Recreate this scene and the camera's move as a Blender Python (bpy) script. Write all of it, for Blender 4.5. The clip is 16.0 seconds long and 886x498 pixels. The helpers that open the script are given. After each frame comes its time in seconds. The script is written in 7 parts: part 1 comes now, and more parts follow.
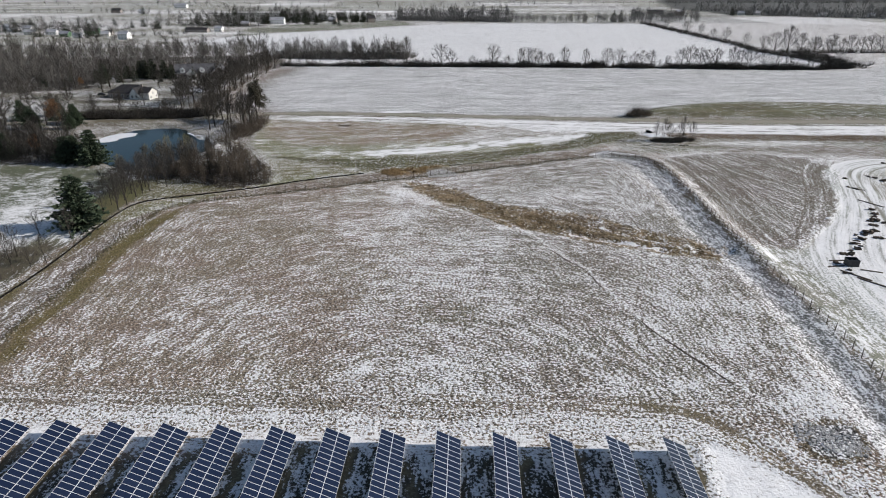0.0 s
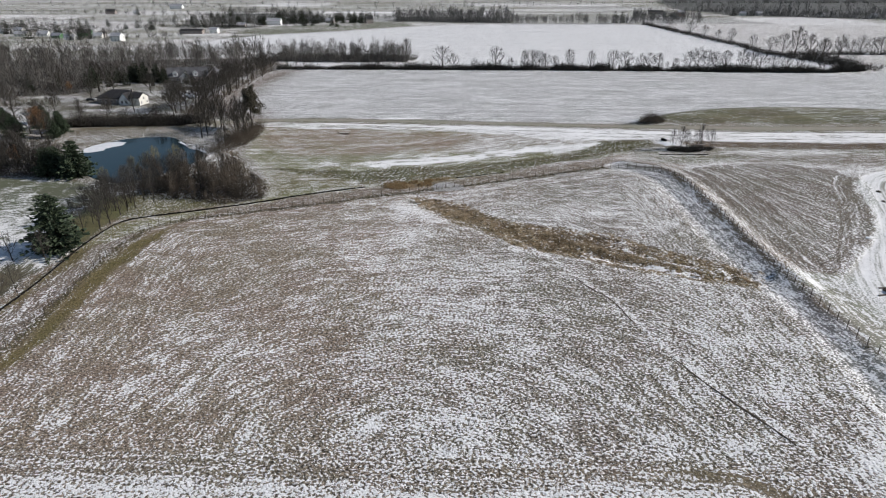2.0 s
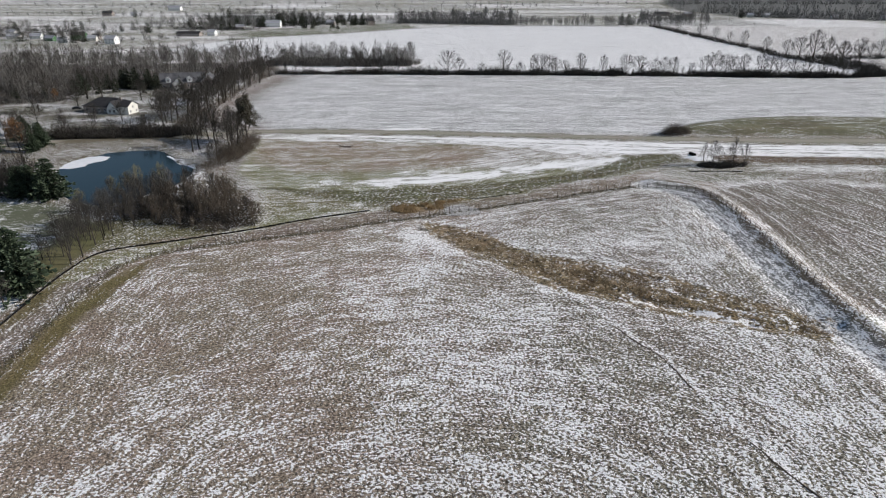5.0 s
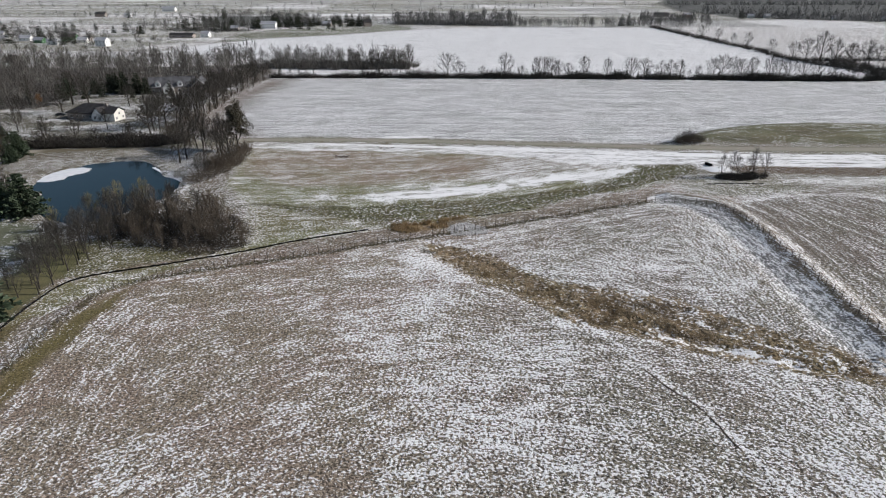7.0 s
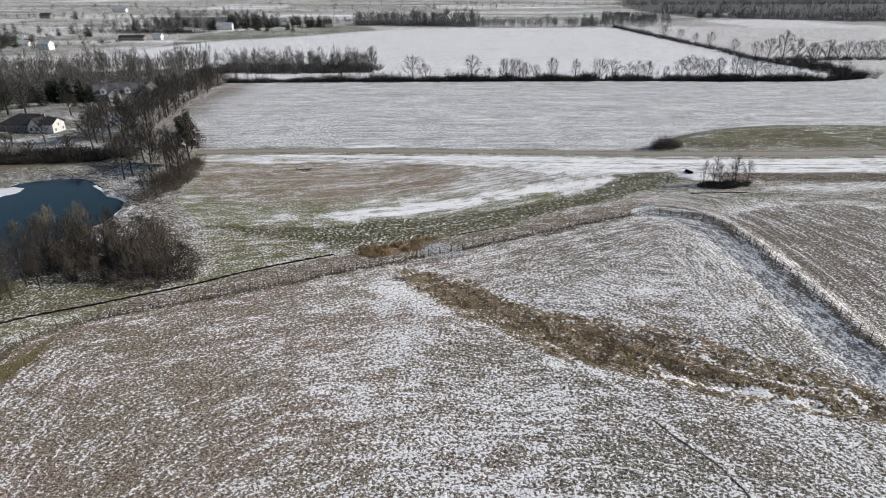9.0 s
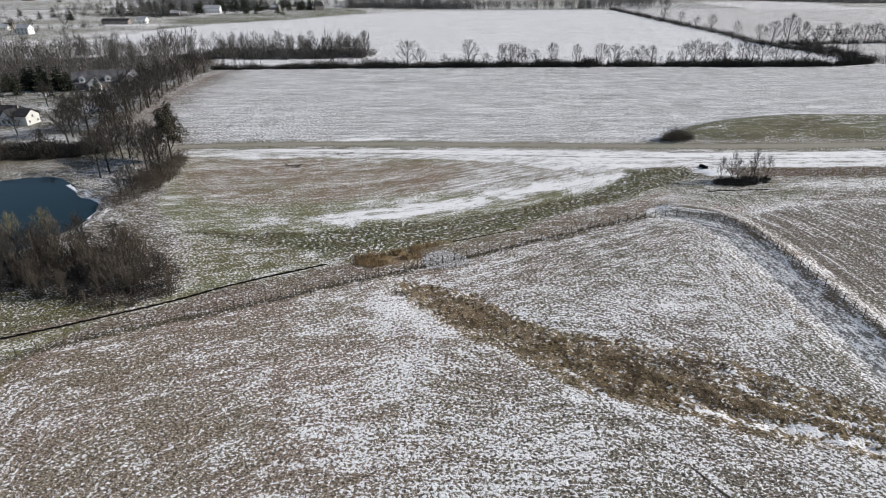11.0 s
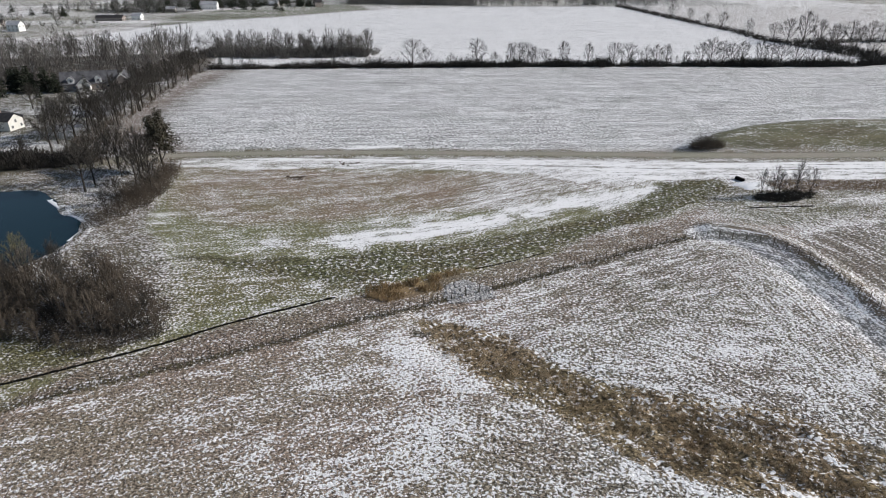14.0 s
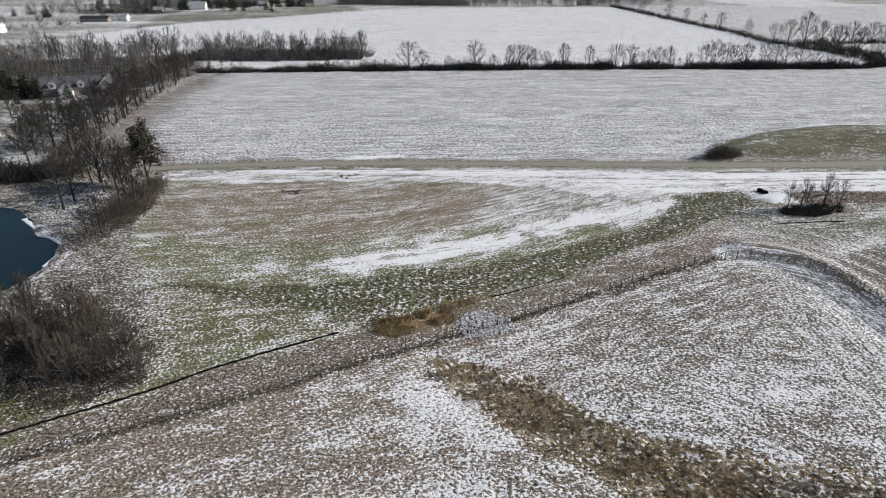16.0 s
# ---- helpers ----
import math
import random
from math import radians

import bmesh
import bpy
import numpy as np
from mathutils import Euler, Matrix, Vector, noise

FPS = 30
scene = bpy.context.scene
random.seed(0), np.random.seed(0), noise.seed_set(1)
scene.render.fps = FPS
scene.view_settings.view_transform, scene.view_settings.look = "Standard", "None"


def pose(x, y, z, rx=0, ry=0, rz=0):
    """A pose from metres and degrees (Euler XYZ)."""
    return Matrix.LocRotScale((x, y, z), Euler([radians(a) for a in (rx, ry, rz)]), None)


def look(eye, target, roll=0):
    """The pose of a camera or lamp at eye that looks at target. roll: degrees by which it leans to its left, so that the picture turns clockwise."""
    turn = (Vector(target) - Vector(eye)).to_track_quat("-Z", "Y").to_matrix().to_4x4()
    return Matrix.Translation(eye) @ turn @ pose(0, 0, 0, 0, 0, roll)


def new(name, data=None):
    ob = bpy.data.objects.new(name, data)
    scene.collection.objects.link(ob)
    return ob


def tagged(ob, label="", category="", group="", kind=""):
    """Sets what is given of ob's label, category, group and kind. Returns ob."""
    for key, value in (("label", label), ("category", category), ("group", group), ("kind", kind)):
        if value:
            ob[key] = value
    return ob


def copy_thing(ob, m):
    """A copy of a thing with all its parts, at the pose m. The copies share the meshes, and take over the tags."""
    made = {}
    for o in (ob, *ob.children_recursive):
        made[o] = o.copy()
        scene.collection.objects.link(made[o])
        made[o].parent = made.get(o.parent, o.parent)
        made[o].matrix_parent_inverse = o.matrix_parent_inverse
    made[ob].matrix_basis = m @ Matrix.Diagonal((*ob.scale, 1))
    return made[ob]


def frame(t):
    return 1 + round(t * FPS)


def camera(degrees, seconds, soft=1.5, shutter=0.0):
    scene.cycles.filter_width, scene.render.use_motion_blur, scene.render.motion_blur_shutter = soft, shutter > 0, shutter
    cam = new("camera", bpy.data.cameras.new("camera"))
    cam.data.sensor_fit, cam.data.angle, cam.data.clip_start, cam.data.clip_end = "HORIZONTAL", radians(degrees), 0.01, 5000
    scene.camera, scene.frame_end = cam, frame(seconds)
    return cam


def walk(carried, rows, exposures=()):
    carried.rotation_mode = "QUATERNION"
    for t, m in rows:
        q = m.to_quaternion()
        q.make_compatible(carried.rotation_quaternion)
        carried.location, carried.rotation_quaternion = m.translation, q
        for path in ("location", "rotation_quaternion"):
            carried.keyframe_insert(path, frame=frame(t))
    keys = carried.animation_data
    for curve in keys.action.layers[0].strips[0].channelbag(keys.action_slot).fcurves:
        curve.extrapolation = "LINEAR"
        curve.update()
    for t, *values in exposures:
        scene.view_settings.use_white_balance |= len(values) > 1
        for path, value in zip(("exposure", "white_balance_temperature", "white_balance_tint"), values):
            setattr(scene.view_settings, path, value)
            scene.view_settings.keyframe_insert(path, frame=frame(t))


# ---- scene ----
cam = camera(72.8, 16.0, soft=1.0)
METRES, EYE, TILT, LEAN, TURN = 110.12, 62.0, 0.0, 0.0, 2.2
ROWS = [
    (0.0, 0.0, 0.0, 0.0, 0.03, -24.23, -0.07),
    (0.5, -0.0075, 0.0325, -0.0, -0.1, -24.23, -0.06),
    (1.0, -0.0148, 0.065, 0.0, -0.18, -24.22, -0.04),
    (1.5, -0.0218, 0.098, 0.0001, -0.22, -24.2, -0.05),
    (2.0, -0.0282, 0.131, 0.0002, -0.23, -24.2, -0.05),
    (2.5, -0.0342, 0.1636, 0.0003, -0.25, -24.19, -0.04),
    (3.0, -0.0396, 0.1957, 0.0003, -0.21, -24.18, -0.03),
    (3.5, -0.045, 0.2277, 0.0003, -0.21, -24.17, -0.02),
    (4.0, -0.0505, 0.2592, 0.0003, -0.21, -24.15, -0.03),
    (6.5, -0.0754, 0.4173, 0.001, -0.18, -24.09, -0.03),
    (7.0, -0.0789, 0.4502, 0.0012, -0.5, -24.08, -0.04),
    (7.5, -0.082, 0.4838, 0.0012, -1.36, -24.08, -0.04),
    (8.0, -0.0852, 0.5176, 0.0012, -2.58, -24.09, -0.05),
    (8.5, -0.0884, 0.5514, 0.0012, -3.44, -24.08, -0.06),
    (9.0, -0.0919, 0.5851, 0.0012, -3.96, -24.08, -0.06),
    (11.5, -0.1053, 0.7387, 0.0011, -4.66, -25.89, -0.04),
    (12.0, -0.1098, 0.7649, 0.0006, -4.7, -25.96, -0.05),
    (12.5, -0.1146, 0.7902, -0.0002, -4.72, -25.94, -0.07),
    (13.0, -0.1203, 0.8155, -0.0009, -4.72, -25.93, -0.09),
    (13.5, -0.1269, 0.8413, -0.0016, -4.73, -25.93, -0.1),
    (14.0, -0.1345, 0.8678, -0.0023, -4.75, -25.93, -0.12),
    (14.5, -0.1422, 0.8956, -0.003, -4.8, -25.94, -0.13),
    (15.0, -0.1502, 0.9246, -0.0033, -4.85, -25.94, -0.14),
    (15.5, -0.1573, 0.9544, -0.0034, -5.02, -25.96, -0.15),
    (16.0, -0.1634, 0.9847, -0.0038, -5.65, -25.95, -0.16),
]
walk(cam, [(t, pose(0, 0, EYE, TILT, LEAN, TURN) @ pose(METRES * x, METRES * y, METRES * z, 90 + pitch, roll, yaw)) for t, x, y, z, yaw, pitch, roll in ROWS],
     exposures=((0.0, 0.0, 6250, 10), (16.0, 0.0, 6250, 10)))

# ---- world, sun ----
SUN_AZ, SUN_EL = 3.0, 28.0          # azimuth from +x towards +y, elevation
world = bpy.data.worlds.new("sky")
scene.world = world
world.use_nodes = True
wn = world.node_tree
sky = wn.nodes.new("ShaderNodeTexSky")
sky.sky_type, sky.sun_disc = 'NISHITA', False
sky.sun_elevation, sky.sun_rotation = radians(SUN_EL), radians(90 - SUN_AZ)
wn.links.new(sky.outputs[0], wn.nodes["Background"].inputs[0])
wn.nodes["Background"].inputs[1].default_value = 0.075
sun = new("sun", bpy.data.lights.new("sun", 'SUN'))
sun.data.energy, sun.data.angle, sun.data.color = 4.3, radians(0.5), (1.0, 0.93, 0.85)
ca, sa, ce, se = math.cos(radians(SUN_AZ)), math.sin(radians(SUN_AZ)), math.cos(radians(SUN_EL)), math.sin(radians(SUN_EL))
sun.matrix_world = look((200 * ca * ce, 200 * sa * ce, 200 * se), (0, 0, 0))

# ---- small tools ----
rng = np.random.default_rng(7)


def lattice(ix, iy, seed):
    n = (ix.astype(np.int64) * 374761393 + iy.astype(np.int64) * 668265263 + seed * 974634777) & 0xFFFFFFFF
    n = ((n ^ (n >> 13)) * 1274126177) & 0xFFFFFFFF
    return ((n ^ (n >> 16)) & 0xFFFF) / 65535.0


def vnoise(x, y, size, seed=0):
    """Smooth value noise from 0 to 1 with features of that size in metres."""
    x, y = np.asarray(x) / size, np.asarray(y) / size
    ix, iy = np.floor(x), np.floor(y)
    fx, fy = x - ix, y - iy
    fx, fy = fx * fx * (3 - 2 * fx), fy * fy * (3 - 2 * fy)
    a, b = lattice(ix, iy, seed), lattice(ix + 1, iy, seed)
    c, d = lattice(ix, iy + 1, seed), lattice(ix + 1, iy + 1, seed)
    return (a + (b - a) * fx) * (1 - fy) + (c + (d - c) * fx) * fy


def step(a, b, v):
    s = np.clip((v - a) / (b - a), 0, 1)
    return s * s * (3 - 2 * s)


def line_dist(x, y, pts):
    best = np.full(x.shape, 1e9)
    for (ax, ay), (bx, by) in zip(pts[:-1], pts[1:]):
        dx, dy = bx - ax, by - ay
        s = np.clip(((x - ax) * dx + (y - ay) * dy) / (dx * dx + dy * dy + 1e-9), 0, 1)
        best = np.minimum(best, np.hypot(x - ax - s * dx, y - ay - s * dy))
    return best


def inside(x, y, poly):
    odd = np.zeros(x.shape, bool)
    for (ax, ay), (bx, by) in zip(poly, poly[1:] + poly[:1]):
        if ay != by:
            odd ^= ((ay > y) != (by > y)) & (x < (bx - ax) * (y - ay) / (by - ay) + ax)
    return odd


def zone(x, y, poly, soft=1.5):
    """1 inside the polygon, 0 outside, with a soft border."""
    out = np.zeros(x.shape)
    px, py = [p[0] for p in poly], [p[1] for p in poly]
    near = (x > min(px) - 2 * soft) & (x < max(px) + 2 * soft) & (y > min(py) - 2 * soft) & (y < max(py) + 2 * soft)
    if near.any():
        xs, ys = x[near], y[near]
        d = line_dist(xs, ys, poly + poly[:1])
        out[near] = step(-soft, soft, np.where(inside(xs, ys, poly), d, -d))
    return out


def band(x, y, pts, half, soft):
    out = np.zeros(x.shape)
    px, py = [p[0] for p in pts], [p[1] for p in pts]
    m = half + soft
    near = (x > min(px) - m) & (x < max(px) + m) & (y > min(py) - m) & (y < max(py) + m)
    if near.any():
        out[near] = 1 - step(half - soft, half + soft, line_dist(x[near], y[near], pts))
    return out


def along(pts, gap):
    """Points at even gaps along a line, with the heading there."""
    out, left = [], 0.0
    for (ax, ay), (bx, by) in zip(pts[:-1], pts[1:]):
        n = math.hypot(bx - ax, by - ay)
        while left < n:
            s = left / n
            out.append((ax + (bx - ax) * s, ay + (by - ay) * s, math.atan2(by - ay, bx - ax)))
            left += gap
        left -= n
    return out


def smooth_line(pts, times=2):
    for _ in range(times):
        q = [pts[0]]
        for (ax, ay), (bx, by) in zip(pts[:-1], pts[1:]):
            q += [(0.75 * ax + 0.25 * bx, 0.75 * ay + 0.25 * by), (0.25 * ax + 0.75 * bx, 0.25 * ay + 0.75 * by)]
        pts = q + [pts[-1]]
    return pts


class Geo:
    """Gathers triangles, each with a material number."""

    def __init__(self):
        self.v, self.f, self.m = [], [], []

    def add(self, verts, faces, m=0):
        n = len(self.v)
        self.v += [tuple(p) for p in verts]
        for f in faces:
            for k in range(1, len(f) - 1):
                self.f.append((n + f[0], n + f[k], n + f[k + 1]))
                self.m.append(m)

    def box(self, x0, x1, y0, y1, z0, z1, m=0, turn=None):
        p = [Vector((x, y, z)) for x in (x0, x1) for y in (y0, y1) for z in (z0, z1)]
        if turn is not None:
            p = [turn @ q for q in p]
        self.add(p, [(0, 1, 3, 2), (4, 6, 7, 5), (0, 4, 5, 1), (2, 3, 7, 6), (0, 2, 6, 4), (1, 5, 7, 3)], m)

    def slab(self, poly, z0, z1, m=0):
        n = len(poly)
        cx, cy = sum(q[0] for q in poly) / n, sum(q[1] for q in poly) / n
        p = [(x, y, z0) for x, y in poly] + [(x, y, z1) for x, y in poly] + [(cx, cy, z0), (cx, cy, z1)]
        self.add(p, [f for k in range(n) for f in (((k + 1) % n, k, 2 * n), (n + k, n + (k + 1) % n, 2 * n + 1), (k, (k + 1) % n, n + (k + 1) % n, n + k))], m)

    def prism(self, outline, axis0, axis1, m=0, turn=None):
        """An outline in y and z, drawn out along x."""
        n = len(outline)
        p = [Vector((axis0, y, z)) for y, z in outline] + [Vector((axis1, y, z)) for y, z in outline]
        if turn is not None:
            p = [turn @ q for q in p]
        self.add(p, [tuple(range(n)), tuple(range(2 * n - 1, n - 1, -1))] + [((k + 1) % n, k, n + k, n + (k + 1) % n) for k in range(n)], m)

    def tube(self, pts, radii, sides=5, m=0, cap=False):
        rings, pts = [], [Vector(p) for p in pts]
        for k, p in enumerate(pts):
            d = (pts[min(k + 1, len(pts) - 1)] - pts[max(k - 1, 0)]).normalized()
            a = d.cross(Vector((0.31, 0.92, 0.24))).normalized()
            b = d.cross(a)
            r = radii[k] if k < len(radii) else radii[-1]
            rings += [p + r * (math.cos(6.2832 * s / sides) * a + math.sin(6.2832 * s / sides) * b) for s in range(sides)]
        faces = []
        for k in range(len(pts) - 1):
            for s in range(sides):
                t = (s + 1) % sides
                faces.append((k * sides + s, k * sides + t, (k + 1) * sides + t, (k + 1) * sides + s))
        if cap:
            faces += [tuple(range(sides - 1, -1, -1)), tuple(range((len(pts) - 1) * sides, len(pts) * sides))]
        self.add(rings, faces, m)

    def spike(self, a, b, r, m=0):
        """A thin twig: three sides that meet in a point."""
        a, b = Vector(a), Vector(b)
        d = (b - a).normalized()
        u = d.cross(Vector((0.21, 0.35, 0.91))).normalized()
        w = d.cross(u)
        self.add([a + r * u, a + r * (-0.5 * u + 0.87 * w), a + r * (-0.5 * u - 0.87 * w), b], [(0, 1, 3), (1, 2, 3), (2, 0, 3)], m)

    def sliver(self, a, b, r, m=0):
        """The thinnest twig: one narrow face."""
        a, b = Vector(a), Vector(b)
        u = (b - a).cross(Vector((0.21 + a.y, 0.35 - a.x, 0.91))).normalized() * r * 1.3
        self.add([a + u, a - u, b], [(0, 1, 2)], m)

    def arrays(self):
        return np.array(self.v, np.float64).reshape(-1, 3), np.array(self.f, np.int64).reshape(-1, 3), np.array(self.m, np.int64)


def tri_mesh(name, v, f, m=None, mats=(), smooth=False):
    me = bpy.data.meshes.new(name)
    me.vertices.add(len(v))
    me.vertices.foreach_set("co", np.ascontiguousarray(v, np.float32).ravel())
    me.loops.add(len(f) * 3)
    me.loops.foreach_set("vertex_index", np.ascontiguousarray(f, np.int32).ravel())
    me.polygons.add(len(f))
    me.polygons.foreach_set("loop_start", np.arange(0, len(f) * 3, 3, dtype=np.int32))
    for mt in mats:
        me.materials.append(mt)
    if m is not None and len(mats) > 1:
        me.polygons.foreach_set("material_index", np.ascontiguousarray(m, np.int32))
    me.polygons.foreach_set("use_smooth", np.full(len(f), smooth))
    me.update(calc_edges=True)
    me.validate()
    return me


def geo_mesh(name, geo, mats, smooth=False):
    return tri_mesh(name, *geo.arrays(), mats=mats if isinstance(mats, (list, tuple)) else [mats], smooth=smooth)


def part(name, geo, mats, parent=None, label="", smooth=False, at=None):
    ob = new(name, geo if isinstance(geo, bpy.types.Mesh) else geo_mesh(name, geo, mats, smooth))
    ob.parent = parent
    if at is not None:
        ob.matrix_basis = at
    if label:
        tagged(ob, label)
    return ob


def thing(name, m, label, category, group="", kind=""):
    ob = new(name)
    ob.matrix_basis = m
    return tagged(ob, label, category, group, kind)


def merged(name, variants, places, mats, smooth=False):
    """Many turned and scaled copies of a few shapes in one mesh. places: x, y, z, turn, size, height, variant."""
    vs, fs, ms, n = [], [], [], 0
    for x, y, z, a, s, h, k in places:
        v, f, m = variants[k]
        c, d = math.cos(a), math.sin(a)
        vs.append(np.column_stack([x + s * (c * v[:, 0] - d * v[:, 1]), y + s * (d * v[:, 0] + c * v[:, 1]), z + h * v[:, 2]]))
        fs.append(f + n)
        ms.append(m)
        n += len(v)
    return tri_mesh(name, np.vstack(vs), np.vstack(fs), np.concatenate(ms), mats, smooth)


# ---- materials ----
def shader(name):
    mt = bpy.data.materials.new(name)
    mt.use_nodes = True
    nt = mt.node_tree
    return mt, nt, nt.nodes["Principled BSDF"]


def node(nt, kind, **kw):
    n = nt.nodes.new("ShaderNode" + kind)
    for k, v in kw.items():
        if k in n.inputs:
            n.inputs[k].default_value = v
    return n


def maths(nt, op, a, b=None, c=None):
    n = nt.nodes.new("ShaderNodeMath")
    n.operation = op
    for k, v in enumerate((a, b, c)):
        if v is None:
            continue
        if isinstance(v, (int, float)):
            n.inputs[k].default_value = v
        else:
            nt.links.new(v, n.inputs[k])
    return n.outputs[0]


def mixed(nt, fac, a, b, mode='MIX'):
    n = nt.nodes.new("ShaderNodeMix")
    n.data_type, n.blend_type = 'RGBA', mode
    for sock, v in ((n.inputs[0], fac), (n.inputs[6], a), (n.inputs[7], b)):
        if isinstance(v, (int, float)):
            sock.default_value = v
        elif isinstance(v, tuple):
            sock.default_value = (*v, 1)
        else:
            nt.links.new(v, sock)
    return n.outputs[2]


def noise_at(nt, vec, scale, detail=3.0, rough=0.55):
    n = node(nt, "TexNoise", Scale=scale, Detail=detail, Roughness=rough)
    if vec is not None:
        nt.links.new(vec, n.inputs["Vector"])
    return n.outputs[0]


def ramp(nt, v, a, b):
    n = node(nt, "MapRange")
    n.interpolation_type = 'SMOOTHSTEP'
    n.inputs[1].default_value, n.inputs[2].default_value = a, b
    nt.links.new(v, n.inputs[0])
    return n.outputs[0]


def surf(name, c1, c2, scale=3.0, rough=0.8, metal=0.0, bump=0.0, per_object=0.0, island=0.0, spec=0.3):
    """A surface that varies between two colours at two scales, and a little from piece to piece."""
    mt, nt, bs = shader(name)
    co = node(nt, "TexCoord").outputs["Object"]
    n1 = noise_at(nt, co, scale, 4)
    n2 = noise_at(nt, co, scale * 9, 3)
    f = ramp(nt, maths(nt, 'ADD', maths(nt, 'MULTIPLY', n1, 0.6), maths(nt, 'MULTIPLY', n2, 0.4)), 0.36, 0.64)
    col = mixed(nt, f, c1, c2)
    if per_object or island:
        src = node(nt, "ObjectInfo").outputs["Random"] if per_object else node(nt, "NewGeometry").outputs["Random Per Island"]
        amt = per_object or island
        hsv = node(nt, "HueSaturation")
        nt.links.new(maths(nt, 'MULTIPLY_ADD', src, 2 * amt, 1 - amt), hsv.inputs["Value"])
        nt.links.new(maths(nt, 'MULTIPLY_ADD', src, -0.5 * amt, 1 + 0.2 * amt), hsv.inputs["Saturation"])
        nt.links.new(col, hsv.inputs["Color"])
        col = hsv.outputs[0]
    nt.links.new(col, bs.inputs["Base Color"])
    bs.inputs["Roughness"].default_value, bs.inputs["Metallic"].default_value = rough, metal
    bs.inputs["Specular IOR Level"].default_value = spec
    if bump:
        b = node(nt, "Bump", Strength=0.6, Distance=bump)
        nt.links.new(n2, b.inputs["Height"])
        nt.links.new(b.outputs[0], bs.inputs["Normal"])
    return mt


def ground_material():
    """Soil, dead grass and a thin cover of snow that breaks up into clumps and along the rows."""
    mt, nt, bs = shader("snowy_ground")
    soil = node(nt, "Attribute")
    soil.attribute_name = "soil"
    lay = node(nt, "Attribute")
    lay.attribute_name = "lay"
    pos = node(nt, "NewGeometry").outputs["Position"]
    stretch = node(nt, "Mapping")
    stretch.inputs["Scale"].default_value = (1.0, 0.22, 1.0)
    nt.links.new(lay.outputs["Vector"], stretch.inputs["Vector"])
    streak = noise_at(nt, stretch.outputs[0], 1.55, 3, 0.62)
    wide = noise_at(nt, stretch.outputs[0], 0.16, 3, 0.55)
    worm = node(nt, "Mapping")
    worm.inputs["Scale"].default_value = (1.0, 0.80, 1.0)
    fleck = node(nt, "Attribute")
    fleck.attribute_name = "fleck"
    nt.links.new(fleck.outputs["Vector"], worm.inputs["Vector"])
    speck = noise_at(nt, worm.outputs[0], 2.3, 2.0, 0.64)
    speck.node.inputs["Distortion"].default_value = 0.35
    speck2 = noise_at(nt, worm.outputs[0], 2.5, 2.0, 0.62)
    speck2.node.inputs["Distortion"].default_value = 0.5
    clump = noise_at(nt, pos, 0.55, 3, 0.6)
    fine = noise_at(nt, pos, 7.0, 2, 0.6)
    big = noise_at(nt, pos, 0.055, 4, 0.55)
    parts = node(nt, "SeparateXYZ")
    nt.links.new(lay.outputs["Vector"], parts.inputs[0])
    long = node(nt, "Mapping")
    long.inputs["Scale"].default_value = (1.0, 0.03, 0.0)
    nt.links.new(lay.outputs["Vector"], long.inputs["Vector"])
    rut = maths(nt, 'MULTIPLY', maths(nt, 'SUBTRACT', noise_at(nt, long.outputs[0], 0.95, 3, 0.6), 0.5), parts.outputs[2])
    patch = node(nt, "Mapping")
    patch.inputs["Scale"].default_value = (1.0, 0.45, 1.0)
    nt.links.new(lay.outputs["Vector"], patch.inputs["Vector"])
    mid = noise_at(nt, patch.outputs[0], 0.5, 2, 0.6)
    grain = node(nt, "Attribute")
    grain.attribute_name = "grain"
    rough = soil.outputs["Alpha"]
    for n, k in ((speck, 3.6), (fine, 0.8)):
        rough = maths(nt, 'ADD', rough, maths(nt, 'MULTIPLY', maths(nt, 'MULTIPLY', maths(nt, 'SUBTRACT', n, 0.5), k), grain.outputs["Fac"]))
    broken = node(nt, "Attribute")
    broken.attribute_name = "broken"
    s = 0.0
    for n, k in ((streak, 1.35), (mid, 0.85), (wide, 0.25), (clump, 0.25), (big, 0.45)):
        s = maths(nt, 'ADD', s, maths(nt, 'MULTIPLY', maths(nt, 'SUBTRACT', n, 0.5), k))
    s = maths(nt, 'ADD', rough, maths(nt, 'MULTIPLY', s, broken.outputs["Fac"]))
    s = maths(nt, 'ADD', s, maths(nt, 'MULTIPLY', rut, 1.6))
    # wisps: thin curling ridges of blown snow, thicker in some places
    curl = noise_at(nt, patch.outputs[0], 0.42, 3, 0.6)
    curl.node.inputs["Distortion"].default_value = 0.8
    wisp = ramp(nt, maths(nt, 'ABSOLUTE', maths(nt, 'SUBTRACT', curl, 0.5)), 0.045, 0.0)
    wisp = maths(nt, 'MULTIPLY', wisp, ramp(nt, noise_at(nt, pos, 0.075, 3, 0.6), 0.46, 0.60))
    s = maths(nt, 'ADD', s, maths(nt, 'MULTIPLY', maths(nt, 'MULTIPLY', wisp, 0.16), broken.outputs["Fac"]))
    cover = ramp(nt, s, 0.485, 0.60)
    tone = maths(nt, 'MAXIMUM', maths(nt, 'MULTIPLY_ADD', maths(nt, 'ADD', speck2, maths(nt, 'MULTIPLY', fine, 0.4)), 5.6, -3.10), 0.22)
    tone = maths(nt, 'MULTIPLY_ADD', maths(nt, 'SUBTRACT', tone, 0.95), grain.outputs["Fac"], 0.95)
    hue = ramp(nt, noise_at(nt, pos, 0.045, 3, 0.6), 0.38, 0.62)
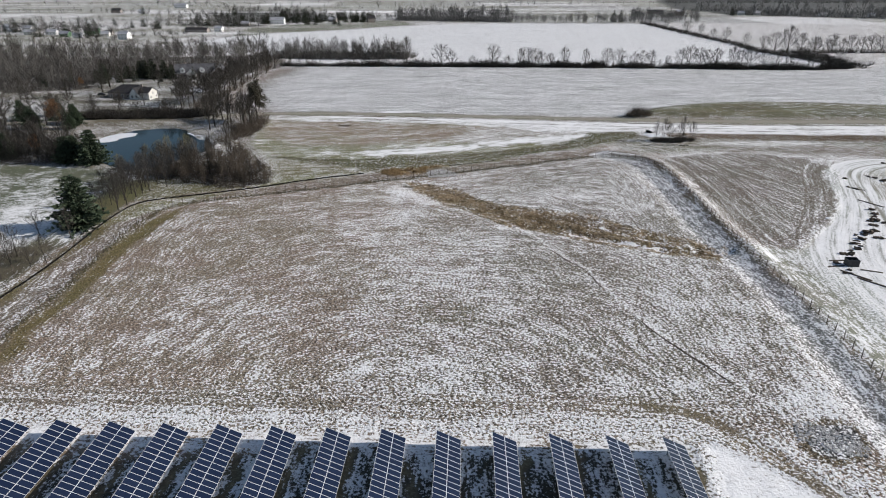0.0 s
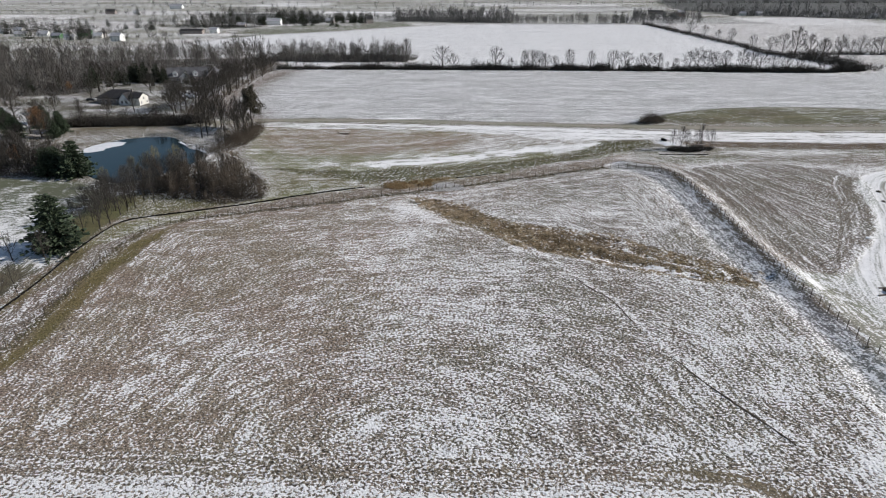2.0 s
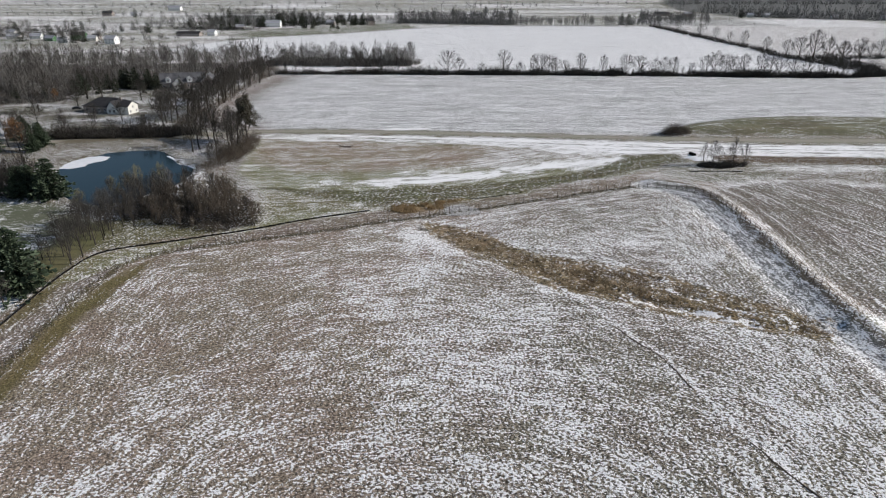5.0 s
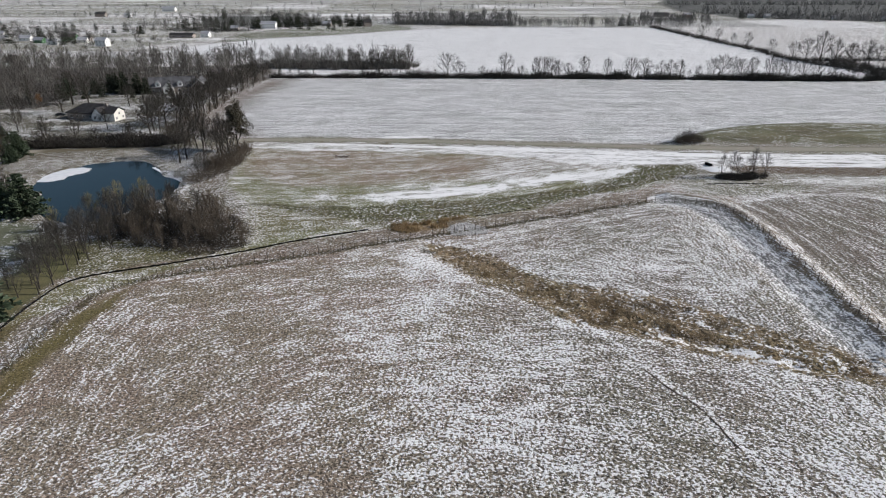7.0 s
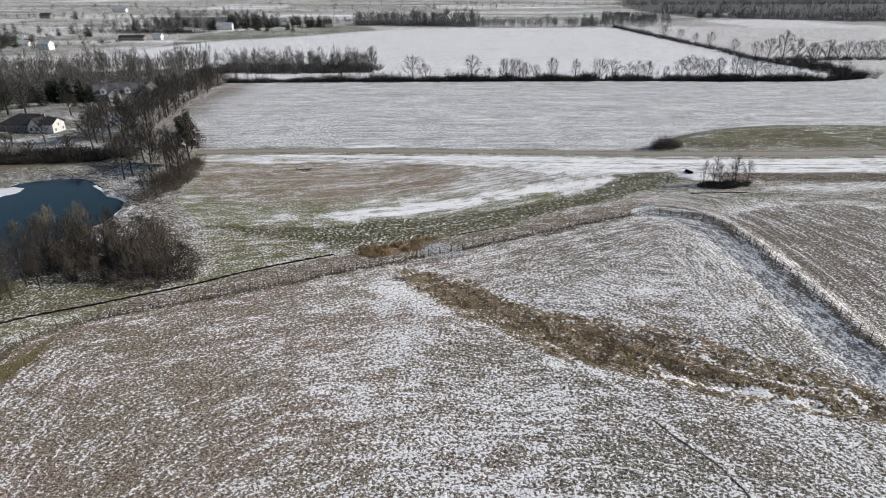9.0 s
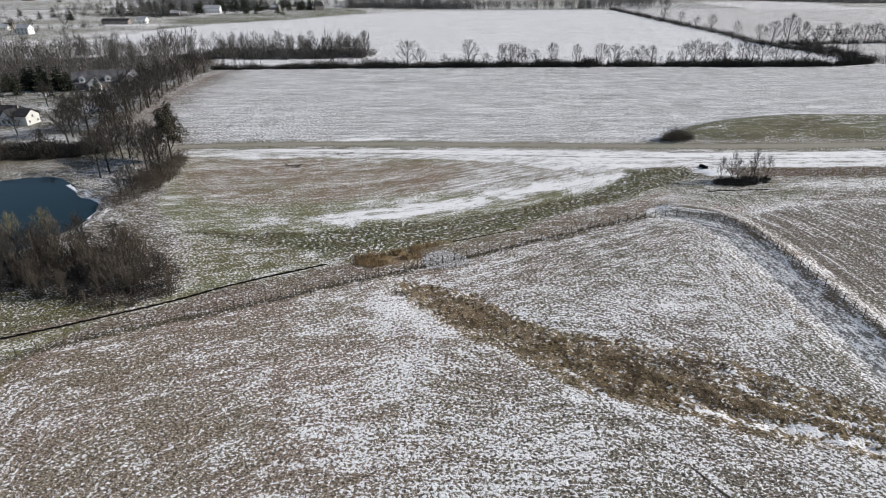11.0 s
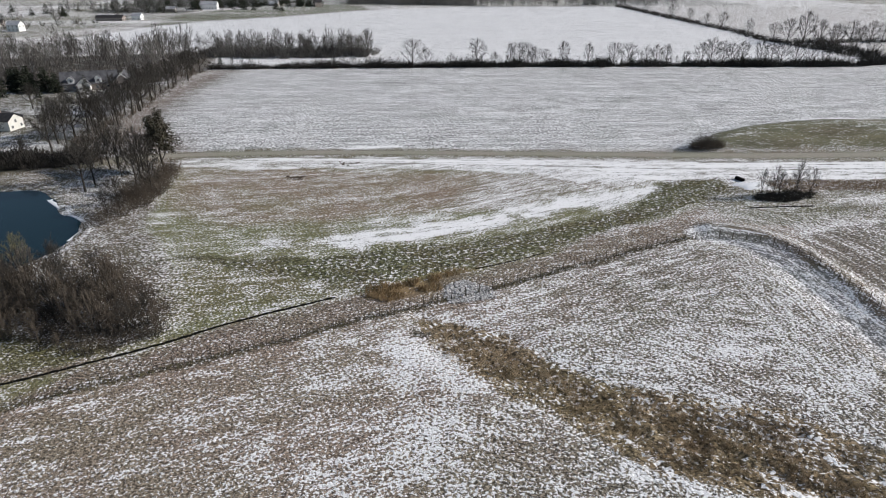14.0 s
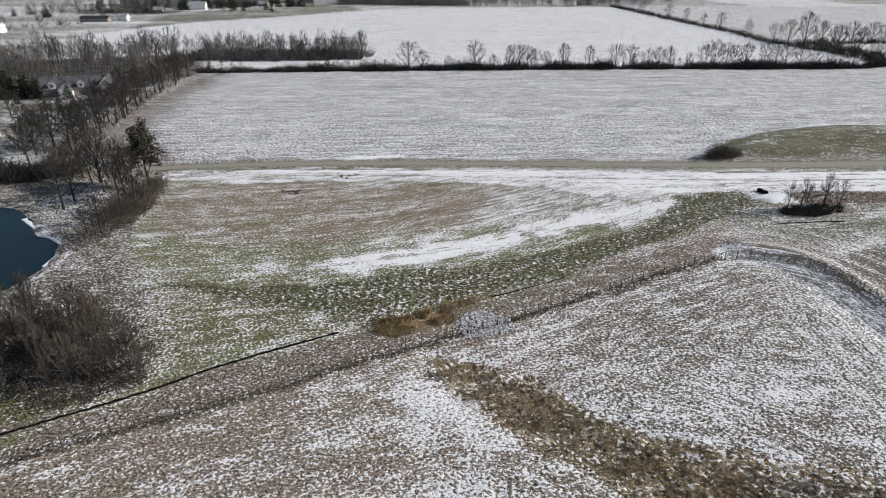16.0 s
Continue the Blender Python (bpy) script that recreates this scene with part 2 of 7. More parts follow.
    earth = mixed(nt, 1.0, soil.outputs["Color"], mixed(nt, hue, (0.99, 0.985, 0.96), (0.94, 0.99, 0.915)), 'MULTIPLY')
    shade = node(nt, "HueSaturation")
    nt.links.new(tone, shade.inputs["Value"])
    nt.links.new(earth, shade.inputs["Color"])
    white = mixed(nt, ramp(nt, s, 0.55, 0.95), (0.91, 0.905, 0.905), (0.975, 0.97, 0.967))
    cover = maths(nt, 'MULTIPLY_ADD', cover, 0.74, maths(nt, 'MULTIPLY', ramp(nt, s, 0.56, 0.80), 0.23))     # thin snow lets the soil show
    nt.links.new(mixed(nt, cover, shade.outputs[0], white), bs.inputs["Base Color"])
    bs.inputs["Roughness"].default_value = 0.9
    bs.inputs["Specular IOR Level"].default_value = 0.15
    b = node(nt, "Bump", Strength=1.0, Distance=0.36)
    height = maths(nt, 'ADD', maths(nt, 'MULTIPLY', clump, 0.4), maths(nt, 'ADD', speck2, maths(nt, 'MULTIPLY', speck, 0.6)))
    nt.links.new(maths(nt, 'MULTIPLY', height, grain.outputs["Fac"]), b.inputs["Height"])
    nt.links.new(b.outputs[0], bs.inputs["Normal"])
    return mt


def module_glass():
    """Dark blue cells behind glass, with the fine pale grid of the cell edges."""
    mt, nt, bs = shader("solar_glass")
    co = node(nt, "TexCoord").outputs["Object"]
    n = noise_at(nt, co, 1.5, 3)
    rnd = node(nt, "ObjectInfo").outputs["Random"]
    col = mixed(nt, maths(nt, 'MULTIPLY_ADD', rnd, 0.5, maths(nt, 'MULTIPLY', n, 0.5)), (0.009, 0.016, 0.040), (0.018, 0.028, 0.060))
    nt.links.new(col, bs.inputs["Base Color"])
    bs.inputs["Roughness"].default_value = 0.14
    bs.inputs["IOR"].default_value = 1.45
    return mt


def water_material():
    mt, nt, bs = shader("pond_water")
    co = node(nt, "TexCoord").outputs["Object"]
    bs.inputs["Base Color"].default_value = (0.006, 0.020, 0.024, 1)
    bs.inputs["Roughness"].default_value = 0.08
    bs.inputs["IOR"].default_value = 1.33
    b = node(nt, "Bump", Strength=0.25, Distance=0.03)
    nt.links.new(noise_at(nt, co, 1.8, 3), b.inputs["Height"])
    nt.links.new(b.outputs[0], bs.inputs["Normal"])
    return mt


GROUND = ground_material()
GLASS = module_glass()
WATER = water_material()
ALU = surf("aluminium", (0.74, 0.75, 0.77), (0.86, 0.87, 0.88), 2, 0.45, 0.3)
STEEL = surf("galvanised_steel", (0.30, 0.31, 0.32), (0.42, 0.43, 0.44), 4, 0.5, 0.7)
POST = surf("fence_post_wood", (0.08, 0.065, 0.05), (0.15, 0.12, 0.10), 6, 0.85, bump=0.01, per_object=0.25)
WIRE = surf("fence_wire", (0.10, 0.09, 0.085), (0.17, 0.15, 0.14), 3, 0.6, 0.4)
FABRIC = surf("black_fabric", (0.006, 0.006, 0.007), (0.014, 0.013, 0.012), 1.5, 0.9, bump=0.02, spec=0.1)
BARK = surf("grey_bark", (0.030, 0.026, 0.022), (0.068, 0.059, 0.050), 1.2, 0.9, per_object=0.2)
# bark of the farthest trees, paled in colour to imitate distance haze
HAZEBARK = surf("haze_paled_bark", (0.105, 0.103, 0.100), (0.190, 0.186, 0.180), 0.05, 0.9, island=0.25)
TWIG = surf("bare_twigs", (0.036, 0.033, 0.029), (0.075, 0.068, 0.060), 0.5, 0.9, per_object=0.25)
GREYTWIG = surf("grey_twigs", (0.050, 0.047, 0.042), (0.100, 0.093, 0.083), 0.5, 0.9, per_object=0.25)
WOODBARK = surf("woodland_bark", (0.068, 0.064, 0.058), (0.160, 0.149, 0.135), 0.05, 0.9, island=0.3)
SHRUB = surf("brown_shrub_stems", (0.070, 0.058, 0.046), (0.150, 0.122, 0.094), 0.3, 0.9, island=0.3)
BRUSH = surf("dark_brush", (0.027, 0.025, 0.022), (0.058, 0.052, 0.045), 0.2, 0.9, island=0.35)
OCHRE = surf("ochre_twigs", (0.125, 0.108, 0.048), (0.23, 0.195, 0.090), 0.5, 0.9, per_object=0.2)
IVY = surf("ivy_leaves", (0.040, 0.037, 0.026), (0.085, 0.075, 0.052), 0.6, 0.7, island=0.4)
NEEDLE = surf("conifer_needles", (0.034, 0.052, 0.031), (0.072, 0.098, 0.056), 0.8, 0.75, island=0.35)
CEDAR = surf("cedar_needles", (0.022, 0.028, 0.018), (0.042, 0.050, 0.030), 0.8, 0.75, island=0.35)
RUSTY = surf("rusty_oak_leaves", (0.14, 0.070, 0.030), (0.23, 0.13, 0.065), 0.8, 0.8, island=0.35)
TALLGRASS = surf("dead_tall_grass", (0.40, 0.318, 0.205), (0.70, 0.565, 0.385), 0.9, 0.9, island=0.5)
# brown bank grass; in the swale its dark tone also imitates ridge shadow
DARKGRASS = surf("dark_and_shaded_growth", (0.21, 0.158, 0.096), (0.42, 0.325, 0.205), 0.9, 0.9, island=0.4)
RUSTGRASS = surf("rust_brown_sedge", (0.215, 0.150, 0.078), (0.39, 0.280, 0.150), 0.3, 0.9, island=0.35)
STRAWGRASS = surf("olive_straw_grass", (0.165, 0.138, 0.070), (0.31, 0.262, 0.145), 0.4, 0.9, island=0.35)
OLIVE = surf("olive_grass", (0.090, 0.088, 0.045), (0.20, 0.172, 0.095), 0.1, 0.9, island=0.3)
STUBBLE = surf("stubble_straw", (0.22, 0.165, 0.115), (0.36, 0.285, 0.21), 0.2, 0.9, island=0.35)
STONE = surf("limestone_riprap", (0.34, 0.33, 0.32), (0.62, 0.61, 0.59), 1.5, 0.85, bump=0.03, island=0.3)
SNOW = surf("lying_snow", (0.72, 0.74, 0.77), (0.86, 0.87, 0.89), 0.6, 0.8, bump=0.05)
SOIL = surf("wet_soil", (0.055, 0.042, 0.032), (0.11, 0.085, 0.065), 0.8, 0.9, bump=0.05)
ROOF = surf("dark_shingles", (0.022, 0.022, 0.024), (0.050, 0.047, 0.048), 0.7, 0.85, bump=0.02)
GREYROOF = surf("weathered_grey_shingles", (0.05, 0.05, 0.053), (0.14, 0.14, 0.15), 0.5, 0.85)
SNOWROOF = surf("snow_dusted_roof", (0.20, 0.21, 0.23), (0.50, 0.51, 0.54), 0.5, 0.8)
SIDING = surf("cream_siding", (0.66, 0.65, 0.60), (0.76, 0.75, 0.70), 0.4, 0.6)
BRICKY = surf("grey_brown_masonry", (0.20, 0.17, 0.15), (0.33, 0.29, 0.26), 0.8, 0.85, bump=0.02)
WHITE = surf("white_paint", (0.74, 0.74, 0.73), (0.82, 0.82, 0.81), 0.8, 0.5)
PANE = surf("window_pane", (0.015, 0.018, 0.022), (0.04, 0.045, 0.05), 0.5, 0.08, spec=0.5)
DARKPAINT = surf("dark_paint", (0.02, 0.022, 0.026), (0.045, 0.047, 0.05), 1.0, 0.35)
TYRE = surf("tyre_rubber", (0.015, 0.015, 0.016), (0.03, 0.03, 0.03), 4, 0.8)
GREENPAINT = surf("green_paint", (0.045, 0.12, 0.05), (0.08, 0.18, 0.08), 0.8, 0.5)
REDROOF = surf("barn_red", (0.20, 0.07, 0.05), (0.28, 0.11, 0.08), 0.6, 0.8)

# ---- plan: lines and areas in metres ----
WIRE_LINE = smooth_line([(-85, 62), (-86.5, 95), (-87.5, 118), (-90, 140), (-90.2, 153), (-88.5, 163.5), (-83.5, 168), (-76, 171.5), (-64, 176.8), (-54, 180.7), (-43, 184.8),
                         (-34, 189.3), (-25, 193.5), (-12, 198.8), (-3, 202), (8, 207.5), (21.6, 214), (36.4, 220.7), (49.4, 226.3), (58.5, 225.8), (65, 221.3), (69.2, 214), (70.3, 200), (70, 170), (69.6, 143), (71, 124), (71.8, 105), (71, 88), (69, 62)])
SILT_LINE = smooth_line([(-98.3, 82), (-98.3, 108), (-97.7, 118.4), (-98.4, 134), (-100.0, 148), (-100.2, 158), (-99.3, 167.5), (-93.3, 171.6), (-81.5, 176.3), (-73, 180.6), (-63, 185.4), (-55.9, 190.2), (-45.6, 195.4), (-35.2, 200)])
SILT_LINE_2 = smooth_line([(-6, 211.3), (-2.3, 212.5), (4, 215.3), (10.8, 218.5)])
SILT_LINE_3 = smooth_line([(72, 243.4), (76.1, 244.0), (84, 244.3), (91.4, 244.3)])
DITCH = smooth_line([(51, 225), (57.5, 222.5), (61.5, 214), (62.6, 205), (62.9, 182), (62.4, 165), (62.0, 150), (64.6, 141), (66.0, 128), (66.4, 111), (65.8, 97), (64, 79), (63, 60)])
BANK = smooth_line([(54, 228.3), (61, 225.5), (65.2, 217), (66.3, 205), (66.5, 182), (66.1, 165), (65.6, 150), (67.6, 141), (69.0, 128), (69.4, 111), (68.8, 97), (67, 79), (66, 60)])
BERM = smooth_line([(56, 231), (63.5, 229), (70, 221.5), (71.6, 210), (71.9, 198), (71.8, 180), (71.4, 165), (70.9, 150), (72.3, 142), (73.2, 128), (74, 110), (73.4, 95), (71.8, 78), (70.5, 60)])
SWALE = [(-19.9, 193.7), (-14.5, 190.5), (-2.9, 185.8), (4.9, 176.3), (15.7, 170), (26.1, 165.9), (36.3, 162.9), (46.7, 154.8), (54, 149.3), (61.2, 145.5), (67.9, 143.9),
         (67.5, 138.6), (62.5, 133.5), (56.8, 135.5), (48.7, 137.5), (37.4, 141.6), (30.3, 144.4), (27.2, 147.6), (20.9, 150.2), (15.6, 151.6), (10.3, 153.6), (7.0, 158.5), (2.6, 164), (-7.3, 173), (-15.6, 180.7)]
CHANNEL = smooth_line([(20, 158), (28.5, 152), (36, 146), (44.3, 142.2), (53, 139.2), (60, 138.2), (67, 140.5)])
RILL = smooth_line([(9.4, 159.9), (13, 153.4), (15.5, 149.3), (18.9, 145), (20.6, 140.6), (23.5, 134.3), (25.1, 131.7), (27.9, 127.7), (29.4, 123.1), (30.2, 119.0), (31.5, 113.9), (33.2, 109), (38.3, 97.1), (43.4, 88.4), (46.1, 83), (49.8, 75)])
FIELD = [(-84, 73)] + [p for p in WIRE_LINE if p[1] > 74] + [(64, 76), (45, 74)]
GRASS_STRIP = [(-83, 165.5), (-83.5, 150), (-84, 138), (-82.8, 122.5), (-82, 108.5), (-81.5, 95), (-81.5, 74), (-84.8, 74), (-85.2, 90), (-86, 108), (-87.6, 125), (-89, 140), (-88.6, 154)]
MEADOW = SILT_LINE[18:] + [(-20, 205), (-2.3, 212.5), (10.8, 218.5), (30, 232), (60, 245), (74, 266), (55, 267), (20, 283), (-40, 288), (-98, 292), (-92, 262), (-90, 240), (-78, 222), (-66, 205), (-62, 195)]
BROWN_PATCH = [(-95, 285), (-43, 281), (8, 276), (22, 260), (-4, 247.5), (-39, 241), (-65, 238), (-86, 251)]
GREEN_BAND = [(-72, 219.5), (-51, 217.5), (-41.6, 217), (-25.3, 223.6), (-6.6, 225.2), (14.3, 232.7), (39.1, 244.6), (57, 266), (74.2, 268), (76, 256), (49.9, 242.2), (26.6, 229), (10.9, 219.5), (-8.2, 212.2), (-19.7, 208), (-31.3, 203), (-40.3, 207.5), (-53, 211.5)]
SNOW_TONGUE = [(-44, 224.5), (-33.1, 230.5), (-17.4, 237), (2.8, 244.5), (26, 254), (40, 260), (54, 264.5), (56.5, 263.5), (47.2, 253.6), (24.2, 243.6), (1, 233.4), (-12.8, 226.9), (-25.4, 227.5), (-35, 222.8)]
SNOW_PATCH = [(-56.6, 228), (-50.6, 229), (-48.4, 223.6), (-54.2, 222.6)]
ROAD = smooth_line([(-420, 268), (-200, 272), (-144.4, 284.5), (-123.3, 293), (-102.6, 298.4), (-72.2, 300), (-44.7, 300), (11.2, 297.2), (67.2, 292.2), (97, 290), (138.2, 290), (197, 291.5), (420, 296), (1100, 310)])
SNOW_STRIP = [(-99.6, 295), (-62.5, 296.3), (-26.1, 295), (10.3, 291.4), (46.4, 287.5), (73.6, 285.5), (133.8, 285.5), (230, 287), (600, 292), (600, 268), (230, 266), (141, 266), (100, 266.5), (75.8, 268.5), (55.5, 266.5), (31, 267.3), (16.4, 276.1), (-8.8, 280.5), (-43.2, 283.3), (-68.4, 282.1), (-96.7, 287.1)]
MOUND = [(76, 297), (84, 306), (100, 319), (112, 326), (129, 332.5), (151, 337), (190, 335), (260, 322), (330, 305), (330, 297), (190, 295.5), (140, 295), (107, 295)]
DARK_PATCH = [(67.8, 217.3), (74, 224), (80.6, 227), (105.3, 235), (127.8, 228), (131, 212.8), (127, 200), (119, 187.3), (107, 166.6), (93, 151.3), (82.5, 141.7), (76.5, 144.9), (75, 154.4), (74.8, 182.5), (75, 205)]
DIRT = [(150, 227.5), (260, 232), (260, 60), (81, 60), (80.5, 100), (80.8, 123), (80.2, 136), (85.0, 141.1), (93.0, 150.5), (102.5, 160.7), (112.6, 174.9), (118.0, 187.3), (122.7, 201.1), (127.3, 210.5), (134.0, 218.6), (142, 224.3)]
HAUL = smooth_line([(91, 100), (94, 125), (101, 143), (112, 160), (124, 182), (133, 205), (145, 219), (170, 224), (260, 227)])
HAUL_2 = smooth_line([(260, 224), (180, 223.5), (154.4, 221), (143.3, 216.9), (136.7, 211), (132.4, 204.1), (128.1, 191.7), (124.6, 180.5), (121.9, 170.5), (118.8, 162.7), (113, 146), (106, 120), (104, 90)])
RIGHT_GRASS = [(75, 232), (108, 238), (137, 232), (420, 232), (420, 266), (100, 265), (78, 262), (60, 246), (62, 236)]
FIELD_1 = [(-138, 306), (-141, 340), (-142, 389), (-140, 439), (-140, 470), (-55, 475), (32, 477), (117, 474), (201, 472), (262, 470), (300, 482), (420, 560), (900, 580), (900, 315), (330, 303), (151, 300), (76, 300), (-40, 305), (-102, 303)]
FIELD_1_EDGE = smooth_line([(-112, 303), (-139, 345), (-140, 390), (-138, 440), (-136, 468)])
FIELD_2 = [(-300, 640), (-279, 724), (-232, 790), (-169, 830), (-72, 929), (19, 971), (147, 978), (266, 985), (270, 873), (273, 739), (277, 673), (274, 594), (284, 524), (290, 488), (201, 485), (32, 487), (-140, 485), (-160, 560)]
LAWN_FAR = [(-279, 724), (-232, 790), (-170, 839), (-73, 941), (-100, 1010), (-173, 1041), (-245, 956), (-300, 870)]
WOOD_FLOOR = [(-620, 345), (-420, 350), (-272, 344), (-231, 366), (-246, 410), (-208, 424), (-160, 425), (-144, 470), (-160, 555), (-300, 520), (-620, 560)]
YARD = [(-320, 280), (-320, 340), (-231, 366), (-245, 408), (-150, 440), (-141, 320), (-120, 300), (-140, 289), (-200, 276)]
POND = smooth_line([(-155.5, 243), (-156, 251), (-151, 260.5), (-141.8, 266), (-130, 267.5), (-123, 259), (-114, 250.5), (-103.5, 241.5), (-102, 233), (-104.5, 224), (-107.5, 214.6), (-114, 204), (-121, 201.5), (-131, 207.5), (-142, 222), (-152, 236), (-155.5, 243)])[:-1]
ICE = [(-154.0, 240.6), (-156.2, 248), (-154.6, 254.5), (-152.5, 256.8), (-148.5, 257.8), (-143.0, 256.8), (-144.8, 251), (-146.2, 247), (-149.5, 240.8)]
LEFT_LAWN = [(-420, 60), (-101, 60), (-101, 168), (-104, 186), (-128, 200), (-150, 206), (-420, 212)]
THICKET = [(-106, 191), (-91.5, 186), (-73.3, 181.5), (-64.5, 188), (-65.5, 195), (-76.8, 206.3), (-90, 210.4), (-103.5, 207.7), (-111, 201)]
SOLAR_GROUND = [(-420, -60), (33.5, -60), (33.5, 70), (-84, 70), (-420, 70)]
TURN_STRIP = smooth_line([(-90, 76.6), (-60, 77.1), (-30, 76.8), (0, 77.3), (20, 77.5), (32.5, 77.6), (37.4, 76), (40.8, 71.8), (44.6, 66), (48.4, 62), (52, 55)])
ROCKS = [(50.3, 74.5), (53.4, 75.2), (57.6, 72.7), (59.6, 69.8), (57.9, 67.8), (53.7, 68.6), (50.0, 71)]
RIPRAP = [(-12.8, 204.6), (-8.8, 206.4), (-2.8, 202.6), (-2.9, 199.2), (-12.0, 196.8), (-13.5, 199.8)]
THALWEG = smooth_line([(-10, 181.3), (-0.3, 174.5), (8, 166.8), (16.3, 162.8), (23.9, 158.6), (29.5, 155.3), (31.8, 151.2), (35.3, 149.9), (42, 147), (51, 143), (62, 140)])
MOTTLED = [(20.4, 161.2), (26, 163.8), (34, 162.8), (37.3, 158.4), (43.4, 153.7), (47.1, 147.8), (40.1, 149.7), (34.7, 153.5), (28.2, 158.2)]
SNOW_LINE = smooth_line([(26, 155.1), (28.5, 151.4), (31.2, 148.4), (33.8, 147.3), (38.3, 145.5), (45, 141.7), (56, 137)])
SNOW_LINE_2 = smooth_line([(30.9, 149.6), (35.3, 147.2), (40.3, 144.9), (45.8, 142.9), (58, 139.5)])
SNOW_LINE_3 = smooth_line([(37, 154), (41.5, 150.5), (47, 146.5), (53, 143.5), (60, 141)])
SEDGE = [(-29.2, 199.8), (-28.6, 203.6), (-23, 205.1), (-15.2, 208.8), (-5.7, 213.2), (-7.2, 210.6), (-14.3, 205.7), (-13.5, 202.6), (-25.1, 197.7)]


def streak(x, y):
    """Streaks that follow the swale's flow, where shadowed ridges and dense growth are coloured dark."""
    d = line_dist(x, y, THALWEG)
    return 0.55 * vnoise(d + 0.8 * vnoise(x, y, 4, 71), 0.25 * (0.86 * x - 0.5 * y), 0.95, 72) + 0.45 * vnoise(x, y, 1.1, 73)


def relief(x, y):
    """The height of the land."""
    x, y = np.asarray(x, float), np.asarray(y, float)
    z = 0.10 * (vnoise(x, y, 22, 3) - 0.5) + 0.25 * (vnoise(x, y, 70, 4) - 0.5)
    z = z + 2.6 * zone(x, y, MOUND, 9.0) ** 1.3
    z = z - 0.55 * band(x, y, DITCH, 2.2, 2.2) + (0.30 + 0.85 * step(118, 150, y)) * band(x, y, BERM, 2.6, 2.6)
    z = z - 0.45 * band(x, y, CHANNEL, 1.0, 1.2)
    z = z - 0.5 * zone(x, y, SWALE, 5.0)
    z = z - 0.8 * zone(x + 3.0 * (vnoise(x, y, 6, 55) - 0.5), y + 3.0 * (vnoise(x, y, 6, 56) - 0.5), POND, 2.6)
    z = z + 0.25 * band(x, y, ROAD, 3.0, 2.0)
    return z


def hz(x, y):
    return float(relief(np.array([x]), np.array([y]))[0])


# ---- ground ----
def spaced(lo, hi, fine, low_end, high_end, grow_low, grow_high):
    mid = list(np.arange(lo, hi + fine / 2, fine))
    up, d = [mid[-1]], fine
    while up[-1] < high_end:
        d *= grow_high
        up.append(up[-1] + d)
    down, d = [mid[0]], fine
    while down[-1] > low_end:
        d *= grow_low
        down.append(down[-1] - d)
    return np.array(down[:0:-1] + mid + up[1:])


gx = spaced(-108, 132, 0.66, -5000, 5000, 1.05, 1.05)
gy = spaced(54, 296, 0.66, -3000, 5000, 1.14, 1.03)
X, Y = np.meshgrid(gx, gy)
X, Y = X.ravel(), Y.ravel()
wobx = X + 3.0 * (vnoise(X, Y, 6, 11) - 0.5) + 1.2 * (vnoise(X, Y, 1.7, 12) - 0.5)
woby = Y + 3.0 * (vnoise(X, Y, 6, 13) - 0.5) + 1.2 * (vnoise(X, Y, 1.7, 14) - 0.5)
soil = np.tile(np.array([0.25, 0.215, 0.19, 0.60]), (len(X), 1))
angle = np.zeros(len(X))            # heading of the rows, degrees from +x


def paint(mask, colour=None, snow=None, rows=None):
    for k in range(3):
        if colour is not None:
            soil[:, k] += mask * (colour[k] - soil[:, k])
    if snow is not None:
        soil[:, 3] += mask * (snow - soil[:, 3])
    if rows is not None:
        angle[mask > 0.5] = rows


paint(np.ones(len(X)) * (Y > 1000), (0.17, 0.163, 0.148), 0.44)
cell = lattice(np.floor((X + 0.1 * Y) / 190), np.floor(Y / 150), 5)
paint(((Y > 985) | (X < -300)) * (Y > 560) * (0.8 * (cell > 0.45)), (0.20, 0.19, 0.13), 0.44)
paint(((Y > 985) | (X < -300)) * (Y > 560) * (0.8 * (cell < 0.2)), (0.25, 0.22, 0.2), 0.78)
# soil of the far fields cooled to neutral grey, imitating bluish haze
paint(zone(X, Y, FIELD_2, 4), (0.245, 0.243, 0.243), 0.66, 3)
for poly in ([(470, 1500), (500, 1245), (560, 1210), (720, 1125), (1100, 1135), (1600, 1250), (2400, 1500), (4800, 2400), (4800, 4800), (1500, 4800), (560, 1950)], [(-118, 1035), (60, 1003), (75, 1060), (70, 1130), (-120, 1150)],
             [(-430, 1080), (-370, 1000), (-300, 965), (-230, 995), (-200, 1060), (-330, 1250), (-480, 1250)], [(-440, 925), (-400, 890), (-340, 895), (-300, 880), (-290, 910), (-370, 965)]):
    # wood floor lightened and greyed to imitate haze
    paint(zone(X, Y, poly, 10), (0.105, 0.104, 0.102), -0.3)
paint(zone(X, Y, LAWN_FAR, 6), (0.135, 0.138, 0.085), 0.25)
# the same haze grey put into the nearer field's soil
paint(zone(X, Y, FIELD_1, 3), (0.225, 0.222, 0.222), 0.57, 1)
paint(0.9 * band(wobx, woby, FIELD_1_EDGE, 11, 12), (0.20, 0.155, 0.130), 0.33)
paint(zone(wobx, woby, WOOD_FLOOR, 5), (0.09, 0.073, 0.058), 0.08)
# yard snow thinned so the brown soil imitates long tree shadows
paint(zone(wobx, woby, YARD, 4), (0.13, 0.117, 0.090), 0.35)
soil[:, 3] += zone(wobx, woby, YARD, 4) * 0.5 * (vnoise(X, 2.2 * Y, 16, 66) - 0.5)
